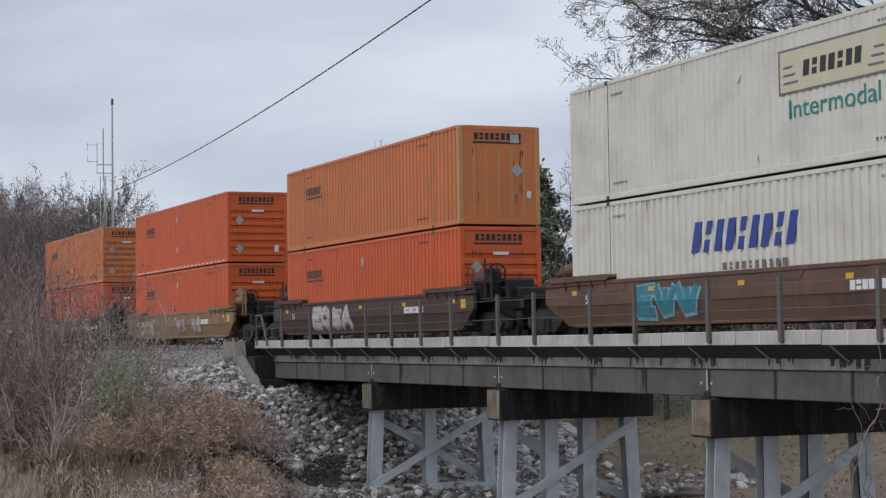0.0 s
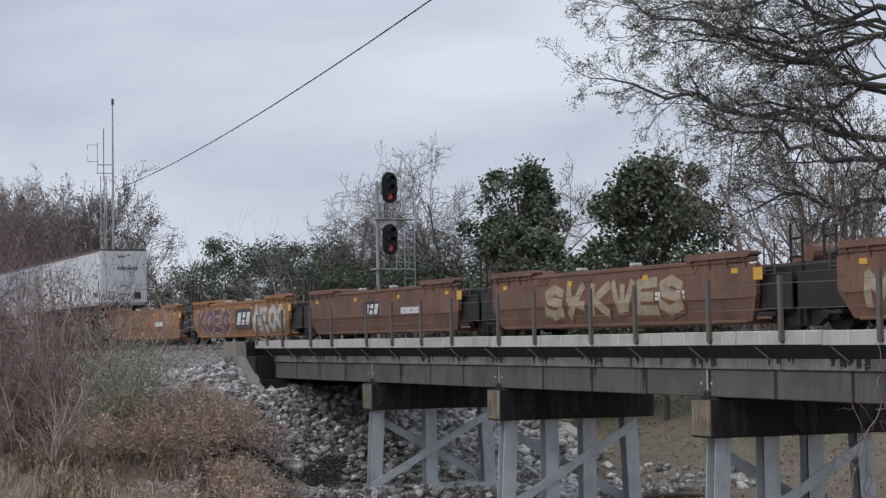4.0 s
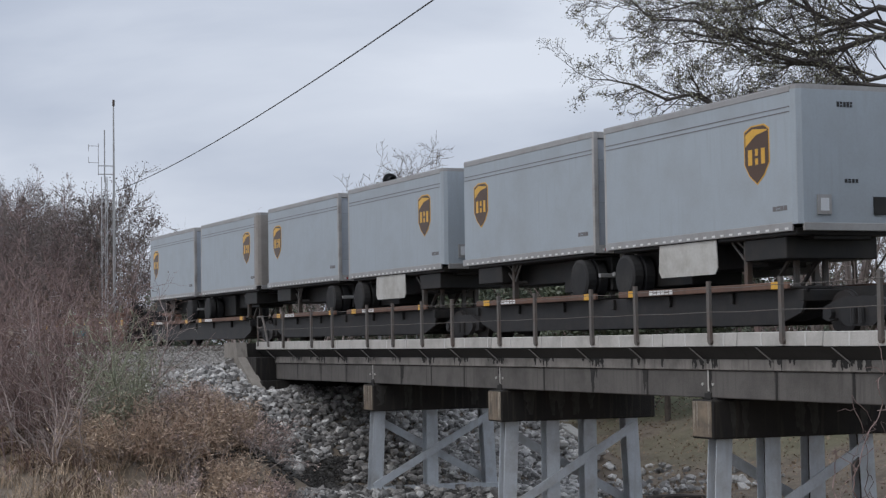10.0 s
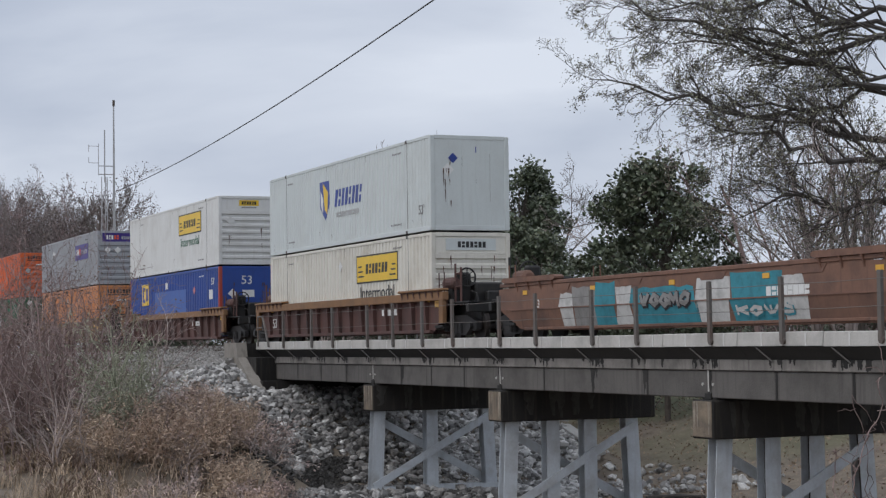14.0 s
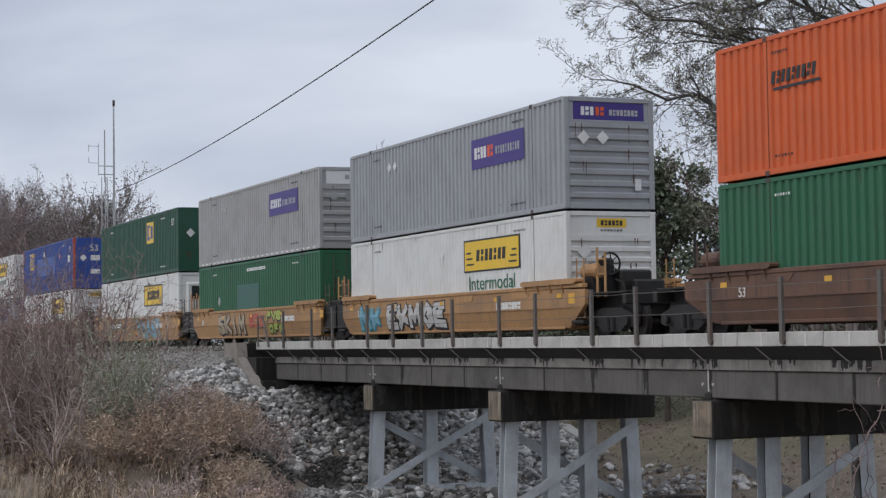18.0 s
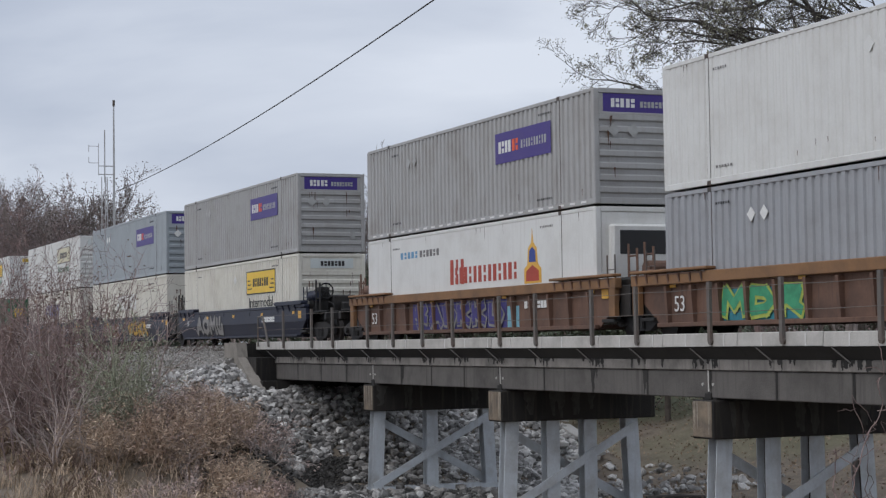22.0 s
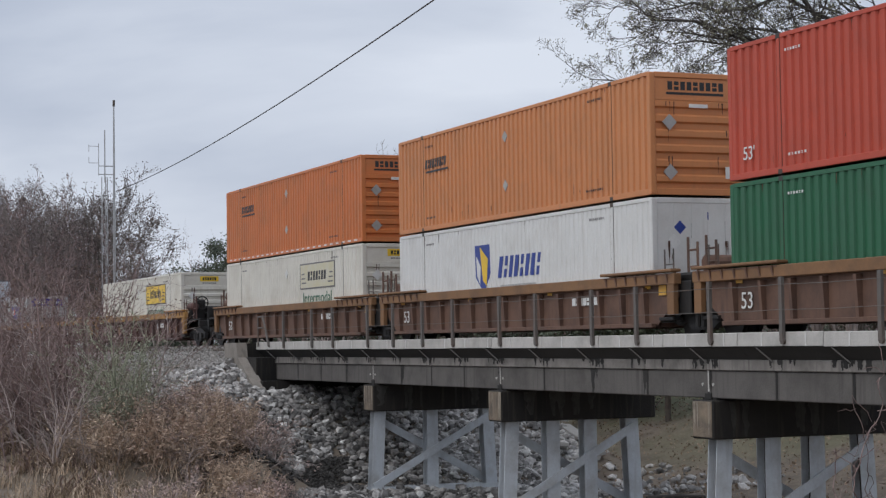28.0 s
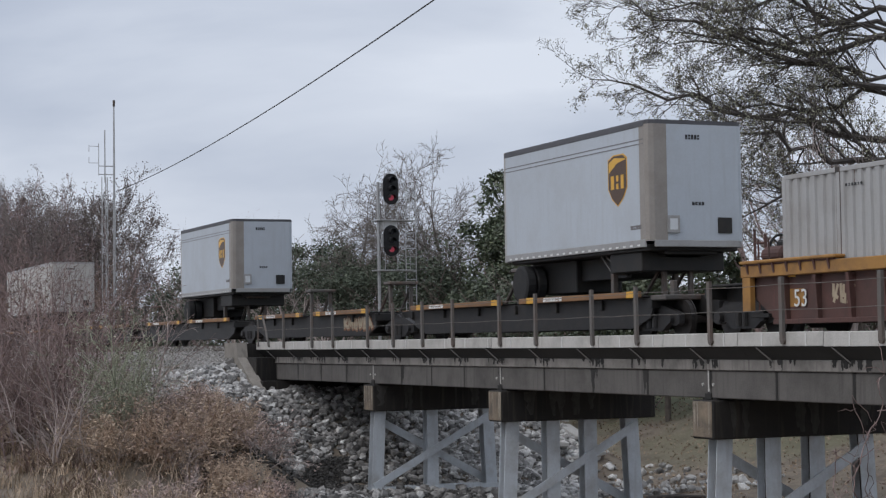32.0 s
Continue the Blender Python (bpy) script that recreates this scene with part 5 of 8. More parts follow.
def shield(t, x, z, w, h, y):
    o = [(x - w / 2, z + h * 0.42), (x - w * 0.2, z + h * 0.5), (x + w * 0.3, z + h * 0.5), (x + w / 2, z + h * 0.42), (x + w / 2, z - h * 0.15), (x + w * 0.3, z - h * 0.35), (x, z - h * 0.5), (x - w * 0.3, z - h * 0.35), (x - w / 2, z - h * 0.15)]
    part("shield_logo", flat_y(o, y, 0.005), D_gold, t, "brown and gold shield emblem")
    i = [(x + (a - x) * 0.93, z + (b - z) * 0.95) for a, b in o]
    part("shield_field", flat_y(i, y - 0.005, 0.004), D_brown, t)
    part("shield_sweep", flat_y([(x - w * 0.43, z + h * 0.36), (x - w * 0.15, z + h * 0.44), (x + w * 0.42, z + h * 0.40), (x + w * 0.42, z + h * 0.38), (x - w * 0.02, z + h * 0.33), (x - w * 0.43, z + h * 0.16)], y - 0.009, 0.003), D_gold, t)
    side_blocks(t, "shield_bars", x - w * 0.38, x + w * 0.38, z - h * 0.16, z + h * 0.10, 3, y - 0.009, D_gold, 0.0, 0.004, gap=0.45)


def rim_mesh(s):
    bm = tube(bmesh.new(), [(0, s * 0.10, 0), (0, s * 0.135, 0), (0, s * 0.14, 0), (0, s * 0.03, 0), (0, s * 0.01, 0)], [0.31, 0.31, 0.275, 0.235, 0.09], 18, False)
    disc(bm, (0, s * 0.05, 0), "y", 0.09, 0.12, 10)
    return bm


def axle(t, x, m=None):
    def tyre(s, k):
        def mk():
            bm = bmesh.new()
            tube(bm, [(0, -0.12, 0), (0, -0.14, 0), (0, -0.145, 0), (0, -0.11, 0), (0, 0.11, 0), (0, 0.145, 0), (0, 0.14, 0), (0, 0.12, 0)], [0.30, 0.32, 0.43, 0.5, 0.5, 0.43, 0.32, 0.30], 22, False)
            return bm
        return mk
    for s in (-1, 1):
        for k in (1.16, 0.84):
            ty = part("tyre", shared("tyre", tyre(1, 1), M_tyre), M_tyre, t, matrix=pose(x, s * k, -0.62))
            part("rim", shared(("rim", s), lambda: rim_mesh(s), M_rim), M_rim, ty)
    part("axle", shared("axle", lambda: disc(bmesh.new(), (0, 0, -0.62), "y", 0.07, 2.2, 8), M_black), M_black, t, matrix=pose(x, 0, 0))


def trailer(front, length, body, label, facing="nose", logo=True, z=2.13, height=3.0, logo_u=None, skirt=None, tandem=False, stripe=None, dark_nose=False, group="trailers on the train"):
    """A box trailer; facing: which end looks forward. z: height of its floor over the rails."""
    t = thing("semi_trailer", pose(front - length / 2, TRACK_Y, z), label, "trailer", group)
    runs(t, front - length / 2)
    h, w = length / 2, 1.295
    n = 1 if facing == "nose" else -1        # where the nose is along x
    r = 0.16
    out = [(-h * n, -w), (h * n - r * n, -w), (h * n - 0.05 * n, -w + 0.05), (h * n, -w + r), (h * n, w - r), (h * n - 0.05 * n, w - 0.05), (h * n - r * n, w), (-h * n, w)]
    bm = prism([(a if a * n > 0 else a + n * 0.06, b) for a, b in out], "z", 0.16, height - 0.10)
    part("box_body", bm, body, t)
    part("roof", prism([(a * 0.999, b * 0.995) for a, b in out], "z", height - 0.10, height), M_rooftar if stripe else P_alu, t)
    for s in (-1, 1):
        ya, yb = sorted((s * (w + 0.012), s * (w - 0.04)))
        part("bottom_rail", boxes((-h + 0.02, h - 0.18 if n > 0 else h - 0.02, ya, yb, 0.02, 0.20), bevel=0.008), P_alu, t)
        part("top_rail", boxes((-h + 0.02 if n > 0 else -h + 0.18, h - 0.18 if n > 0 else h - 0.02, ya, yb, height - 0.15, height - 0.02), bevel=0.008), {"dark": M_rooftar, "red": D_roofred}.get(stripe, P_alu), t)
        if logo:
            for zz in (height - 0.46, height - 0.56):
                part("belt_line", boxes((-h + 0.05 if n > 0 else -h + 0.2, h - 0.2 if n > 0 else h - 0.05, *sorted((s * (w + 0.006), s * (w - 0.01))), zz, zz + 0.02)), D_grey, t)
    k = -h + 0.3
    dots = bmesh.new()
    while k < h - 0.4:
        box(dots, k, k + 0.13, -w - 0.018, -w - 0.011, 0.05, 0.095)
        k += 0.36
    part("marker_studs", dots, M_white, t, "row of pale reflectors")
    # far end from the nose: door frame and roll door
    e = -n
    part("door_frame", boxes((*sorted((e * (h + 0.03), e * (h - 0.08))), -w - 0.005, -w + 0.12, 0.0, height), (*sorted((e * (h + 0.03), e * (h - 0.08))), w - 0.12, w + 0.005, 0.0, height), (*sorted((e * (h + 0.03), e * (h - 0.08))), -w + 0.12, w - 0.12, height - 0.16, height), (*sorted((e * (h + 0.03), e * (h - 0.08))), -w + 0.12, w - 0.12, 0.0, 0.2), bevel=0.01), P_frame, t)
    for i in range(5):
        z0 = 0.21 + i * (height - 0.38) / 5
        part("door_panel", boxes((*sorted((e * (h - 0.02), e * (h - 0.05))), -w + 0.125, w - 0.125, z0, z0 + (height - 0.38) / 5 - 0.012), bevel=0.004), P_trailer_pale if facing == "doors" else body, t)
    if facing == "doors":
        x = h + 0.03
        for yy in (-1.1, 0.85):
            for i in range(4):
                part("reflector_strip", boxes((x, x + 0.006, yy + i * 0.07, yy + i * 0.07 + 0.065, 0.06, 0.12)), D_redstripe if i % 2 else M_white, t)
    part("underride_guard", boxes((*sorted((e * (h - 0.02), e * (h - 0.12))), -1.15, 1.15, -0.60, -0.50), (*sorted((e * (h - 0.02), e * (h - 0.12))), -0.55, -0.47, -0.5, 0.0), (*sorted((e * (h - 0.02), e * (h - 0.12))), 0.47, 0.55, -0.5, 0.0), bevel=0.01), P_alu, t)
    # floor frame, plus black boxes standing in for the shade under it
    part("undercarriage", boxes((-h + 0.2, h - 0.2, -1.2, 1.2, -0.06, 0.10), (*sorted((-n * (h - 0.35), -n * (h - 3.0))), -0.66, 0.66, -0.9, -0.06), (*sorted((n * (h - 0.7), n * (h - 2.3))), -1.12, 1.12, -0.52, -0.061), (-h + 0.9, h - 2.4 if n > 0 else h - 0.9, -0.5, 0.5, -0.62, -0.062), bevel=0.02), M_black, t)
    axle(t, -n * (h - 0.9))
    if tandem:
        axle(t, -n * (h - 2.15))
    g = n * (h - 2.6)
    for s in (-1, 1):
        part("landing_leg", boxes((g - 0.07, g + 0.07, s * 0.85 - 0.07, s * 0.85 + 0.07, -1.0, 0.0), (g - 0.14, g + 0.14, s * 0.85 - 0.12, s * 0.85 + 0.12, -1.04, -0.99), bevel=0.012), M_steel, t)
    bm = boxes((g - 0.03, g + 0.03, -0.8, 0.8, -0.55, -0.48))
    for d in (-0.55, 0.55):
        tube(bm, [(g, -0.86, -0.55), (g + d, -0.92, -0.04)], 0.03, 5)
        tube(bm, [(g, -0.86, -0.28), (g + d * 0.6, -0.92, -0.04)], 0.022, 5)
    part("leg_brace", bm, M_strut, t, "grey V-shaped leg brace")
    part("kingpin_plate", boxes((*sorted((n * (h - 0.3), n * (h - 1.5))), -0.7, 0.7, -0.14, -0.05), bevel=0.02), M_black, t)
    if facing == "nose":
        x = h + 0.001
        if dark_nose:
            part("nose_band", boxes((h - r - 0.25, h - r, -w - 0.004, -w + 0.02, 0.16, height - 0.1)), P_noseband, t)
            part("nose_band", prism([(h - r, -w - 0.004), (h - 0.05, -w + 0.044), (h + 0.003, -w + r), (h + 0.003, -w + 0.5), (h - 0.02, -w + 0.5), (h - r, -w + 0.1)], "z", 0.16, height - 0.1), P_noseband, t)
        end_plate(t, "gauge_box", -0.82, -0.5, 0.35, 0.75, x, P_alu, 0.05)
        end_plate(t, "gauge_face", -0.76, -0.56, 0.42, 0.68, x + 0.05, P_trailer_white, 0.004)
        end_plate(t, "vent", 0.55, 0.92, 0.35, 0.72, x, M_black, 0.03)
        end_blocks(t, "code_mark", -0.3, 0.1, 2.55, 2.66, 5, x, M_ink)
        end_blocks(t, "code_mark", -0.15, 0.2, 1.0, 1.08, 4, x, M_ink)
        part("nose_rail", boxes((h - 0.06, h + 0.02, -w + r, w - r, 0.02, 0.18), bevel=0.01), P_alu, t)
    if logo:
        u = logo_u if logo_u else (1.45 if n > 0 else length - 1.45)
        shield(t, h - u, 1.68, 0.98, 1.26, -w - 0.001)
    if skirt:
        a, b = skirt
        for s in (-1, 1):
            y = s * 1.24
            part("side_skirt", prism([(h - b + 0.12, -0.74), (h - a - 0.12, -0.74), (h - a, -0.6), (h - a - 0.05, 0.0), (h - b + 0.05, 0.0), (h - b, -0.6)], "y", y - 0.012, y + 0.012), P_skirt, t, "pale side skirt panel")
    side_blocks(t, "code_mark", h - 0.9, h - 0.35, 0.45, 0.55, 4, -w, D_grey)
    return t


def spine_car(front, rear, label, fend, rend, edge, hitch_x=(), seed=0):
    """One platform of a spine car: a centre sill with low wheel pans and trailer hitches."""
    c0 = (front + rear) / 2
    car = thing("spine_car", pose(c0, TRACK_Y, 0), label, "railway car", "spine cars of the train")
    runs(car, c0)
    h = (front - rear) / 2
    part("centre_sill", prism([(-h + 0.1, 0.62), (-h + 2.6, 0.55), (-h + 4.0, 0.34), (h - 4.0, 0.34), (h - 2.6, 0.55), (h - 0.1, 0.62), (h - 0.1, 1.0), (-h + 0.1, 1.0)], "y", -0.36, 0.36), M_black, car, "black fish-belly centre sill")
    for a, b in ((-h + 1.9, -0.6), (0.6, h - 1.9)):
        part("wheel_pan", boxes((a, b, -1.36, 1.36, 0.98, 1.03), bevel=0.01), M_black, car)
        for s in (-1, 1):
            y0, y1 = sorted((s * 1.44, s * 1.36))
            part("pan_edge", boxes((a, b, y0, y1, 0.98, 1.12), bevel=0.012), edge, car, "weathered platform edge")
        side_plate(car, "reflector", b - 0.6, b - 0.2, 0.98, 1.13, -1.44, M_yellow)
        side_plate(car, "reflector", a + 0.5, a + 0.9, 0.98, 1.13, -1.44, M_yellow)
        side_blocks(car, "number_mark", a + 1.5, a + 2.6, 1.0, 1.1, 6, -1.44, M_white)
    for s in (-1, 1):
        part("side_skirt", prism([(-h + 1.5, 0.97), (-h + 1.75, 0.5), (-h + 2.6, 0.26), (h - 2.6, 0.26), (h - 1.75, 0.5), (h - 1.5, 0.97)], "y", *sorted((s * 1.22, s * 1.16))), M_truck, car, "grimy dark side skirt")
    for i in range(7):
        x = -h + 1.6 + i * (2 * h - 3.2) / 6
        part("cross_bearer", boxes((x - 0.06, x + 0.06, -1.3, 1.3, 0.72, 0.96), bevel=0.015), M_black, car)
    for x in hitch_x:
        x = x - c0
        bm = boxes((x - 0.3, x + 0.3, -0.5, 0.5, 1.92, 2.02), (x - 0.06, x + 0.06, -0.42, -0.3, 1.0, 1.93), (x - 0.06, x + 0.06, 0.3, 0.42, 1.0, 1.93), bevel=0.02)
        tube(bm, [(x, -0.36, 1.85), (x - 0.95, -0.36, 1.05)], 0.05, 6)
        tube(bm, [(x, 0.36, 1.85), (x - 0.95, 0.36, 1.05)], 0.05, 6)
        part("trailer_hitch", bm, M_steel, car, "dark steel trailer hitch stand")
    if fend == "joint":
        truck(car, h)
    else:
        truck(car, h - 1.9)
        coupler(car, h - 0.75, 1)
        part("end_post", boxes((h - 1.2, h - 1.05, -1.0, -0.88, 1.0, 1.35), (h - 1.6, h - 0.9, -1.3, 1.3, 0.9, 1.02), bevel=0.02), M_steel, car)
    if rend != "joint":
        truck(car, -h + 1.9)
        coupler(car, -h + 0.75, -1)
    part("brake_cylinder", disc(bmesh.new(), (-h * 0.3, -0.8, 0.78), "x", 0.16, 0.7, 12), M_steel, car)
    return car


# ---- the consist, front to back ----
Z1, Z2 = 0.40, 3.335


def stack(front, top, bottom):
    """top, bottom: a call each that builds a box at (front, z)."""
    if bottom:
        bottom(front, Z1)
    if top:
        top(front, Z2)


def orange(f, z):
    brand_black_bars(container(f, z, P_orange, "bright orange corrugated steel freight container in a well car", ribs=7))


def orange_faded(f, z):
    brand_black_bars(container(f, z, P_orange_faded, "faded orange corrugated container with rust-streaked ribbed end", ribs=7))


def orange_pale(f, z):
    brand_black_bars(container(f, z, P_orange_pale, "pale orange corrugated freight container with black bars", ribs=6))


def orange_yellowed(f, z):
    c = container(f, z, P_orange_faded, "sun-faded orange container with yellowed end posts", "flat", "corr", mat("yellowed_orange", (0.52, 0.27, 0.10), 0.5, (0.4, 0.2, 0.08), 0.5))
    side_blocks(c, "logo_mark", U(14.0), U(12.35), 1.88, 2.14, 9, YS, M_ink, 0.2, gap=0.34)
    side_plate(c, "logo_underline", U(13.9), U(12.2), 1.74, 1.80, YS, M_ink, 0.006)
    end_blocks(c, "logo_mark", -0.82, 0.72, CH - 0.42, CH - 0.22, 9, XE - 0.01, M_ink)
    end_plate(c, "logo_underline", -0.84, 0.70, CH - 0.53, CH - 0.47, XE - 0.01, M_ink)
    end_plate(c, "placard", 0.35, 0.62, CH - 0.5, CH - 0.25, XE, D_silver)
    diamond(c, 0.55, 1.6, 0.2, XE, D_silver, "end")
    end_plate(c, "placard", 0.86, 1.0, 0.8, 1.0, XE, M_white)
    for yy in (-0.85, -0.45, -0.05, 0.35, 0.75):
        end_plate(c, "yellow_stripe", yy, yy + 0.06, 0.3, CH - 0.65, XE - 0.012, mat("yellowed_orange", (0.5, 0.25, 0.09)), 0.006)
    marks(c, M_ink)


def purple_grey(f, z):
    brand_purple(container(f, z, P_grey, "grey corrugated container with a purple logo panel"))


def purple_light(f, z):
    brand_purple(container(f, z, P_greylight, "weathered light grey corrugated container with purple panel"), True)


def purple_bleached(f, z):
    brand_purple(container(f, z, P_greylight, "weathered light grey corrugated container with bleached end panel"), True, True)


def purple_dark(f, z):
    brand_purple(container(f, z, P_greydark, "slate grey finely corrugated container with purple panel", side="fine"))


def yellow_white(f, z):
    brand_yellow(container(f, z, P_white, "white finely corrugated container with yellow logo panel", side="fine", ribs=8))


def yellow_bleached(f, z):
    brand_yellow(container(f, z, P_white, "white container with a bleached yellow logo panel", side="fine", ribs=8), faded=True, end_panel=False)


def yellow_cream(f, z):
    brand_yellow(container(f, z, P_cream, "cream corrugated container with yellow panel and dark lettering", ribs=7), ink=M_ink, end_panel=False)


def yellow_cream_b(f, z):
    brand_yellow(container(f, z, P_white, "off-white container with yellow logo panel and rust-streaked end", side="fine", ribs=8))


def yellow_corr(f, z):
    brand_yellow(container(f, z, P_cream, "cream corrugated container with bright yellow logo panel", ribs=7))


def yellow_faded(f, z):
    brand_yellow(container(f, z, P_cream, "dingy white corrugated container with faded logo panel", "ribs", "fine"), ink=D_teal, faded=True)


def yellow_plain(f, z):
    c = container(f, z, P_white, "white refrigerated container with yellow logo panel", "reefer", "plate")
    side_plate(c, "logo_panel", U(6.6), U(3.0), 1.5, 2.5, YS, M_ink, 0.005, "yellow panel with a black border")
    side_plate(c, "logo_face", U(6.5), U(3.1), 1.57, 2.43, YS - 0.005, D_yellow, 0.004)
    side_blocks(c, "logo_mark", U(5.9), U(3.6), 1.8, 2.2, 6, YS - 0.009, M_ink)
    marks(c, D_grey)


def swoosh_cool(f, z):
    brand_blue_word(container(f, z, P_cool, "off-white corrugated container with blue emblem", "flat", "fine"))


def swoosh_white(f, z):
    brand_blue_word(container(f, z, P_white, "white corrugated container with blue shield emblem", "flat", "fine"))


def word_white(f, z):
    brand_blue_word(container(f, z, P_cream, "cream corrugated container with big blue letter bars", "flat", "corr"), False)


def word_faded(f, z):
    c = container(f, z, P_cream, "cream corrugated container with faded white letter bars", "flat", "corr")
    side_blocks(c, "logo_mark", U(10.35), U(6.1), 1.42, 2.18, 9, YS, P_white, 0.3, gap=0.36)
    marks(c, D_grey)


def house_green(f, z):
    brand_house(container(f, z, P_green, "green corrugated container with white house-shaped emblem", ribs=6))


def house_red(f, z):
    brand_house(container(f, z, P_red, "red corrugated container with white hexagon emblem", "flat"), top=True)


def square_green(f, z):
    brand_square(container(f, z, P_greendark, "dark green corrugated container with yellow square panel", "flat", "corr"), 6.0)


def square_green_b(f, z):
    c = container(f, z, P_green, "green corrugated container with yellow square panels and doors", "doors", "corr")
    brand_square(c, 11.6, False)
    end_plate(c, "logo_panel", -0.95, -0.25, 1.75, 2.3, XE - 0.008, D_yellow, 0.006, "yellow panel")


def plain_green(f, z):
    c = container(f, z, P_green, "plain green corrugated container with double doors", "doors", "corr")
    writing(c, "53'", U(1.3), 0.55, 0.4, YS - 0.004, M_white)
    writing(c, "53'", U(15.7), 0.5, 0.4, YS - 0.004, M_white)
    diamond(c, U(13.0), 1.4, 0.2, YS, D_silver)
    side_plate(c, "patch", U(10.4), U(7.4), 0.7, 2.0, YS, mat("blue_green_patch", (0.03, 0.115, 0.10), 0.5, (0.025, 0.12, 0.06), 0.9, 3.0), 0.003, "repainted blue-green patch")
    side_blocks(c, "code_mark", U(9.0), U(6.5), 2.5, 2.62, 12, YS, M_white)
    marks(c, M_white)


def square_blue(f, z):
    c = container(f, z, P_blue, "blue corrugated container with orange-red corner posts", "flat", "corr", P_redpost)
    brand_square(c)
    side_plate(c, "patch", U(11.2), U(5.4), 1.05, 2.1, YS, mat("blue_patch", (0.014, 0.085, 0.36), 0.45, (0.02, 0.065, 0.30), 0.9, 2.0), 0.003, "brighter blue patch")
    side_plate(c, "placard", U(1.6), U(1.05), 1.55, 1.95, YS, M_white)
    side_plate(c, "placard", U(9.1), U(8.7), 2.2, 2.5, YS, M_white)
    diamond(c, U(4.0), 2.0, 0.18, YS, mat("pink_placard", (0.6, 0.2, 0.2), 0.5))


def crest_reefer(f, z):
    brand_red_word(container(f, z, P_white, "white refrigerated container with red letter bars and crest", "reefer", "plate"))


def sign_cream(f, z):
    c = container(f, z, P_cream, "stained cream corrugated container with pale logo", "ribs", "fine")
    brand_yellow(c, ink=D_green, faded=True)


L_WELL = "%s steel well car, %s"
# singles at the head
lead = well_car(-22.0, -45.6, -33.73, W_brown, L_WELL % ("brown", "yellow reflectors along its side"), "smooth", "coup", "coup", seed=1)
graffiti(lead, -4.6, -1.6, 0.42, 1.28, -1.44, "teal", "sky", 3, 21)
stack(-25.65, yellow_faded, word_white)
c2 = well_car(-45.6, -69.2, -57.1, W_darkbrown, L_WELL % ("dark brown", "sprayed with white graffiti"), "smooth", "coup", "coup", seed=2)
graffiti(c2, -4.9, -0.8, 0.42, 1.3, -1.44, "white", "grey", 4, 22)
stack(-49.0, orange_yellowed, orange)
c3 = well_car(-69.2, -92.9, -81.2, W_olive, L_WELL % ("mustard brown", "sprayed with pale graffiti"), "smooth", "coup", "coup", seed=3)
graffiti(c3, -6.6, -3.9, 0.42, 1.2, -1.44, "tan", "grey", 3, 23)
graffiti(c3, 0.4, 1.9, 0.45, 1.2, -1.44, "lilac", "rust", 2, 24)
graffiti(c3, 3.0, 4.4, 0.45, 1.2, -1.44, "lilac", "rust", 2, 25)
stack(-73.12, orange, orange)
W_slate = mat("car_slate_navy", (0.035, 0.042, 0.062), 0.6, (0.06, 0.055, 0.055), 0.8, 0.8, 16, 0.1, streak=0.6)
c4 = well_car(-92.9, -116.6, -104.87, W_slate, L_WELL % ("dark navy", "half covered in pink graffiti"), "smooth", "coup", "coup", seed=4)
sprayed_patch(c4, -8.2, -6.3, 0.36, 1.3, "cream", 26)
graffiti(c4, -8.1, -6.4, 0.84, 1.3, -1.442, "cream", "black", 3, 27)
graffiti(c4, -8.0, -6.3, 0.38, 0.82, -1.442, "cream", "black", 3, 28)
sprayed_patch(c4, -6.28, -1.7, 0.36, 1.32, "pink", 29)
graffiti(c4, -5.6, -2.0, 0.45, 0.95, -1.442, "pink", "black", 5, 34)
side_plate(c4, "number_panel", -5.3, -2.9, 1.02, 1.3, -1.446, M_ink)
side_blocks(c4, "number_mark", -5.2, -3.0, 1.06, 1.26, 7, -1.451, M_white, gap=0.4)
graffiti(c4, -1.7, 2.4, 0.38, 1.3, -1.44, "slate", "moss", 5, 35)
side_blocks(c4, "word_mark", 2.6, 7.2, 0.9, 1.06, 16, -1.44, M_white)
side_plate(c4, "placard", 7.6, 8.4, 1.0, 1.25, -1.44, gmat("grey"))
stack(-96.8, orange_faded, orange)
# five empty short wells
W5 = [-117.2, -135.6, -151.4, -167.2, -183.0, -200.4]
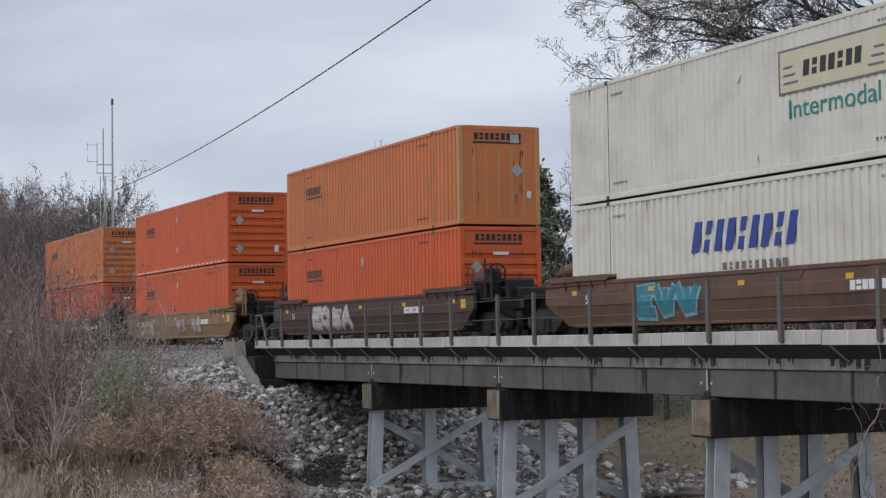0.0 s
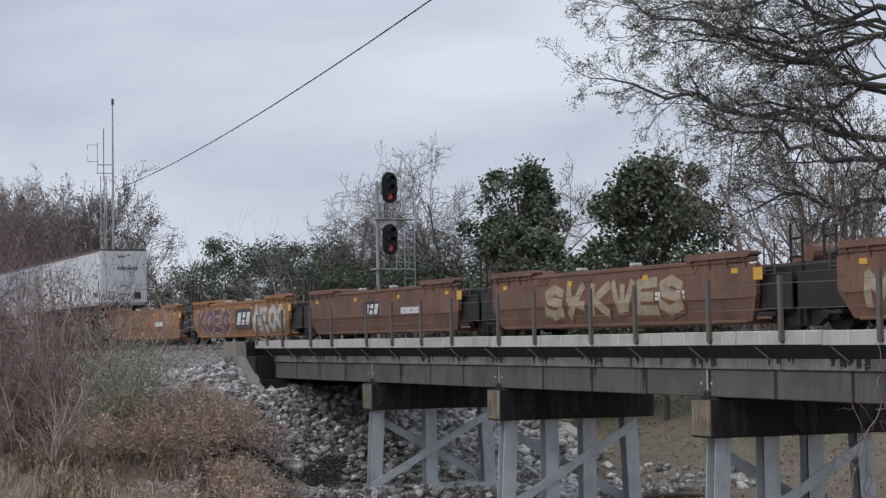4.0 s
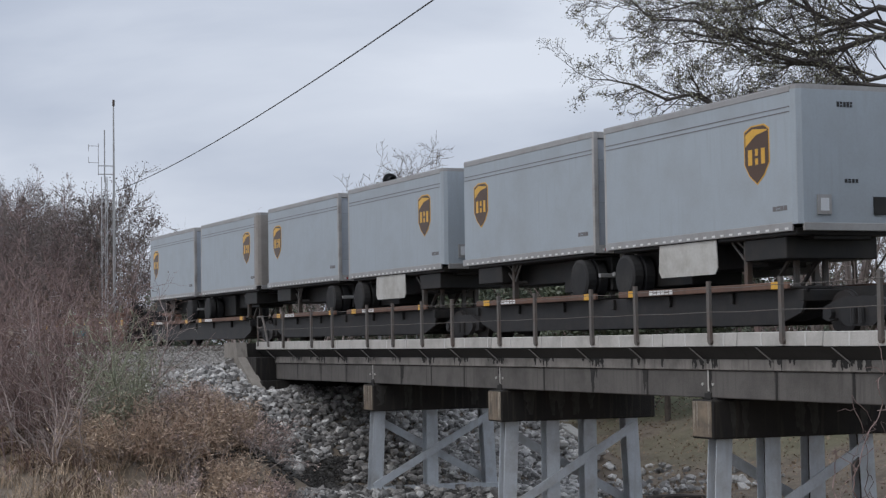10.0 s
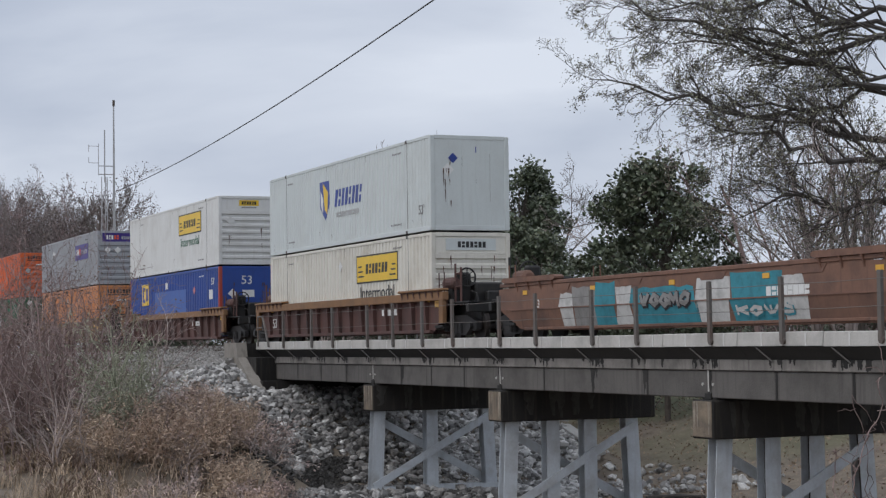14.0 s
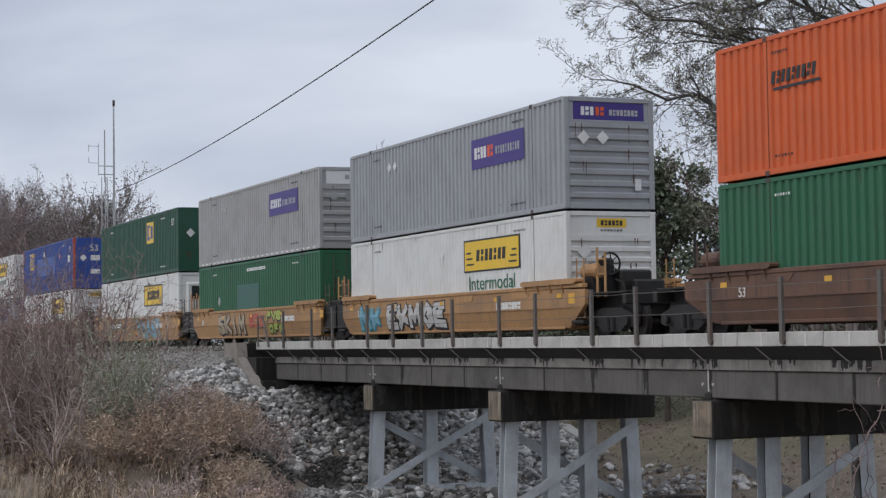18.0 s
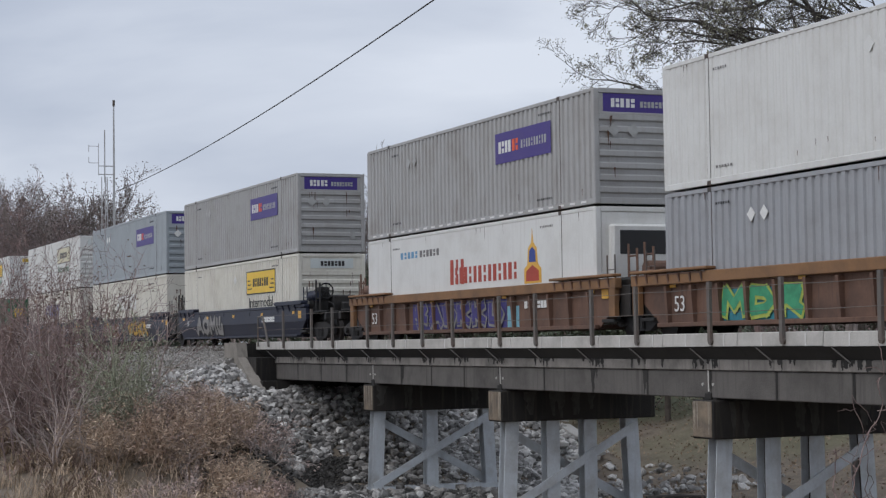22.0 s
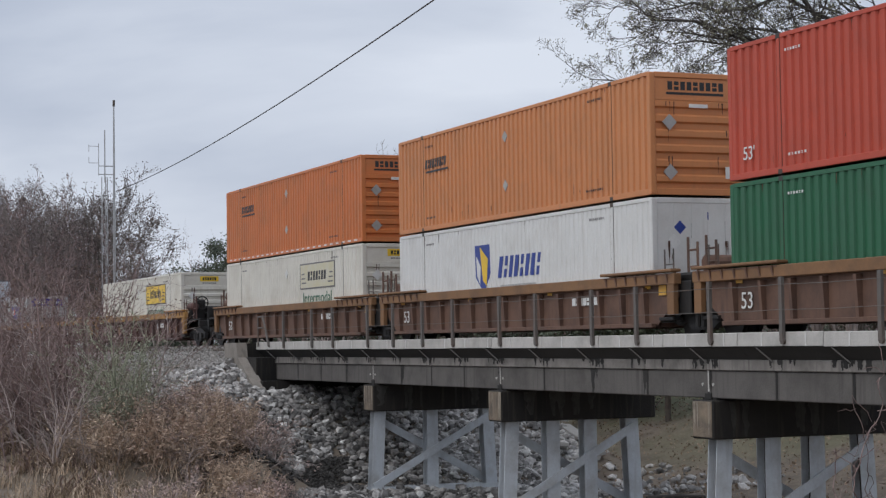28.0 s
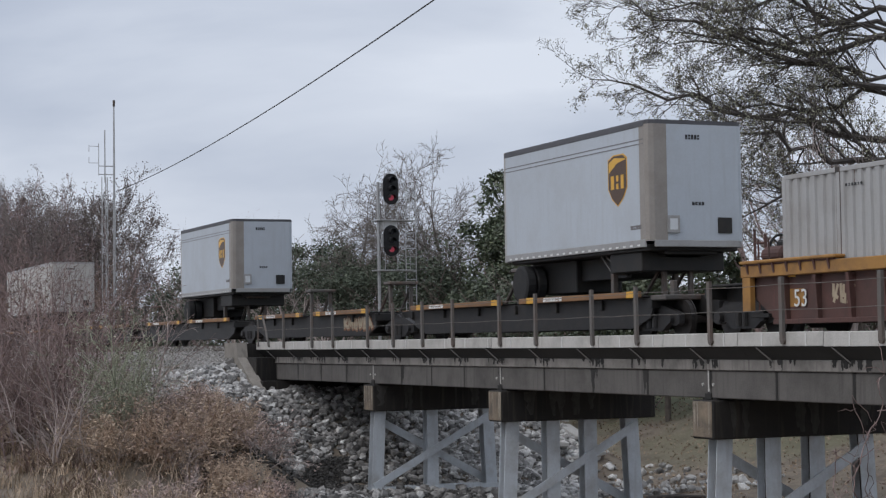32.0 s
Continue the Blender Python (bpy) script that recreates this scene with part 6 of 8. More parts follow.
for i, (a, b) in enumerate(zip(W5, W5[1:])):
    mid = (a + b) / 2 - (0.8 if i == 0 else 0) + (0.8 if i == 4 else 0)
    e = well_car(a, b, mid, (W_rust, W_rust, W_rust, W_orange, W_orange)[i], L_WELL % (("rusty brown", "rusty brown", "rust-orange", "orange", "orange")[i], "standing empty"), "smooth", "coup" if i == 0 else "joint", "coup" if i == 4 else "joint", 6.35, 1.62, seed=10 + i)
    for k in (-4.2, -1.4, 1.4, 4.2):
        part("stacking_pad", boxes((k - 0.16, k + 0.16, -1.48, -1.28, 1.672, 1.76), bevel=0.025), P_skirt, e, "pale stacking pad")
    if i == 0:
        graffiti(e, -5.8, 1.8, 0.45, 1.3, -1.44, "tan", "rust", 7, 30)
    if i == 1:
        graffiti(e, -3.4, 3.8, 0.45, 1.45, -1.44, "tan", "rust", 6, 31)
    if i == 2:
        mark_panel(e, -0.5, 1.05, -1.44, M_ink, M_white)
    if i == 3:
        graffiti(e, -5.9, -1.0, 0.42, 1.5, -1.44, "purple", "lilac", 4, 32)
        mark_panel(e, 0.8, 1.0, -1.44, M_ink, M_white, 2.2, 0.75)
        graffiti(e, 2.1, 6.2, 0.42, 1.5, -1.44, "white", "tan", 4, 33)
# spine cars with trailers
SP = [-200.6, -217.8, -235.2, -252.8, -271.2]
for i, (a, b) in enumerate(zip(SP, SP[1:])):
    spine_car(a, b, "black spine car platform with yellow reflectors", "coup" if i == 0 else "joint", "coup" if i == 3 else "joint", M_black, hitch_x=(a - 2.2,), seed=40 + i)
SQ = [-271.4, -289.4, -308.9, -328.0, -347.6]
for i, (a, b) in enumerate(zip(SQ, SQ[1:])):
    spine_car(a, b, "black spine car platform with dark brown edges", "coup" if i == 0 else "joint", "coup" if i == 3 else "joint", W_ribbrown, hitch_x=(a - 3.2, a - 11.5), seed=50 + i)
w0 = trailer(-201.5, 16.15, P_trailer_white, "long white box trailer with a maroon roof rail", logo=False, tandem=True, stripe="red")
side_blocks(w0, "code_mark", 16.15 / 2 - 1.6, 16.15 / 2 - 0.4, 0.5, 0.72, 6, -1.296, M_ink)
end_blocks(w0, "code_mark", -0.35, 0.75, 1.9, 2.06, 10, 16.15 / 2 + 0.001, M_ink)
trailer(-218.1, 16.3, P_trailer, "long grey box trailer with brown shield emblem", tandem=True, skirt=(5.0, 10.6), stripe="dark", logo_u=1.7)
trailer(-236.0, 16.0, P_trailer, "long grey box trailer with brown shield emblem", tandem=True, skirt=(4.7, 10.4), stripe="dark", logo_u=1.7)
trailer(-253.7, 8.3, P_trailer, "short grey box trailer with brown shield emblem", stripe="dark", dark_nose=True)
trailer(-279.2, 8.35, P_trailer, "short grey trailer, roll door facing forward", "doors", skirt=(3.6, 6.0), logo_u=6.85)
trailer(-291.1, 8.3, P_trailer, "short grey trailer with shield emblem and skirt", skirt=(3.2, 5.8))
trailer(-300.0, 8.25, P_trailer, "short grey trailer with shield emblem near its tail", "doors", logo_u=6.9)
trailer(-309.7, 8.25, P_trailer, "short grey trailer with shield emblem and skirt", skirt=(3.2, 5.8))
trailer(-319.0, 8.2, P_trailer, "short grey trailer with shield emblem near its tail", "doors", logo_u=6.9)
trailer(-328.5, 8.25, P_trailer, "short grey trailer with tan nose band", dark_nose=True)
trailer(-337.9, 8.15, P_trailer, "short grey trailer with shield emblem near its tail", "doors", logo_u=6.9)
# three rusty empties
E3 = [-349.6, -370.4, -390.0, -410.9]
for i, (a, b) in enumerate(zip(E3, E3[1:])):
    mid = (a + b) / 2 + (-0.35, 0, 0.6)[i]
    e = well_car(a, b, mid, W_rust, "rusty orange-brown well car, empty and covered in graffiti", "smooth", "coup" if i == 0 else "joint", "coup" if i == 2 else "joint", 8.45 if i == 0 else 8.2, 1.5, seed=60 + i)
    if i == 0:
        graffiti(e, -3.5, 0.5, 0.5, 1.2, -1.44, "teal", "grey", 5, 61)
    if i == 1:
        graffiti(e, 2.6, 6.9, 0.42, 1.44, -1.44, "purple", "lilac", 5, 62)
        mark_panel(e, 0.9, 1.0, -1.44, M_ink, M_white, 1.6, 0.55)
        graffiti(e, -5.2, -2.6, 0.42, 1.4, -1.44, "tan", "white", 4, 63)
    if i == 2:
        for k, (x0, x1, col) in enumerate(((-5.6, -5.0, "white"), (-4.9, -3.7, "grey"), (-3.65, -2.7, "teal"), (-2.65, -1.9, "white"), (-1.85, 1.1, "teal"), (1.15, 2.5, "white"), (2.55, 4.6, "teal"), (4.65, 5.4, "white"))):
            sprayed_patch(e, x0, x1, 0.36, (1.2, 1.34, 1.4, 1.3)[k % 4], col, 64 + k)
        graffiti(e, -1.4, 0.9, 0.7, 1.1, -1.4445, "grey", "black", 5, 65)
        graffiti(e, 2.7, 5.0, 0.45, 0.72, -1.4445, "white", "teal", 4, 66)


def single(front, rear, cf, m, label, style, seed, ztop=1.36, chord=None):
    return well_car(front, rear, cf - CL / 2, m, label, style, "coup", "coup", 8.2, ztop, chord, seed)


single(-411.0, -434.2, -414.4, W_maroon, "maroon ribbed well car with loaded containers", "ribbed", 71, 1.48, W_brownchord)
stack(-414.4, swoosh_cool, yellow_cream)
single(-434.2, -457.7, -437.75, W_maroon, "maroon ribbed well car with loaded containers", "ribbed", 72, 1.48, W_brownchord)
stack(-437.75, yellow_cream_b, square_blue)
c = single(-457.7, -481.6, -461.6, W_olive, "tan-brown smooth well car with black graffiti", "smooth", 73)
graffiti(c, -3.9, -1.2, 0.36, 1.3, -1.44, "black", "grey", 4, 74)
graffiti(c, -1.0, 5.0, 0.5, 1.25, -1.44, "tan", "rust", 5, 75)
stack(-461.6, purple_grey, orange_pale)
c = single(-481.6, -505.3, -485.5, W_brown, "red-brown smooth well car with orange logo and graffiti", "smooth", 76)
graffiti(c, -0.6, 0.8, 0.36, 1.3, -1.44, "white", "grey", 2, 77)
graffiti(c, 3.0, 7.4, 0.4, 1.25, -1.44, "rust", "grey", 5, 78)
side_plate(c, "logo_panel", 0.9, 3.0, 0.6, 1.15, -1.44, gmat("orange"))
side_blocks(c, "logo_mark", 1.1, 2.8, 0.68, 1.08, 3, -1.446, W_maroon)
stack(-485.5, orange, house_green)


def triple(bounds, fronts, m, style, label, seed, ztop, chord, loads):
    cars = []
    for i, (a, b) in enumerate(zip(bounds, bounds[1:])):
        cars.append(well_car(a, b, fronts[i] - CL / 2, m, label, style, "coup" if i == 0 else "joint", "coup" if i == 2 else "joint", 8.2, ztop, chord, seed + i))
        if loads[i]:
            stack(fronts[i], *loads[i])
    return cars


c = triple([-505.3, -526.8, -546.4, -567.9], [-509.1, -528.5, -548.2], W_tan, "smooth", "tan-orange smooth well car with graffiti on its side", 80, 1.36, None,
           [(purple_grey, yellow_white), (purple_bleached, plain_green), (square_green, yellow_plain)])
graffiti(c[0], -6.9, -5.0, 0.36, 1.25, -1.44, "sky", "teal", 2, 81)
graffiti(c[0], -4.5, 0.4, 0.36, 1.25, -1.44, "white", "black", 5, 82)
graffiti(c[1], -4.6, -0.8, 0.36, 1.3, -1.44, "tan", "black", 4, 83, "SKIM")
side_blocks(c[1], "logo_mark", -0.2, 1.9, 0.7, 1.2, 3, -1.44, D_redink)
graffiti(c[1], 2.1, 4.0, 0.86, 1.32, -1.44, "lime", "black", 3, 84, "PVS")
graffiti(c[1], 2.3, 4.2, 0.38, 0.84, -1.44, "lime", "black", 3, 86, "OFK")
graffiti(c[2], 0.6, 5.3, 0.34, 1.4, -1.44, "sky", "pink", 6, 85, "YEAST")
side_plate(c[2], "number_panel", -5.2, -2.6, 0.88, 1.2, -1.44, M_ink)
side_blocks(c[2], "number_mark", -5.0, -2.8, 0.94, 1.14, 10, -1.445, M_white)
c = triple([-567.9, -589.7, -609.4, -631.0], [-571.85, -591.6, -611.2], W_ribbrown, "ribbed", "brown ribbed well car with bright graffiti", 90, 1.44, W_brownchord,
           [(square_blue, yellow_white), (yellow_white, purple_grey), (purple_light, crest_reefer)])
for x0, x1, z1, col in ((-2.9, -1.4, 1.1, "teal"), (-1.35, 0.2, 1.18, "lime"), (0.25, 1.9, 1.15, "teal"), (1.95, 2.3, 0.9, "pink")):
    side_plate(c[0], "sprayed_patch", x0, x1, 0.38, z1, -1.326, gmat(col), 0.004, "patch of spray paint")
graffiti(c[0], -2.7, 1.9, 0.38, 1.2, -1.36, "green", "lime", 3, 91, "MDR")
side_plate(c[1], "sprayed_patch", -5.8, -2.3, 0.38, 1.05, -1.326, gmat("teal"), 0.004, "patch of spray paint")
graffiti(c[1], -5.6, -2.4, 0.4, 1.15, -1.36, "green", "lime", 3, 92, "MDR")
side_plate(c[2], "sprayed_patch", -4.1, 2.8, 0.38, 1.16, -1.326, gmat("violet"), 0.004, "patch of violet spray paint")
graffiti(c[2], -3.8, 2.6, 0.4, 1.18, -1.36, "violet", "grey", 6, 93)
side_plate(c[2], "sprayed_patch", 2.85, 3.6, 0.38, 0.95, -1.326, gmat("sky"), 0.004, "patch of spray paint")
c = triple([-631.0, -652.4, -672.0, -693.6], [-634.7, -654.15, -673.78], W_navy, "smooth", "dark navy smooth well car with graffiti", 100, 1.38, None,
           [(purple_light, yellow_cream), (purple_dark, word_faded), (yellow_bleached, word_white)])
graffiti(c[0], -5.6, -1.4, 0.36, 1.3, -1.44, "grey", "black", 4, 101)
graffiti(c[1], -4.8, -1.2, 0.4, 1.2, -1.44, "rust", "lilac", 4, 102)
graffiti(c[1], 0.9, 4.9, 0.4, 1.3, -1.44, "gold", "black", 4, 103)
single(-693.6, -717.1, -697.3, W_ribbrown, "brown ribbed well car with loaded containers", "ribbed", 110, 1.48, W_brownchord)
stack(-697.3, yellow_cream_b, square_green_b)
c = single(-717.1, -740.6, -720.8, W_brown, "red-brown smooth well car with white logo bars", "smooth", 111)
mark_panel(c, 2.5, 0.95, -1.44, W_brown, M_white, 1.6, 0.6)
stack(-720.8, orange_faded, house_green)
c = triple([-740.6, -762.2, -781.8, -803.4], [-744.4, -764.0, -783.55], W_ribbrown, "ribbed", "faded brown ribbed well car", 120, 1.44, W_brownchord,
           [(house_red, house_green), (orange_pale, swoosh_white), (orange_faded, sign_cream)])
graffiti(c[0], -1.4, 0.8, 0.4, 1.2, -1.36, "sky", "teal", 3, 121)
c = triple([-803.4, -825.1, -844.6, -866.1], [-807.2, -826.9, -846.15], W_maroon, "ribbed", "maroon ribbed well car with mustard-yellow top chord", 130, 1.5, W_mustard,
           [(None, yellow_corr), None, (None, purple_light)])
for k, car in enumerate(c):
    graffiti(car, -6.3, -5.6, 0.62, 1.05, -1.33, "tan", "maroon", 3, 131 + k)
    graffiti(car, -2.9, -2.3, 0.6, 1.0, -1.33, "rust", "grey", 3, 141 + k)
    graffiti(car, 3.8, 4.5, 0.6, 1.05, -1.33, "grey", "maroon", 3, 151 + k)
    for x, w in ((-7.55, 0.5), (-4.2, 0.3), (0.75, 0.3), (6.4, 0.5), (7.5, 0.45)):
        side_plate(car, "sprayed_patch", x - w / 2, x + w / 2, 0.62, 0.98, -1.326, W_mustard, 0.004, "faded mustard patch")
mark_panel(c[1], 1.5, 0.9, -1.37, W_maroon, M_white, 2.4, 0.6)
# tail spine cars
SR = [-866.3, -884.6, -901.0, -919.0, -938.0]
for i, (a, b) in enumerate(zip(SR, SR[1:])):
    sp = spine_car(a, b, "black spine car platform with faded mustard edges", "coup" if i == 0 else "joint", "coup" if i == 3 else "joint", W_brownchord, hitch_x=(a - 2.6, a - 10.8), seed=140 + i)
    if i == 1:
        graffiti(sp, 3.4, 6.2, 0.42, 0.92, -1.224, "tan", "rust", 6, 160)
trailer(-867.9, 8.05, P_trailer_pale, "short pale grey trailer with tan nose band", dark_nose=True, stripe="dark", logo_u=1.5)
trailer(-902.7, 8.15, P_trailer_pale, "short pale grey trailer with tan nose band", dark_nose=True, stripe="dark", logo_u=1.5)
spine_car(-938.2, -962.0, "black spine car platform with mustard edges", "coup", "coup", W_mustard, hitch_x=(-942,), seed=150)
trailer(-941.5, 16.15, P_dingy, "long dingy beige box trailer", logo=False, tandem=True)


def motions():
    """The train rolls by at a steady speed."""
    for ob, s in MOVING:
        z = ob.matrix_basis.translation.z
        walk(ob, [(0, pose(s, TRACK_Y, z)), (END, pose(s + SPEED * END, TRACK_Y, z))])
# ---- stones ----
def stone_mesh(seed, m):
    rng = random.Random(seed)
    bm = bmesh.new()
    bmesh.ops.create_icosphere(bm, subdivisions=1, radius=1.0)
    cuts = [Vector((rng.gauss(0, 1), rng.gauss(0, 1), rng.gauss(0, 1))).normalized() for _ in range(8)]
    for v in bm.verts:
        for n in cuts:
            d = v.co.dot(n) - 0.55
            if d > 0:
                v.co -= n * d
        v.co *= rng.uniform(0.92, 1.08)
        v.co.x *= 1.25
        v.co.z *= 0.8
    me = bpy.data.meshes.new("stone")
    bm.to_mesh(me)
    bm.free()
    me.materials.append(m)
    return me


M_stone = spread(mat("riprap_stone", (0.47, 0.46, 0.445), 0.9, (0.085, 0.078, 0.072), 0.95, 2.2, 14, 0.5, vary=0.3), 0.6)
M_darkstone = spread(mat("dark_riprap_stone", (0.24, 0.23, 0.22), 0.92, (0.05, 0.045, 0.04), 0.95, 2.6, 14, 0.5, vary=0.3), 0.6)
STONES = [stone_mesh(900 + i, M_stone) for i in range(9)]


def place_stone(x, y, r, rng):
    z = ground_z(x, y) + r * rng.uniform(0.0, 0.7)
    return Matrix.LocRotScale((x, y, z), Euler((rng.uniform(-0.5, 0.5), rng.uniform(-0.5, 0.5), rng.uniform(0, 6.28))), (r * rng.uniform(0.85, 1.2), r, r * rng.uniform(0.8, 1.2)))


def build_low_gravel(rip, spots):
    """Dark wet gravel at the foot of the bank."""
    rng = random.Random(78)
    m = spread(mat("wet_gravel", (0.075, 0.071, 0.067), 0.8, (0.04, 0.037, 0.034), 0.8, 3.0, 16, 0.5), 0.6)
    vs, fs = [], []
    for i, (x, y, r) in enumerate(spots * 3):
        mm, me, n = place_stone(x + rng.gauss(0, 0.2), y + rng.gauss(0, 0.2), r, rng), STONES[i % 9], len(vs)
        vs += [mm @ v.co for v in me.vertices]
        fs += [[n + k for k in p.vertices] for p in me.polygons]
    for i in range(9000):
        t = rng.uniform(0, 1) ** 0.8
        x = -58.6 + 4.2 * t
        y = 20.3 - 0.9 * (x + 58.4) + rng.gauss(0, 0.4 + 0.5 * t)
        r, n = rng.uniform(0.025, 0.06), len(vs)
        z = ground_z(x, y) + 0.06 + r * 0.4
        pts = [Vector((rng.uniform(-1, 1), rng.uniform(-1, 1), rng.uniform(-0.8, 0.8))).normalized() * r for _ in range(4)]
        vs += [Vector((x, y, z)) + p for p in pts]
        fs += [(n, n + 1, n + 2), (n, n + 2, n + 3), (n, n + 3, n + 1), (n + 1, n + 3, n + 2)]
    me = bpy.data.meshes.new("wet_gravel")
    me.from_pydata(vs, [], fs)
    me.materials.append(m)
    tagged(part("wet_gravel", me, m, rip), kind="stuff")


def build_riprap():
    rng = random.Random(77)
    rip = thing("riprap", pose(0, 0, 0), "pale angular riprap stones covering the bank under the bridge", "stones", kind="structure")
    spots = []
    while len(spots) < 11500:
        x, y = rng.uniform(-74, -49.5), rng.uniform(14.6, 32)
        if x < -63 and y > 25:
            continue
        z = ground_z(x, y)
        half = abs(y - TRACK_Y)
        if x < ABUT - 0.2 and half < 4.7:
            continue
        gully = abs((y - 20.3) + 0.9 * (x + 58.4)) < 0.55 + 0.3 * (x + 58.4) and x > -58.6
        if -62.5 < x < -59.6 and y < 17.2 and rng.random() < 0.4:
            continue
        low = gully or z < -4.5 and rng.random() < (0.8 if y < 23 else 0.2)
        if y < 16.4 and (rng.random() < (0.25 if x < -59 else 0.6) or (x > -59 and noise.noise((x * 0.5, y * 0.5, 4.0)) < 0.12)):
            continue
        if x < -67 and y < TRACK_Y and rng.random() < 0.35 + 0.06 * (-67 - x):
            continue
        if x < ABUT + 2.3 and half < 2.9:
            continue
        if y > -0.5 * x + 1.0 * noise.noise((x * 0.4, y * 0.4, 2.0)) and rng.random() < 0.9:
            continue
        spots.append((x, y, rng.uniform(0.045, 0.09) if low else rng.choice((0.08, 0.1, 0.13, 0.15, 0.19)) * rng.uniform(0.85, 1.25)))
    spots.sort(key=lambda p: -(p[2] * (2.0 if p[1] < 21 and p[0] > -68 else 1.0)))
    dark_set = [stone_mesh(900 + i, M_darkstone) for i in range(9)]
    for i, (x, y, r) in enumerate(spots[:300]):
        # more of the darker stones past the abutment, towards the near side
        is_dark = rng.random() < 0.75 * smooth(-64.5, -61.5, x) * smooth(24.5, 22.5, y)
        part("stone", (dark_set if is_dark else STONES)[i % 9], M_stone, rip, matrix=place_stone(x, y, r, rng))
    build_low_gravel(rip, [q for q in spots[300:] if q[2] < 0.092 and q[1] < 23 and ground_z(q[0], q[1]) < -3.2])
    spots = spots[:300] + [q for q in spots[300:] if not (q[2] < 0.092 and q[1] < 23 and ground_z(q[0], q[1]) < -3.2)]
    piles = {False: ([], []), True: ([], [])}
    for i, (x, y, r) in enumerate(spots[300:]):
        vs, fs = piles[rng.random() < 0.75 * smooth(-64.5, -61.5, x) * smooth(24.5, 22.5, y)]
        m, me, n = place_stone(x, y, r, rng), STONES[i % 9], len(vs)
        vs += [m @ v.co for v in me.vertices]
        fs += [[n + k for k in p.vertices] for p in me.polygons]
    for is_dark, (vs, fs) in piles.items():
        me = bpy.data.meshes.new("stones")
        me.from_pydata(vs, [], fs)
        me.materials.append(M_darkstone if is_dark else M_stone)
        tagged(part("stones", me, M_stone, rip, "mud-darkened stones" if is_dark else ""), kind="stuff")


build_riprap()


def build_gravel():
    """Loose ballast on the shoulder before the bridge."""
    rng = random.Random(5)
    m = spread(mat("gravel_stone", (0.36, 0.345, 0.325), 0.95, (0.15, 0.14, 0.125), 0.8, 5.0, 20, 0.5, vary=0.3), 0.4)
    vs, fs = [], []
    for i in range(5200):
        x, y = rng.uniform(-84, ABUT - 0.1), rng.uniform(17.2, 20.6)
        z = max(-0.95 + (y - 17.6) * 0.30 if y > 17.6 else -9, ground_z(x, y))
        r = rng.uniform(0.03, 0.065)
        n = len(vs)
        pts = [Vector((rng.uniform(-1, 1), rng.uniform(-1, 1), rng.uniform(-0.8, 0.8))).normalized() * r * rng.uniform(0.8, 1.2) for _ in range(4)]
        vs += [(x + p.x, y + p.y, z + p.z + r * 0.3) for p in pts]
        fs += [(n, n + 1, n + 2), (n, n + 2, n + 3), (n, n + 3, n + 1), (n + 1, n + 3, n + 2)]
    me = bpy.data.meshes.new("gravel")
    me.from_pydata(vs, [], fs)
    me.materials.append(m)
    tagged(new("gravel", me), "loose grey crushed stone on the bank shoulder", "gravel", kind="stuff")


build_gravel()


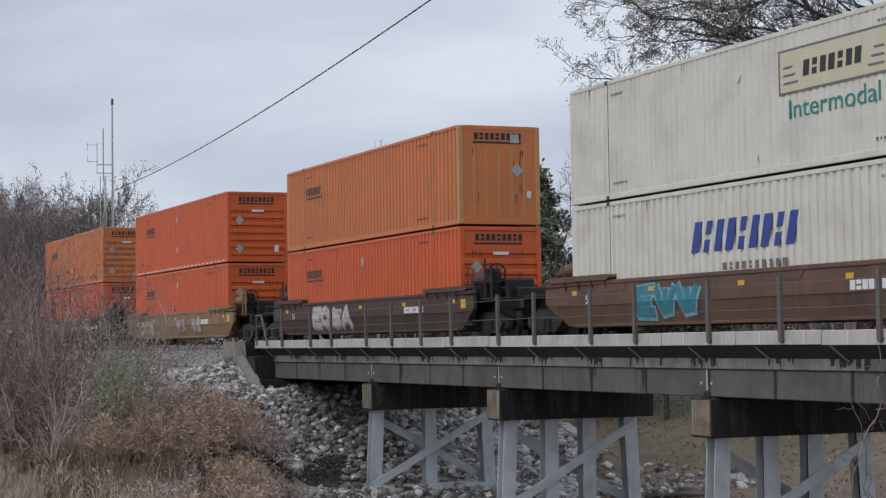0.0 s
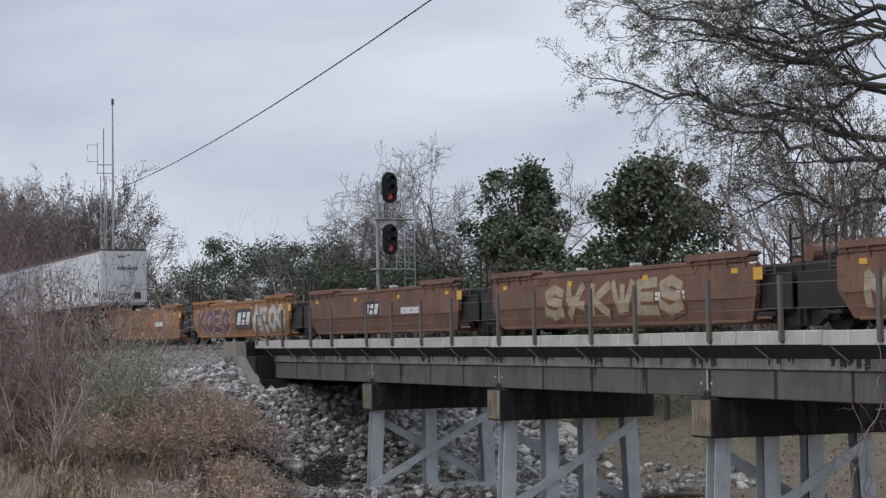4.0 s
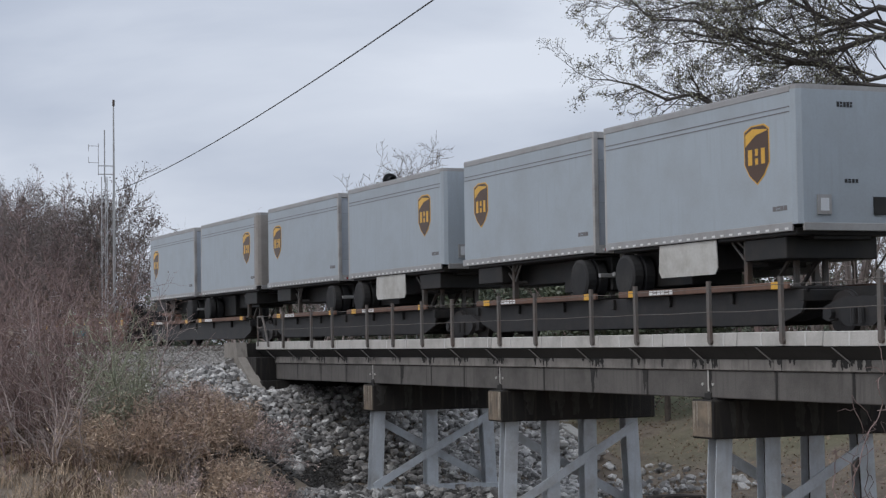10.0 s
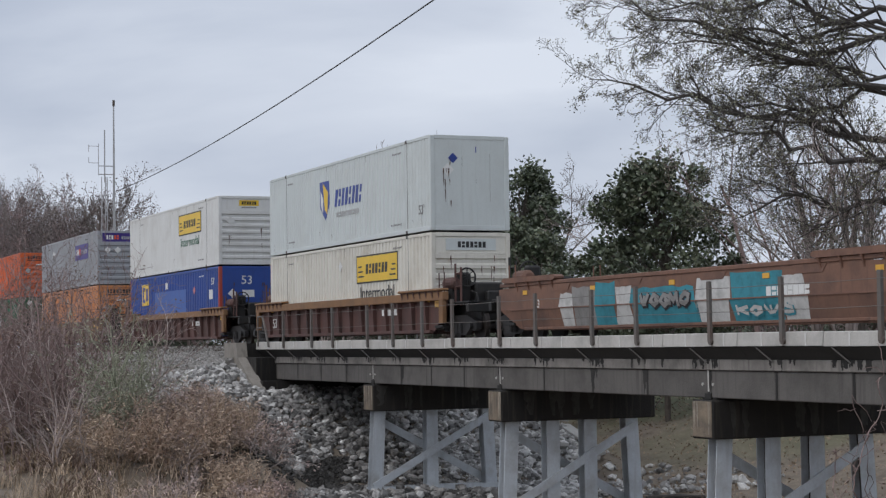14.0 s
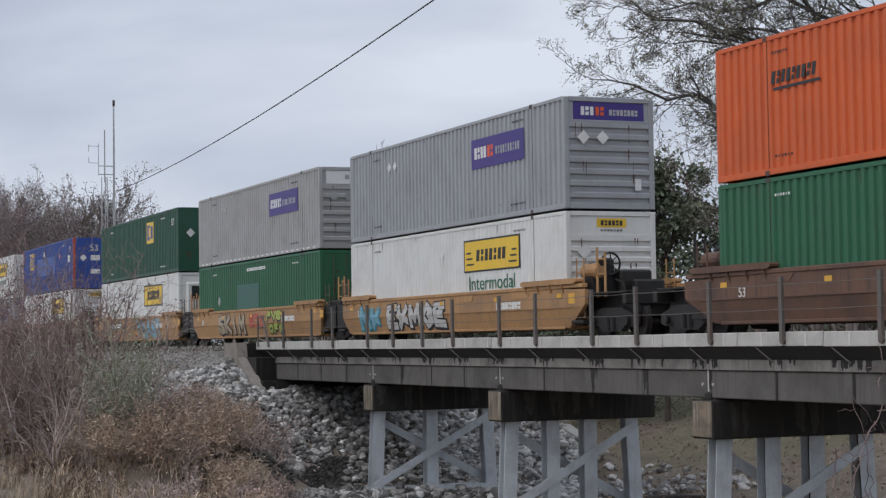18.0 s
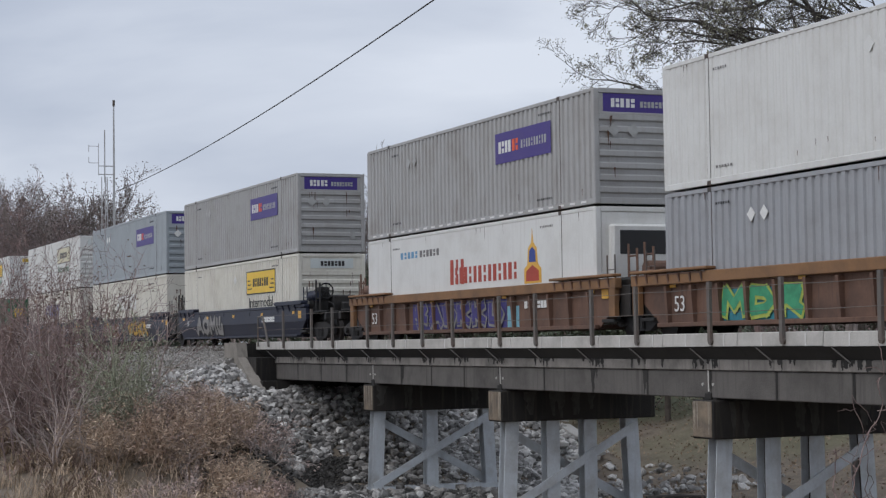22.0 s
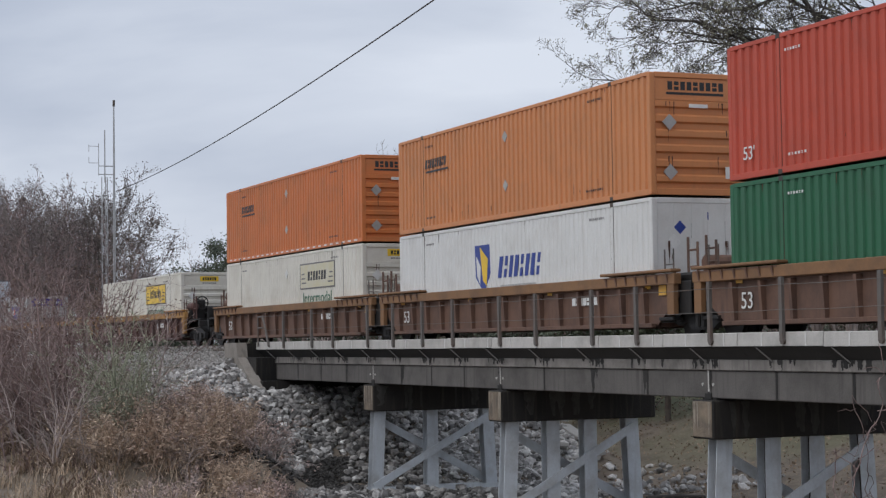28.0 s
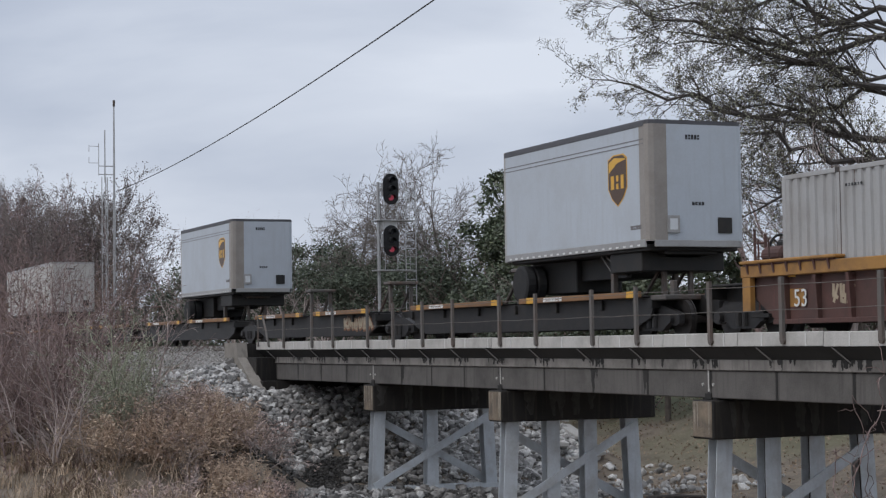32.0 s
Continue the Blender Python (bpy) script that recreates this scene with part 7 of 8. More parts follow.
# ---- plants ----
class Wood:
    """Collects tapered twigs and leaves as plain lists."""

    def __init__(self, seed, thin=0.004):
        self.v, self.f, self.lv, self.lf, self.tips = [], [], [], [], []
        self.tv, self.tf = [], []
        self.rng = random.Random(seed)
        self.thin = thin

    def stick(self, pts, radii, sides=3):
        vs, fs = (self.v, self.f) if radii[0] > 0.028 else (self.tv, self.tf)
        base = len(vs)
        for i, p in enumerate(pts):
            d = pts[min(i + 1, len(pts) - 1)] - pts[max(i - 1, 0)]
            u = d.cross(Vector((0.3, 0.9, 0.2)) if abs(d.z) > 0.7 * d.length else Vector((0, 0, 1)))
            u.normalize()
            w = d.cross(u).normalized()
            for k in range(sides):
                a = 2 * math.pi * k / sides
                vs.append(p + (u * math.cos(a) + w * math.sin(a)) * radii[i])
        for i in range(len(pts) - 1):
            for k in range(sides):
                a, b = base + i * sides + k, base + i * sides + (k + 1) % sides
                fs.append((a, b, b + sides, a + sides))

    def grow(self, p, d, length, r, level, kids, spread_a, wob, up=0.0, ratio=0.62, segs=4, taper=0.35, start=0.25):
        """A limb with its side limbs, level by level."""
        rng = self.rng
        pts, radii, dirs = [p.copy()], [r], [d.copy()]
        for i in range(segs):
            d = (d + Vector((rng.gauss(0, wob), rng.gauss(0, wob), rng.gauss(0, wob) + up))).normalized()
            p = p + d * (length / segs)
            pts.append(p)
            dirs.append(d.copy())
            radii.append(max(r * (1 - (1 - taper) * (i + 1) / segs), self.thin * 0.7))
        self.stick(pts, radii, 6 if r > 0.12 else 4 if r > 0.03 else 3)
        if level == 0:
            self.tips.append((p, d))
            self.tips.append((pts[-2], d))
            return
        n = kids[len(kids) - level] if isinstance(kids, (list, tuple)) else kids
        for i in range(n):
            t = start + (1 - start) * (i + rng.random()) / n
            k = min(segs - 1, int(t * segs))
            q = pts[k].lerp(pts[k + 1], t * segs - k)
            side = Vector((rng.gauss(0, 1), rng.gauss(0, 1), rng.gauss(0, 1))).normalized()
            nd = (dirs[k] + side * spread_a).normalized()
            self.grow(q, nd, length * ratio * rng.uniform(0.7, 1.15) * (1.15 - 0.4 * t), max(radii[k] * 0.55, self.thin), level - 1, kids, spread_a, wob * 1.1, up, ratio, max(2, segs - 1), taper, start)

    def leaf(self, p, size, narrow=0.5, n=None):
        rng = self.rng
        a = Vector((rng.gauss(0, 1), rng.gauss(0, 1), rng.gauss(0, 0.7))).normalized()
        b = a.cross(Vector((rng.gauss(0, 1), rng.gauss(0, 1), rng.gauss(0, 1)))).normalized()
        s = size * rng.uniform(0.7, 1.3)
        k = len(self.lv)
        self.lv += [p, p + a * s * 0.5 + b * s * narrow * 0.5, p + a * s, p + a * s * 0.5 - b * s * narrow * 0.5]
        self.lf.append((k, k + 1, k + 2, k + 3))

    def leaves(self, per, size, jitter, narrow=0.5, keep=1.0):
        for p, d in self.tips:
            if self.rng.random() > keep:
                continue
            for _ in range(per):
                self.leaf(p + Vector((self.rng.gauss(0, jitter), self.rng.gauss(0, jitter), self.rng.gauss(0, jitter))), size, narrow)

    def finish(self, name, base, label, category, wood, leaf, group="", trunk_name="trunk", crown_name="crown"):
        ob = thing(name, Matrix.Translation(base), label, category, group)
        if self.lf or not self.f:
            n = len(self.v)
            self.v += self.tv
            self.f += [tuple(k + n for k in q) for q in self.tf]
            self.tv, self.tf = [], []
        for part_name, v, f, m in ((trunk_name, self.v, self.f, wood), ("twig_crown", self.tv, self.tf, wood), (crown_name, self.lv, self.lf, leaf)):
            if not f:
                continue
            me = bpy.data.meshes.new(part_name)
            me.from_pydata([Vector(q) - Vector(base) for q in v], [], f)
            me.materials.append(m)
            part(part_name, me, m, ob)
        return ob


M_bark = mat("grey_bark", (0.13, 0.11, 0.095), 0.95, (0.06, 0.05, 0.045), 0.7, 3, 20, 0.4)
M_oakbark = mat("dark_bark", (0.08, 0.07, 0.064), 0.95, (0.14, 0.125, 0.115), 0.6, 3, 20, 0.4)
M_twig = spread(mat("brown_twigs", (0.265, 0.192, 0.178), 0.95, (0.12, 0.087, 0.083), 0.7, 2, 10, 0), 0.35)
M_paletwig = spread(mat("pale_twigs", (0.41, 0.345, 0.32), 0.95, (0.18, 0.146, 0.135), 0.7, 2, 10, 0), 0.3)
M_greytwig = mat("grey_twigs", (0.20, 0.172, 0.155), 0.95, (0.11, 0.093, 0.085), 0.6, 2, 10, 0)
M_magnolia = spread(mat("magnolia_leaf", (0.105, 0.13, 0.082), 0.4, (0.17, 0.16, 0.095), 0.6, 2, 10, 0), 0.5)
M_oakleaf = spread(mat("olive_leaf", (0.225, 0.22, 0.155), 0.7, (0.25, 0.21, 0.16), 0.7, 1.5, 10, 0), 0.5, 0.05)
M_brushleaf = spread(mat("brush_leaf", (0.098, 0.12, 0.085), 0.85, (0.145, 0.14, 0.105), 0.7, 1.0, 10, 0), 0.5)
M_woodleaf = spread(mat("withered_leaf", (0.185, 0.146, 0.142), 0.85, (0.12, 0.10, 0.102), 0.7, 1.5, 10, 0), 0.5)
M_deadleaf = spread(mat("brown_leaf", (0.20, 0.14, 0.105), 0.8, (0.13, 0.10, 0.085), 0.7, 1.5, 10, 0), 0.5)
M_feather = spread(mat("feathery_green", (0.29, 0.305, 0.22), 0.8, (0.30, 0.285, 0.21), 0.6, 2, 10, 0), 0.4)
M_drygrass = spread(mat("dry_grass", (0.36, 0.275, 0.19), 0.9, (0.22, 0.16, 0.115), 0.7, 0.8, 8, 0), 0.4)
M_weed = spread(mat("red_brown_weeds", (0.30, 0.22, 0.19), 0.9, (0.17, 0.125, 0.11), 0.7, 0.8, 8, 0), 0.4)


def base_at(x, y):
    return Vector((x, y, ground_z(x, y) - 0.1))


LEFT = Vector((-0.383, -0.924, 0))     # across the view from the camera
AWAY = Vector((-0.924, 0.383, 0))


def big_oak():
    w = Wood(311, 0.008)
    rng = w.rng
    b = base_at(-49.5, 38.5)
    low = b.z
    w.stick([b, b + Vector((0.1, 0, 3)), b + Vector((0, 0.2, 7)), b + Vector((0.2, 0.1, 12)), b + Vector((0.1, 0.3, 17))], [0.62, 0.5, 0.44, 0.33, 0.2], 9)
    # each limb: rise at the trunk, reach, height of its tip, crown of its arch, girth
    limbs = ((4.6, 8.4, 6.4, 0.9, 0.17), (3.9, 7.6, 5.6, 0.5, 0.14), (6.6, 11.6, 8.1, 0.3, 0.15), (7.6, 10.8, 10.7, -0.5, 0.14), (9.0, 9.6, 11.3, 0.4, 0.16), (7.2, 10.2, 6.9, 0.9, 0.11), (8.2, 10.6, 9.4, 0.3, 0.11), (10.4, 10.6, 13.2, 0.3, 0.14), (12.0, 9.0, 15.5, 0.2, 0.12), (5.4, 9.0, 7.4, 0.4, 0.10), (8.6, 11.0, 8.4, 0.5, 0.10), (10.0, 11.2, 11.6, 0.2, 0.11))
    for k, (h0, reach, h1, arch, girth) in enumerate(limbs):
        side = ((k % 3) - 1) * 1.6 + rng.uniform(-0.6, 0.6)
        n = 11
        pts, jig = [], Vector((0, 0, 0))
        for i in range(n + 1):
            t = i / n
            jig += Vector((rng.gauss(0, 0.15), rng.gauss(0, 0.2), rng.gauss(0, 0.34))) * (i > 0)
            q = b + LEFT * (reach + 0.05) * t + AWAY * side * t
            q.z = h0 + (h1 - h0) * t + arch * 4 * t * (1 - t) * (1 - t) * 1.6
            pts.append(q + jig)
        radii = [max(0.013, girth * 0.9 * (1 - t / n) ** 0.7) for t in range(n + 1)]
        w.stick(pts, radii, 6)
        count = 22
        for j in range(count):
            t = 0.16 + 0.84 * (j + rng.random()) / count
            i = min(n - 1, int(t * n))
            q = pts[i].lerp(pts[i + 1], t * n - i)
            ahead = (pts[i + 1] - pts[i]).normalized()
            out = Vector((rng.gauss(0, 0.6), rng.gauss(0, 0.6), rng.gauss(0.1, 0.8)))
            d = (ahead * 0.9 + out.normalized() * 0.75).normalized()
            w.grow(q, d, rng.uniform(1.6, 3.2) * (1.1 - 0.6 * t), max(0.016, radii[i] * 0.42), 3, [4, 4, 3], 0.7, 0.2, 0.015, 0.55, 5, 0.25, 0.2)
    for h, dx in ((6, 0.3), (9, -0.2), (11, 0.5), (14, 0.1)):
        d = (LEFT * -1 + AWAY * dx + Vector((0, 0, 0.35))).normalized()
        w.grow(b + Vector((0, 0, h)), d, 9, 0.2, 3, [5, 5, 5], 0.7, 0.12, 0.0, 0.55, 5)
    full = w.tips
    w.tips = [t for t in full if rng.random() < (0.40 if ((t[0] - b).dot(LEFT)) < 8.0 else 0.24)]
    w.leaves(4, 0.075, 0.08, 0.6, 0.95)
    w.finish("tree", b, "spreading oak with dark limbs and sparse olive leaves", "tree", M_oakbark, M_oakleaf, "trees behind the track")


def magnolia(x, y, h, wid, seed, lean=0.0, leafn=9500):
    w = Wood(seed)
    rng = w.rng
    b = base_at(x, y)
    w.stick([b, b + Vector((0, 0, h * 0.5)), b + Vector((0, 0, h * 0.92))], [0.13, 0.1, 0.03], 6)
    clumps = []
    for i in range(70):
        t = rng.uniform(0.28, 1.0)
        rad = wid * (1.0 - 0.2 * abs(t - 0.4)) * math.sqrt(max(0.04, 1 - max(0.0, (t - 0.4) / 0.66) ** 2))
        a = rng.uniform(0, 6.283)
        r = rad * math.sqrt(rng.uniform(0.15, 1.0)) * (1.0 + 0.8 * noise.noise((math.cos(a) * 1.3, math.sin(a) * 1.3 + seed, t * 4.5)))
        c = b + Vector((math.cos(a) * r, math.sin(a) * r, t * h))
        clumps.append((c, rng.uniform(0.35, 0.75) * wid / 2.9))
        w.stick([b + Vector((0, 0, t * h * 0.75)), c], [0.05, 0.015], 3)
    for i in range(leafn):
        c, r = clumps[i % len(clumps)]
        d = Vector((rng.gauss(0, 1), rng.gauss(0, 1), rng.gauss(0, 0.8))).normalized()
        w.leaf(c + d * r * rng.uniform(0.45, 1.15), 0.215, 0.6)
    w.finish("magnolia_tree", b, "dense dark green magnolia with glossy leaves", "tree", M_bark, M_magnolia, "trees behind the track")


def bare_tree(x, y, h, seed, wood=None, leaf=None, keep=0.3, level=4, kids=(4, 4, 4, 4), stems=1, name="bare_tree", label="leafless grey winter tree with fine twigs", size=0.16, width=0.8, ratio=0.56):
    w = Wood(seed, 0.011 if x > -130 else 0.02)
    b = base_at(x, y)
    for i in range(stems):
        d = Vector((w.rng.gauss(0, 0.12 * stems ** 0.5), w.rng.gauss(0, 0.12 * stems ** 0.5), 1)).normalized()
        w.grow(b + Vector((w.rng.uniform(-0.3, 0.3) * (stems > 1), w.rng.uniform(-0.3, 0.3) * (stems > 1), 0)), d, h * w.rng.uniform(0.68, 0.8), 0.012 * h + 0.03, level, list(kids), width, 0.09, 0.02, ratio, 6, 0.25, 0.18)
    if leaf:
        w.leaves(3, size, 0.22, 0.6, keep)
    return w.finish(name, b, label, "tree", wood or M_bark, leaf or M_deadleaf, "trees behind the track")


def brush(x, y, h, wid, seed, leafn=12000, leaf=None, label="tangled dark green evergreen shrub behind the track", size=0.185):
    w = Wood(seed)
    rng = w.rng
    b = base_at(x, y)
    for i in range(12):
        d = Vector((rng.gauss(0, 0.35), rng.gauss(0, 0.35), 1)).normalized()
        w.grow(b + Vector((rng.uniform(-wid, wid) * 0.6, rng.uniform(-wid, wid) * 0.6, 0)), d, h * rng.uniform(0.6, 0.95), 0.03, 2, [4, 4], 0.6, 0.12, 0.04, 0.5, 4)
    clumps = [(b + Vector((rng.gauss(0, wid * 0.5), rng.gauss(0, wid * 0.5), h * rng.uniform(0.03, 0.92))), rng.uniform(0.5, 1.0)) for _ in range(60)]
    for i in range(leafn):
        c, r = clumps[i % 60]
        d = Vector((rng.gauss(0, 1), rng.gauss(0, 1), rng.gauss(0, 1))).normalized()
        w.leaf(c + d * r * rng.uniform(0.3, 1.1), size, 0.5)
    w.finish("evergreen_shrub", b, label, "shrub", M_twig, leaf or M_brushleaf, "brush behind the track", "branchwork", "foliage")


big_oak()
magnolia(-80.5, 37.4, 10.2, 2.9, 401, leafn=15000)
magnolia(-78.0, 36.4, 7.8, 2.6, 402, leafn=12000)
magnolia(-64.0, 36.0, 9.9, 3.5, 403, leafn=20000)
bare_tree(-88.5, 36.4, 10.9, 411, M_greytwig, kids=(10, 7, 6, 4), stems=3, width=1.1, ratio=0.6)
bare_tree(-84.5, 34.5, 9.6, 412, leaf=M_brushleaf, keep=0.4, kids=(6, 5, 4, 4))
bare_tree(-95.5, 34.6, 9.4, 413, M_greytwig, kids=(9, 7, 5, 4), stems=2, width=1.1, ratio=0.62)
bare_tree(-84.5, 39.4, 11.6, 414, M_greytwig, kids=(9, 7, 5, 4), stems=2, width=1.0)
bare_tree(-71.5, 38.0, 9.6, 415, M_paletwig)
bare_tree(-55.5, 39.0, 11.5, 416, M_bark, leaf=M_oakleaf, keep=0.25, stems=3, width=0.55, size=0.11)
bare_tree(-53.0, 37.0, 10.5, 417, M_paletwig, leaf=M_oakleaf, keep=0.15, stems=3, width=0.6, size=0.11)
bare_tree(-57.5, 42.5, 11.5, 418, M_twig, leaf=M_oakleaf, keep=0.4, stems=2, size=0.12)
bare_tree(-60.2, 38.2, 12.2, 421, M_twig, leaf=M_oakleaf, keep=0.45, kids=(6, 5, 4, 3), stems=2, width=0.8, size=0.12, label="slender tree with sparse olive leaves")
bare_tree(-57.0, 38.0, 12.5, 422, M_paletwig, leaf=M_oakleaf, keep=0.2, kids=(6, 5, 4, 3), stems=2, width=0.75, size=0.12, label="slender tree with sparse olive leaves")
bare_tree(-53.5, 41.0, 8.6, 419, M_paletwig, stems=4, kids=(5, 4, 4))
bare_tree(-49.0, 42.0, 8.8, 420, M_paletwig, stems=4, kids=(5, 4, 4))
for i, (x, y, h, wd) in enumerate(((-118, 31.6, 7.4, 2.6), (-113, 32.4, 8.2, 2.8), (-108, 33.2, 7.6, 2.8), (-103, 33.6, 6.6, 2.6), (-99, 34.8, 6.6, 2.6), (-94, 33.2, 5.6, 2.4), (-89, 34.6, 5.8, 2.6), (-84, 34.4, 6.4, 2.6), (-74, 34.0, 6.8, 2.4), (-69, 36.5, 7.4, 2.4), (-124, 31.2, 5.4, 2.2))):
    brush(x, y, h, wd, 430 + i)
for i, x in enumerate((-74, -70, -66.5, -63, -59.5, -56)):
    brush(x, 45.5 + (i % 2) * 1.5, 3.6 + 0.6 * (i % 3), 2.2, 460 + i, 3600, M_woodleaf if i % 2 else M_brushleaf, "low tangled brush beyond the field")
for i in range(17):
    brush(-134 + i * 4.2, 52 + (i % 3) * 2.0, 4.6 + 0.5 * (i % 2), 2.6, 620 + i, 5200, M_brushleaf if i % 3 else M_woodleaf, "low dark hedge beyond the field", 0.26)
for i, (x, y, h) in enumerate(((-107, 31.2, 7.0), (-116, 30.8, 6.4), (-98, 32.0, 6.4), (-91, 31.6, 5.2))):
    bare_tree(x, y, h, 450 + i, M_paletwig, stems=3, kids=(4, 4, 4), level=3)
# the wood beyond the bend of the view
for i in range(26):
    rng = random.Random(470 + i)
    x = -147 - i * 4.2 + rng.uniform(-2, 2)
    y = 29.0 + rng.uniform(0, 2.2) + 0.22 * i
    h = (11.5, 14.5, 15.5, 15.5, 16.5, 17.5)[min(i // 2, 5)] * rng.uniform(0.92, 1.04)
    bare_tree(x, y, h, 470 + i, M_greytwig if i % 3 else M_twig, M_woodleaf, 0.7 if i % 2 else 0.95, 4, (8, 5, 4, 3), label="tall bare tree with a few brown leaves", size=0.15, width=0.6)
for i, (x, y, h) in enumerate(((-133, 31.4, 11.0), (-129.5, 32.6, 9.5), (-126, 32.0, 6.0))):
    bare_tree(x, y, h, 580 + i, M_greytwig, M_woodleaf, 0.9, 4, (8, 6, 4, 3), label="bare tree with a few brown leaves", size=0.13, width=0.75)
for i in range(16):
    rng = random.Random(560 + i)
    x = -152 - i * 5.5 + rng.uniform(-2, 2)
    bare_tree(x, 32.5 + rng.uniform(0, 2.5) + 0.05 * i, (12.0, 13.5, 14.5, 15.5, 16.5)[min(i // 2, 4)] * rng.uniform(0.88, 1.02), 560 + i, M_greytwig, M_woodleaf, 0.95, 4, (8, 6, 4, 3), label="tall bare tree with a few brown leaves", size=0.14, width=0.75)
for i in range(14):
    brush(-134 - i * 7, 29.5 + (i % 3) * 1.6, 6.5, 3.2, 490 + i, 3000, M_deadleaf, "brown leafless undergrowth below the trees", 0.2)


# ---- foreground thicket ----
def thicket(x, y, h, stems, seed, wood, label, rad=1.3, kids=(5, 4), leaf=None, keep=0.2, lean=0.3, size=0.07, per=1, rmin=0.016, rmax=0.042):
    w = Wood(seed, 0.008)
    b = base_at(x, y)
    for i in range(stems):
        q = b + Vector((w.rng.gauss(0, rad * 0.6), w.rng.gauss(0, rad * 0.6), 0))
        q.z = ground_z(q.x, q.y) - 0.05
        d = Vector((w.rng.gauss(0, lean), w.rng.gauss(0, lean), 1)).normalized()
        w.grow(q, d, h * w.rng.uniform(0.25, 1.0) ** 1.5, w.rng.uniform(rmin, rmax), len(kids), list(kids), 0.85, 0.17, 0.03, 0.5, 5, 0.3, 0.15)
    if leaf:
        w.leaves(per, size, 0.05, 0.5, keep)
    w.finish("shrub", b, label, "shrub", wood, leaf or M_deadleaf, "shrubs on the near bank", "branchwork", "foliage")


for i, (x, y, h, n) in enumerate(((-72, 11.6, 5.4, 60), (-69, 10.6, 5.4, 60), (-66, 11.8, 5.2, 60), (-64, 10.2, 5.2, 60), (-61.5, 11.0, 4.8, 60), (-66, 13.2, 4.6, 54), (-61, 12.2, 4.5, 56), (-59, 10.0, 4.6, 54), (-57, 11.0, 4.0, 46), (-70, 13.6, 4.8, 50))):
    thicket(x, y, h * 1.28, int(n * 0.36), 500 + i, M_twig, "bare brown thicket of thin upright stems", kids=(6, 5), leaf=M_deadleaf, keep=0.4, size=0.1)
thicket(-57.5, 11.2, 5.2, 7, 520, M_paletwig, "bare pale sapling with spreading branches", 0.3, (5, 5), lean=0.3)
thicket(-60.0, 14.5, 4.6, 5, 521, M_paletwig, "bare pale sapling beside the riprap", 0.15, (6, 5), lean=0.25)
thicket(-56.0, 12.6, 4.3, 30, 522, M_feather, "feathery grey-green shrub on the bank", 0.42, (6, 5), M_feather, 0.8, 0.11, 0.085, 2)
thicket(-57.4, 13.7, 3.3, 10, 525, M_feather, "feathery grey-green shrub on the bank", 0.3, (6, 5), M_feather, 0.8, 0.1, 0.08, 2)
for i, (x, y, h) in enumerate(((-55.5, 10.4, 5.6), (-58.2, 10.2, 6.0), (-59.5, 11.8, 5.4), (-62.5, 12.0, 5.8), (-54.6, 11.4, 4.2))):
    thicket(x, y, h, 3, 526 + i, M_paletwig, "bare pale sapling with spreading branches", 0.25, (7, 5), lean=0.22, rmin=0.026, rmax=0.045)
def vine(x, y, top, seed):
    """Thin bare vines that climb and curl over themselves."""
    w = Wood(seed, 0.006)
    rng = w.rng
    b = base_at(x, y)
    for i in range(4):
        p = b + Vector((rng.gauss(0, 0.12), rng.gauss(0, 0.12), 0))
        pts, d = [p.copy()], Vector((rng.gauss(0, 0.1), rng.gauss(0, 0.1), 1))
        while p.z < top - 0.8 * i and len(pts) < 110:
            d = (d + Vector((rng.gauss(0, 0.4), rng.gauss(0, 0.4), rng.gauss(0.12, 0.3)))).normalized()
            pull = (b - p) * 0.12
            p = p + d * 0.10 + Vector((pull.x, pull.y, 0.03))
            pts.append(p.copy())
        w.stick(pts, [0.014 * (1 - 0.6 * k / len(pts)) for k in range(len(pts))], 4)
        for k in range(8):
            q = rng.choice(pts)
            e = Vector((rng.gauss(0, 1), rng.gauss(0, 1), rng.gauss(0, 0.8))).normalized()
            curl = [q + e * 0.1 * j + Vector((0, 0, -0.012 * j * j)) + Vector((rng.gauss(0, 0.03), rng.gauss(0, 0.03), rng.gauss(0, 0.03))) for j in range(5)]
            w.stick(curl, [0.008, 0.007, 0.006, 0.005, 0.004], 3)
    w.finish("vine", b, "tangle of bare brown vines in front of the bridge", "vine", M_twig, M_deadleaf, "vines by the bridge", "branchwork")


for i, (x, y, top) in enumerate(((-25.2, 17.9, -0.2), (-24.75, 17.9, 0.2), (-24.4, 17.8, -0.6))):
    vine(x, y, top, 523 + i)


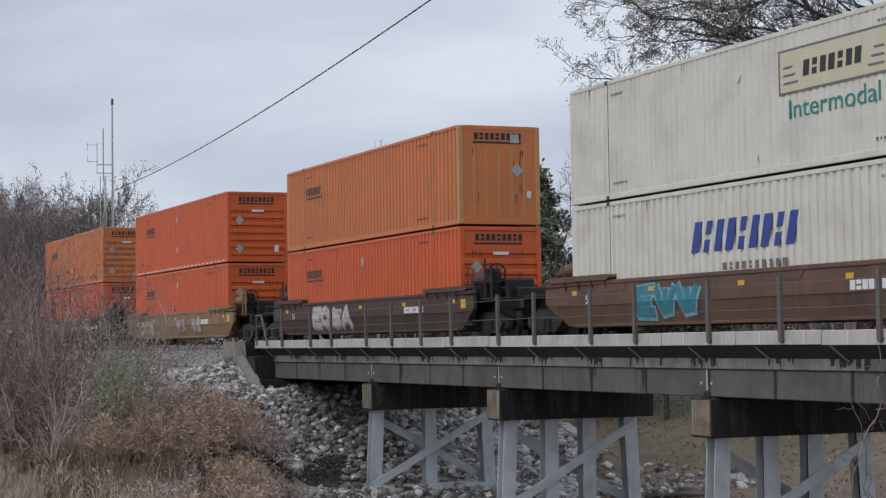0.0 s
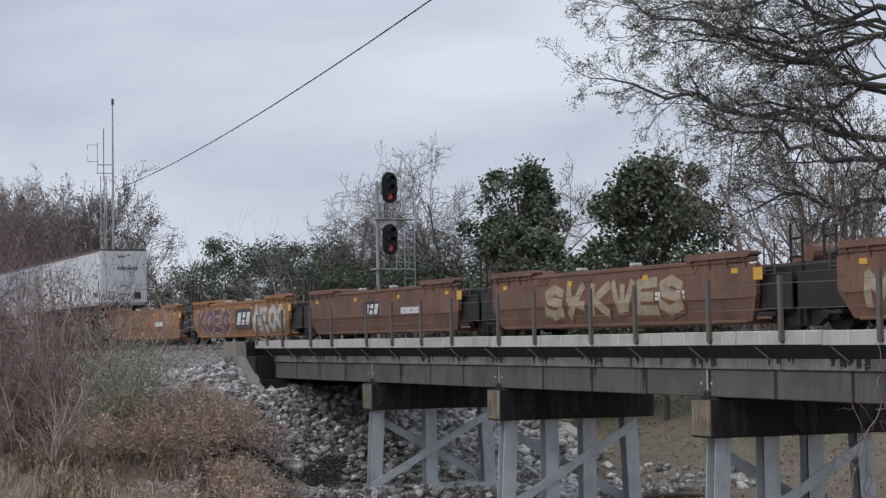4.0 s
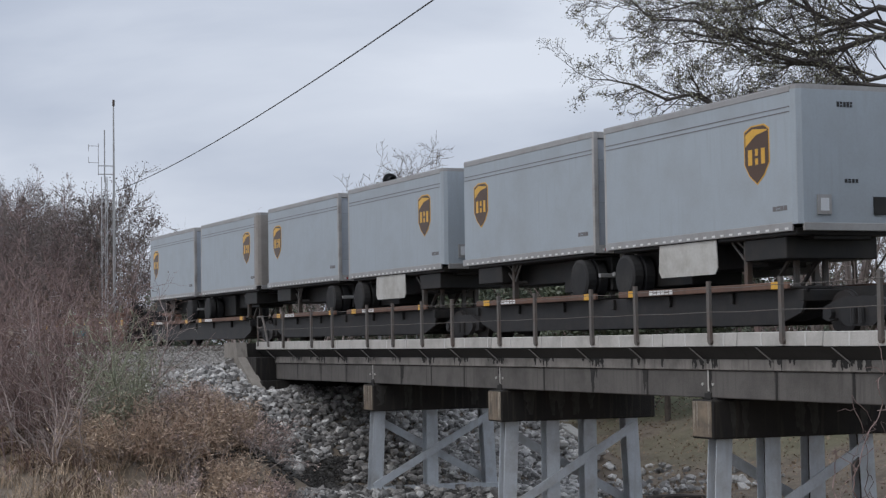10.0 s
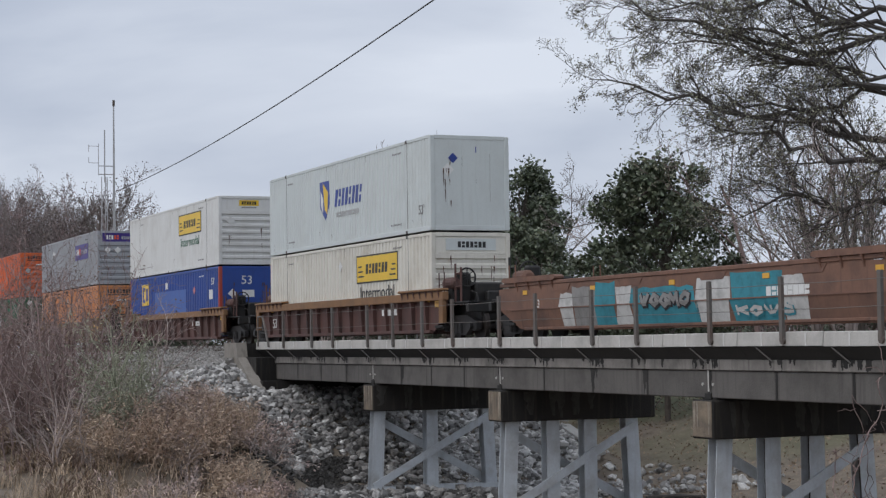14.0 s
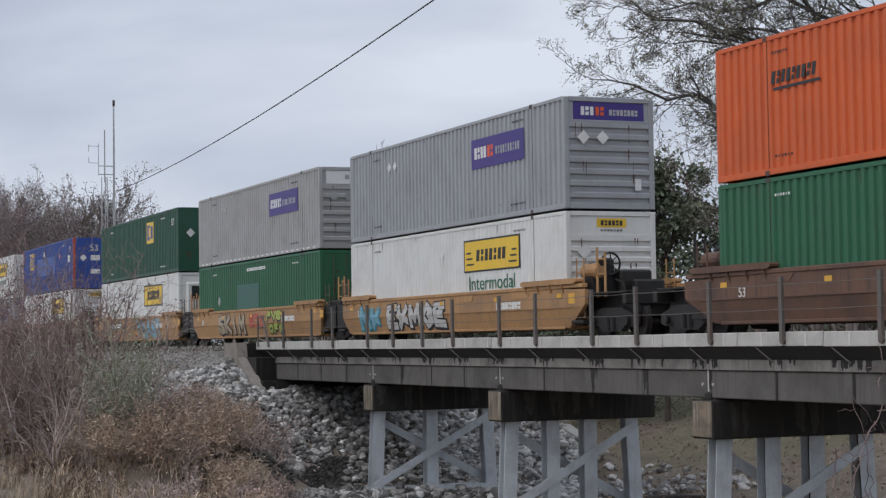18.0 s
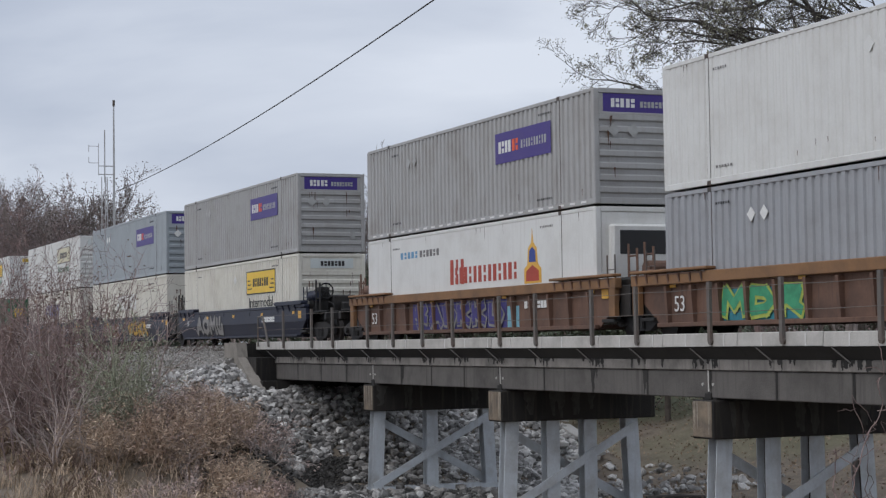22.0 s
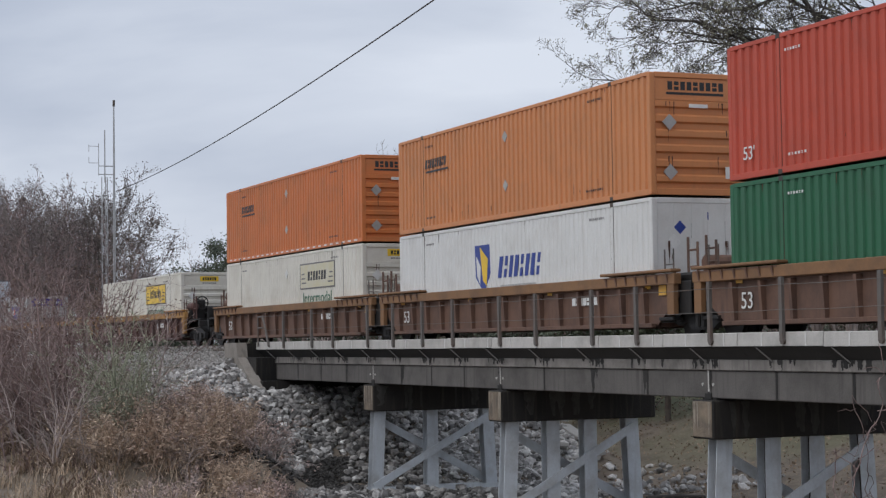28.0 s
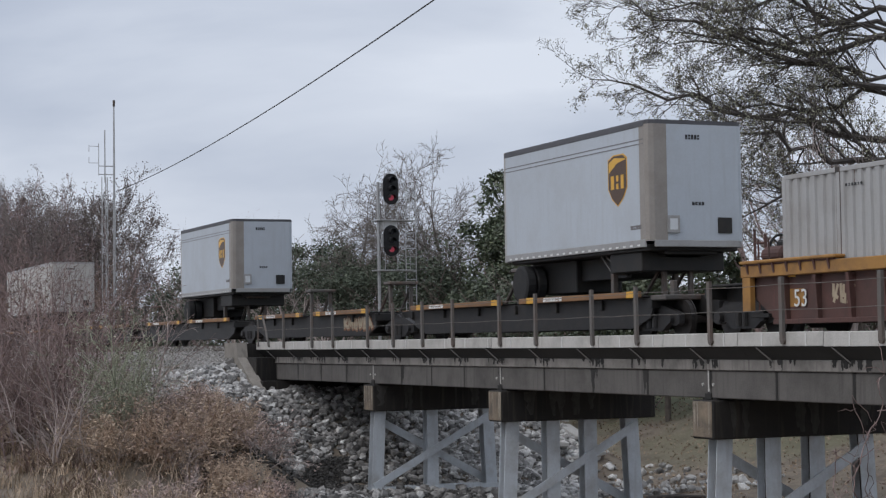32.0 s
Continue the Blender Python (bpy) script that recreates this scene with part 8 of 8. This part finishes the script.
def blades(name, spots, m, label, seed, hmin, hmax, width):
    rng = random.Random(seed)
    vs, fs = [], []
    for x, y, k in spots:
        z = ground_z(x, y) - 0.03
        h = rng.uniform(hmin, hmax) * k
        a = rng.uniform(0, 6.283)
        dx, dy = math.cos(a), math.sin(a)
        bend = rng.uniform(0.3, 1.6) * h
        sx, sy = -dy * width * 0.5, dx * width * 0.5
        n = len(vs)
        for t, wd in ((0, 1.0), (0.45, 0.8), (0.8, 0.5)):
            ox, oz = bend * t * t, h * (t - 0.25 * t * t * (bend / h))
            vs += [(x + dx * ox + sx * wd, y + dy * ox + sy * wd, z + oz), (x + dx * ox - sx * wd, y + dy * ox - sy * wd, z + oz)]
        ox, oz = bend, h * (1 - 0.3 * bend / h)
        vs.append((x + dx * ox, y + dy * ox, z + oz))
        fs += [(n, n + 1, n + 3, n + 2), (n + 2, n + 3, n + 5, n + 4), (n + 4, n + 5, n + 6)]
    me = bpy.data.meshes.new(name)
    me.from_pydata(vs, [], fs)
    me.materials.append(m)
    tagged(new(name, me), label, "grass", kind="stuff")


def tufts(n, per, rng, region):
    out = []
    while len(out) < n * per:
        x, y, k = region(rng)
        for _ in range(per):
            out.append((x + rng.gauss(0, 0.28), y + rng.gauss(0, 0.28), k * rng.uniform(0.6, 1.2)))
    return out


def near_bank(rng):
    while True:
        x = rng.uniform(-66, -52.5)
        y = rng.uniform(9.5, 17.0)
        k = noise.noise((x * 0.55, y * 0.55, 9))
        if k > 0.0 and not (x < -59.5 and y > 14.0):
            return x, y, 0.5 + 1.3 * k


def near_strip(rng):
    x = rng.uniform(-64, -40)
    return x, rng.uniform(6.5, 12.5), 0.9


def far_floor(rng):
    return rng.uniform(-75, -38), rng.uniform(25.5, 42), rng.uniform(0.3, 0.8)


blades("dry_weeds", tufts(150, 20, random.Random(60), near_bank), M_weed, "reddish brown dry weeds on the bank", 61, 0.4, 1.1, 0.045)
blades("dry_grass", tufts(130, 20, random.Random(62), near_bank), M_drygrass, "tan dry grass on the bank", 63, 0.4, 0.95, 0.04)
blades("dry_grass", tufts(120, 26, random.Random(64), near_strip), M_drygrass, "tan dry grass on the bank", 65, 0.5, 1.1, 0.018)
def grass_clumps(rng):
    return rng.uniform(-58, -47), rng.uniform(10.0, 14.2), rng.uniform(0.5, 1.1)


M_straw = spread(mat("straw_grass", (0.52, 0.41, 0.31), 0.9, (0.32, 0.245, 0.19), 0.7, 0.8, 8, 0), 0.5)
blades("straw_grass", tufts(34, 36, random.Random(73), grass_clumps), M_straw, "arching straw-coloured grass clumps", 74, 0.55, 1.15, 0.035)
blades("leaf_litter", tufts(500, 14, random.Random(66), far_floor), M_weed, "brown litter and stubble on the low ground", 67, 0.05, 0.16, 0.05)


def weed_bush(x, y, h, seed, wood, leaf):
    w = Wood(seed)
    b = base_at(x, y)
    for i in range(17):
        q = b + Vector((w.rng.gauss(0, 0.3), w.rng.gauss(0, 0.3), 0))
        q.z = ground_z(q.x, q.y) - 0.05
        d = Vector((w.rng.gauss(0, 0.45), w.rng.gauss(0, 0.45), 1)).normalized()
        w.grow(q, d, h * w.rng.uniform(0.5, 1.0), 0.016, 2, [6, 4], 0.8, 0.2, -0.02, 0.5, 4, 0.6, 0.2)
    w.leaves(2, 0.13, 0.08, 0.22, 0.6)
    w.finish("dry_weed_bush", b, "dead brown weed bush on the bank", "weeds", wood, leaf, "weeds on the near bank", "branchwork", "foliage")


def litter():
    """Fallen leaves on the low ground behind the bridge."""
    w = Wood(68)
    rng = w.rng
    for i in range(14000):
        x, y = rng.uniform(-80, -36), rng.uniform(24.5, 47)
        w.leaf(Vector((x, y, ground_z(x, y) + rng.uniform(0.01, 0.06))), 0.12, 0.6)
    me = bpy.data.meshes.new("fallen_leaves")
    me.from_pydata(w.lv, [], w.lf)
    me.materials.append(M_litter)
    tagged(new("fallen_leaves", me), "brown and tan fallen leaves on the low ground", "leaves", kind="stuff")


M_strawtwig = spread(mat("straw_twigs", (0.46, 0.345, 0.255), 0.95, (0.25, 0.18, 0.135), 0.7, 2, 10, 0), 0.35)
M_litter = spread(mat("fallen_leaf", (0.31, 0.24, 0.175), 0.85, (0.20, 0.155, 0.115), 0.7, 1.5, 10, 0), 0.3)
litter()
M_weedleaf = spread(mat("dead_weed_leaf", (0.40, 0.29, 0.225), 0.85, (0.20, 0.145, 0.115), 0.7, 1.5, 10, 0), 0.7)
M_mauveleaf = spread(mat("mauve_weed_leaf", (0.44, 0.335, 0.30), 0.85, (0.22, 0.16, 0.145), 0.7, 1.5, 10, 0), 0.7)
M_tanleaf = spread(mat("tan_weed_leaf", (0.48, 0.37, 0.275), 0.85, (0.27, 0.20, 0.15), 0.7, 1.5, 10, 0), 0.45)
for i in range(92):
    rng = random.Random(700 + i)
    x = rng.uniform(-64.5, -53.0) if i < 62 else rng.uniform(-54.5, -47.5)
    y = rng.uniform(11.5, 16.8) if i < 62 else rng.uniform(11.0, 15.6)
    if x < -59.5 and y > 14.0:
        x += 5.5
    if i >= 74:
        x, y = rng.uniform(-62.2, -58.4), rng.uniform(15.4, 17.8)
    weed_bush(x, y, rng.uniform(0.7, 1.9) if x > -57.5 else rng.uniform(0.45, 0.95), 700 + i, (M_strawtwig, M_paletwig)[i % 2], (M_weedleaf, M_tanleaf, M_tanleaf, M_mauveleaf)[i % 4])
# ---- signal ----
M_silver = mat("silver_paint", (0.42, 0.42, 0.42), 0.4, (0.25, 0.22, 0.2), 0.4, metal=0.4)
M_signal = mat("signal_black", (0.012, 0.012, 0.013), 0.5)
M_red = mat("red_lens", (0.60, 0.09, 0.14), 0.3, emit=0.2)
M_dark_lens = mat("dark_lens", (0.015, 0.015, 0.02), 0.15)


def build_signal():
    x, y = -71.2, 26.7
    g = ground_z(x, y) - 0.3
    s = thing("railway_signal", pose(x, y, 0), "two-head railway signal on a silver mast, red lights lit", "signal")
    part("mast", tube(bmesh.new(), [(0, 0, g), (0, 0, 6.6)], 0.07, 10), M_silver, s)
    part("base", boxes((-0.35, 0.35, -0.35, 0.35, g - 0.2, g + 0.55), bevel=0.03), M_conc, s)
    for z in (6.30, 4.18):
        pts = []
        for k in range(24):
            a = 2 * math.pi * k / 24
            pts.append((0.42 + 0.33 * math.cos(a), z + 0.33 * math.sin(a) + (0.31 if math.sin(a) >= 0 else -0.31)))
        h = part("signal_head", prism(pts, "x", 0.32, 0.36), M_signal, s, "black oblong signal backboard")
        for k, m in ((0.36, M_dark_lens), (0.0, M_dark_lens), (-0.36, M_red)):
            part("lens", disc(bmesh.new(), (0.40, 0.42, z + k), "x", 0.105, 0.06, 16), m, h, "red lens" if m is M_red else "")
            bm = bmesh.new()
            rows = []
            for i in range(9):
                a = math.pi * (i / 8) * 1.1 - 0.05 * math.pi
                cy, cz = 0.42 + 0.15 * math.cos(a), z + k + 0.15 * math.sin(a)
                rows.append([bm.verts.new((xx, 0.42 + rr * math.cos(a), z + k + rr * math.sin(a))) for xx, rr in ((0.36, 0.14), (0.66, 0.13), (0.66, 0.142), (0.36, 0.152))])
            for p, q in zip(rows, rows[1:]):
                for j in range(4):
                    bm.faces.new((p[j], q[j], q[(j + 1) % 4], p[(j + 1) % 4]))
            part("hood", bm, M_signal, h)
        part("bracket", boxes((-0.03, 0.33, 0.02, 0.1, z - 0.06, z + 0.06), (0.24, 0.32, 0.02, 0.6, z - 0.25, z + 0.25), bevel=0.01), M_silver, s)
    part("service_box", boxes((-0.35, 0.2, 0.15, 0.75, 4.65, 5.0), bevel=0.02), P_white, s, "white service box")
    for z in (5.05, 3.0):
        part("platform", boxes((-0.35, 0.35, -0.2, 1.5, z - 0.05, z), bevel=0.01), M_silver, s)
        bm = bmesh.new()
        for yy in (0.4, 0.95, 1.5):
            tube(bm, [(-0.32, yy, z), (-0.32, yy, z + 1.0)], 0.014, 5)
        tube(bm, [(-0.32, 0.2, z + 1.0), (-0.32, 1.5, z + 1.0)], 0.014, 5)
        part("platform_rail", bm, M_silver, s)
    bm = bmesh.new()
    for yy in (1.15, 1.6):
        tube(bm, [(0.1, yy, g), (0.1, yy, 6.5)], 0.02, 5)
    k = g + 0.3
    while k < 6.4:
        tube(bm, [(0.1, 1.15, k), (0.1, 1.6, k)], 0.018, 5)
        k += 0.32
    part("ladder", bm, M_silver, s)


build_signal()


# ---- radio masts ----
def build_masts():
    x, y = -131.8, 29.2
    g = ground_z(x, y) - 0.2
    a = thing("radio_mast", pose(x, y, 0), "tall thin grey radio mast", "mast", "radio masts")
    part("pole", tube(bmesh.new(), [(0, 0, g), (0, 0, 9), (0, 0, 17.4)], [0.12, 0.09, 0.05], 8), M_silver, a)
    part("antenna_tip", tube(bmesh.new(), [(0, 0, 17.3), (0.05, 0, 17.75)], 0.09, 6), M_steel, a)
    b = thing("radio_mast", pose(x - 0.2, y - 0.62, 0), "grey lattice radio mast with side aerials", "mast", "radio masts")
    bm = bmesh.new()
    legs = ((0.22, 0), (-0.12, 0.2), (-0.12, -0.2))
    for lx, ly in legs:
        tube(bm, [(lx, ly, g), (lx, ly, 12.2)], 0.035, 5)
    k = g
    i = 0
    while k < 11.6:
        p, q = legs[i % 3], legs[(i + 1) % 3]
        tube(bm, [(p[0], p[1], k), (q[0], q[1], k + 0.6)], 0.02, 4)
        tube(bm, [(p[0], p[1], k + 0.6), (q[0], q[1], k + 0.6)], 0.02, 4)
        k += 0.6
        i += 1
    part("lattice", bm, M_silver, b)
    part("top_pole", tube(bmesh.new(), [(0, 0, 11.8), (0, 0, 15.6)], 0.045, 6), M_silver, b)
    for z in (12.4, 13.0):
        part("cross_arm", tube(bmesh.new(), [(-0.1, -0.4, z), (-0.1, 0.65, z)], 0.035, 5), M_silver, b)
    bm = bmesh.new()
    tube(bm, [(0, -0.45, 12.3), (0, -0.45, 14.6)], 0.025, 5)
    for z in (13.2, 14.4):
        tube(bm, [(0, -1.15, z), (0, -0.4, z)], 0.02, 4)
    tube(bm, [(0, -1.15, 13.2), (0, -1.15, 13.6)], 0.02, 4)
    tube(bm, [(0, -1.15, 14.0), (0, -1.15, 14.5)], 0.02, 4)
    part("dipole_aerial", bm, M_silver, b)


build_masts()


M_cable = mat("cable_sheath", (0.06, 0.058, 0.058), 0.6)


def build_cable():
    p1, p2 = Vector((-138.0, 30.75, 11.7)), Vector((-54.9, 22.55, 11.0))
    pts = []
    for i in range(41):
        t = i / 40 * 2.0
        q = p1.lerp(p2, t)
        q.z -= 0.55 * 4 * t * (1 - t)
        pts.append(q)
    c = tagged(part("overhead_cable", tube(bmesh.new(), pts, 0.026, 6), M_cable, None), "thin black overhead cable crossing above the track", "cable")


build_cable()


def build_van():
    x, y = -150.0, 33.4
    g = ground_z(x, y)
    v = thing("van", pose(x, y, g, 0, 0, -62), "white parked van beyond the trees", "vehicle")
    pts = [(-2.4, 0.45), (2.4, 0.45), (2.45, 1.1), (1.9, 1.3), (1.35, 2.25), (-2.3, 2.35), (-2.45, 1.2)]
    part("body", prism(pts, "y", -0.95, 0.95), P_white, v)
    for s in (-1, 1):
        part("window", prism([(0.4, 1.35), (1.65, 1.35), (1.2, 2.05), (0.4, 2.05)], "y", s * 0.955 - 0.006, s * 0.955 + 0.006), M_dark_lens, v)
        for k in (-1.5, 1.55):
            part("wheel", disc(bmesh.new(), (k, s * 0.85, 0.36), "y", 0.36, 0.24, 16), M_tyre, v)


build_van()


def build_boards():
    rng = random.Random(88)
    m = mat("broken_concrete", (0.42, 0.41, 0.39), 0.9, (0.2, 0.18, 0.16), 0.6, 2, 16, 0.4)
    for x, y, l, w, a, tilt in ((-57.0, 28.1, 1.9, 0.5, 30, 12), (-58.5, 28.6, 1.5, 0.45, -20, -10), (-60.5, 29.0, 1.7, 0.4, 65, 8), (-59.5, 29.6, 1.2, 0.5, 10, 20), (-57.8, 29.3, 1.4, 0.35, 100, -8)):
        b = tagged(part("debris_slab", boxes((-l / 2, l / 2, -w / 2, w / 2, -0.06, 0.07), bevel=0.02), m, None), "pale broken slab lying on the ground by the stones", "debris", "debris by the stones")
        b.matrix_basis = pose(x, y, ground_z(x, y) + 0.16, 0, tilt, a)
    bm = bmesh.new()
    tube(bm, [(-0.9, 0, 0), (0, 0.08, 0.03), (0.9, 0, 0)], [0.07, 0.08, 0.05], 7)
    log = tagged(part("fallen_branch", bm, M_oakbark, None), "dark fallen branch on the leaf litter", "branch")
    log.matrix_basis = pose(-48.5, 27.5, ground_z(-48.5, 27.5) + 0.05, 0, 0, 75)


build_boards()


motions()
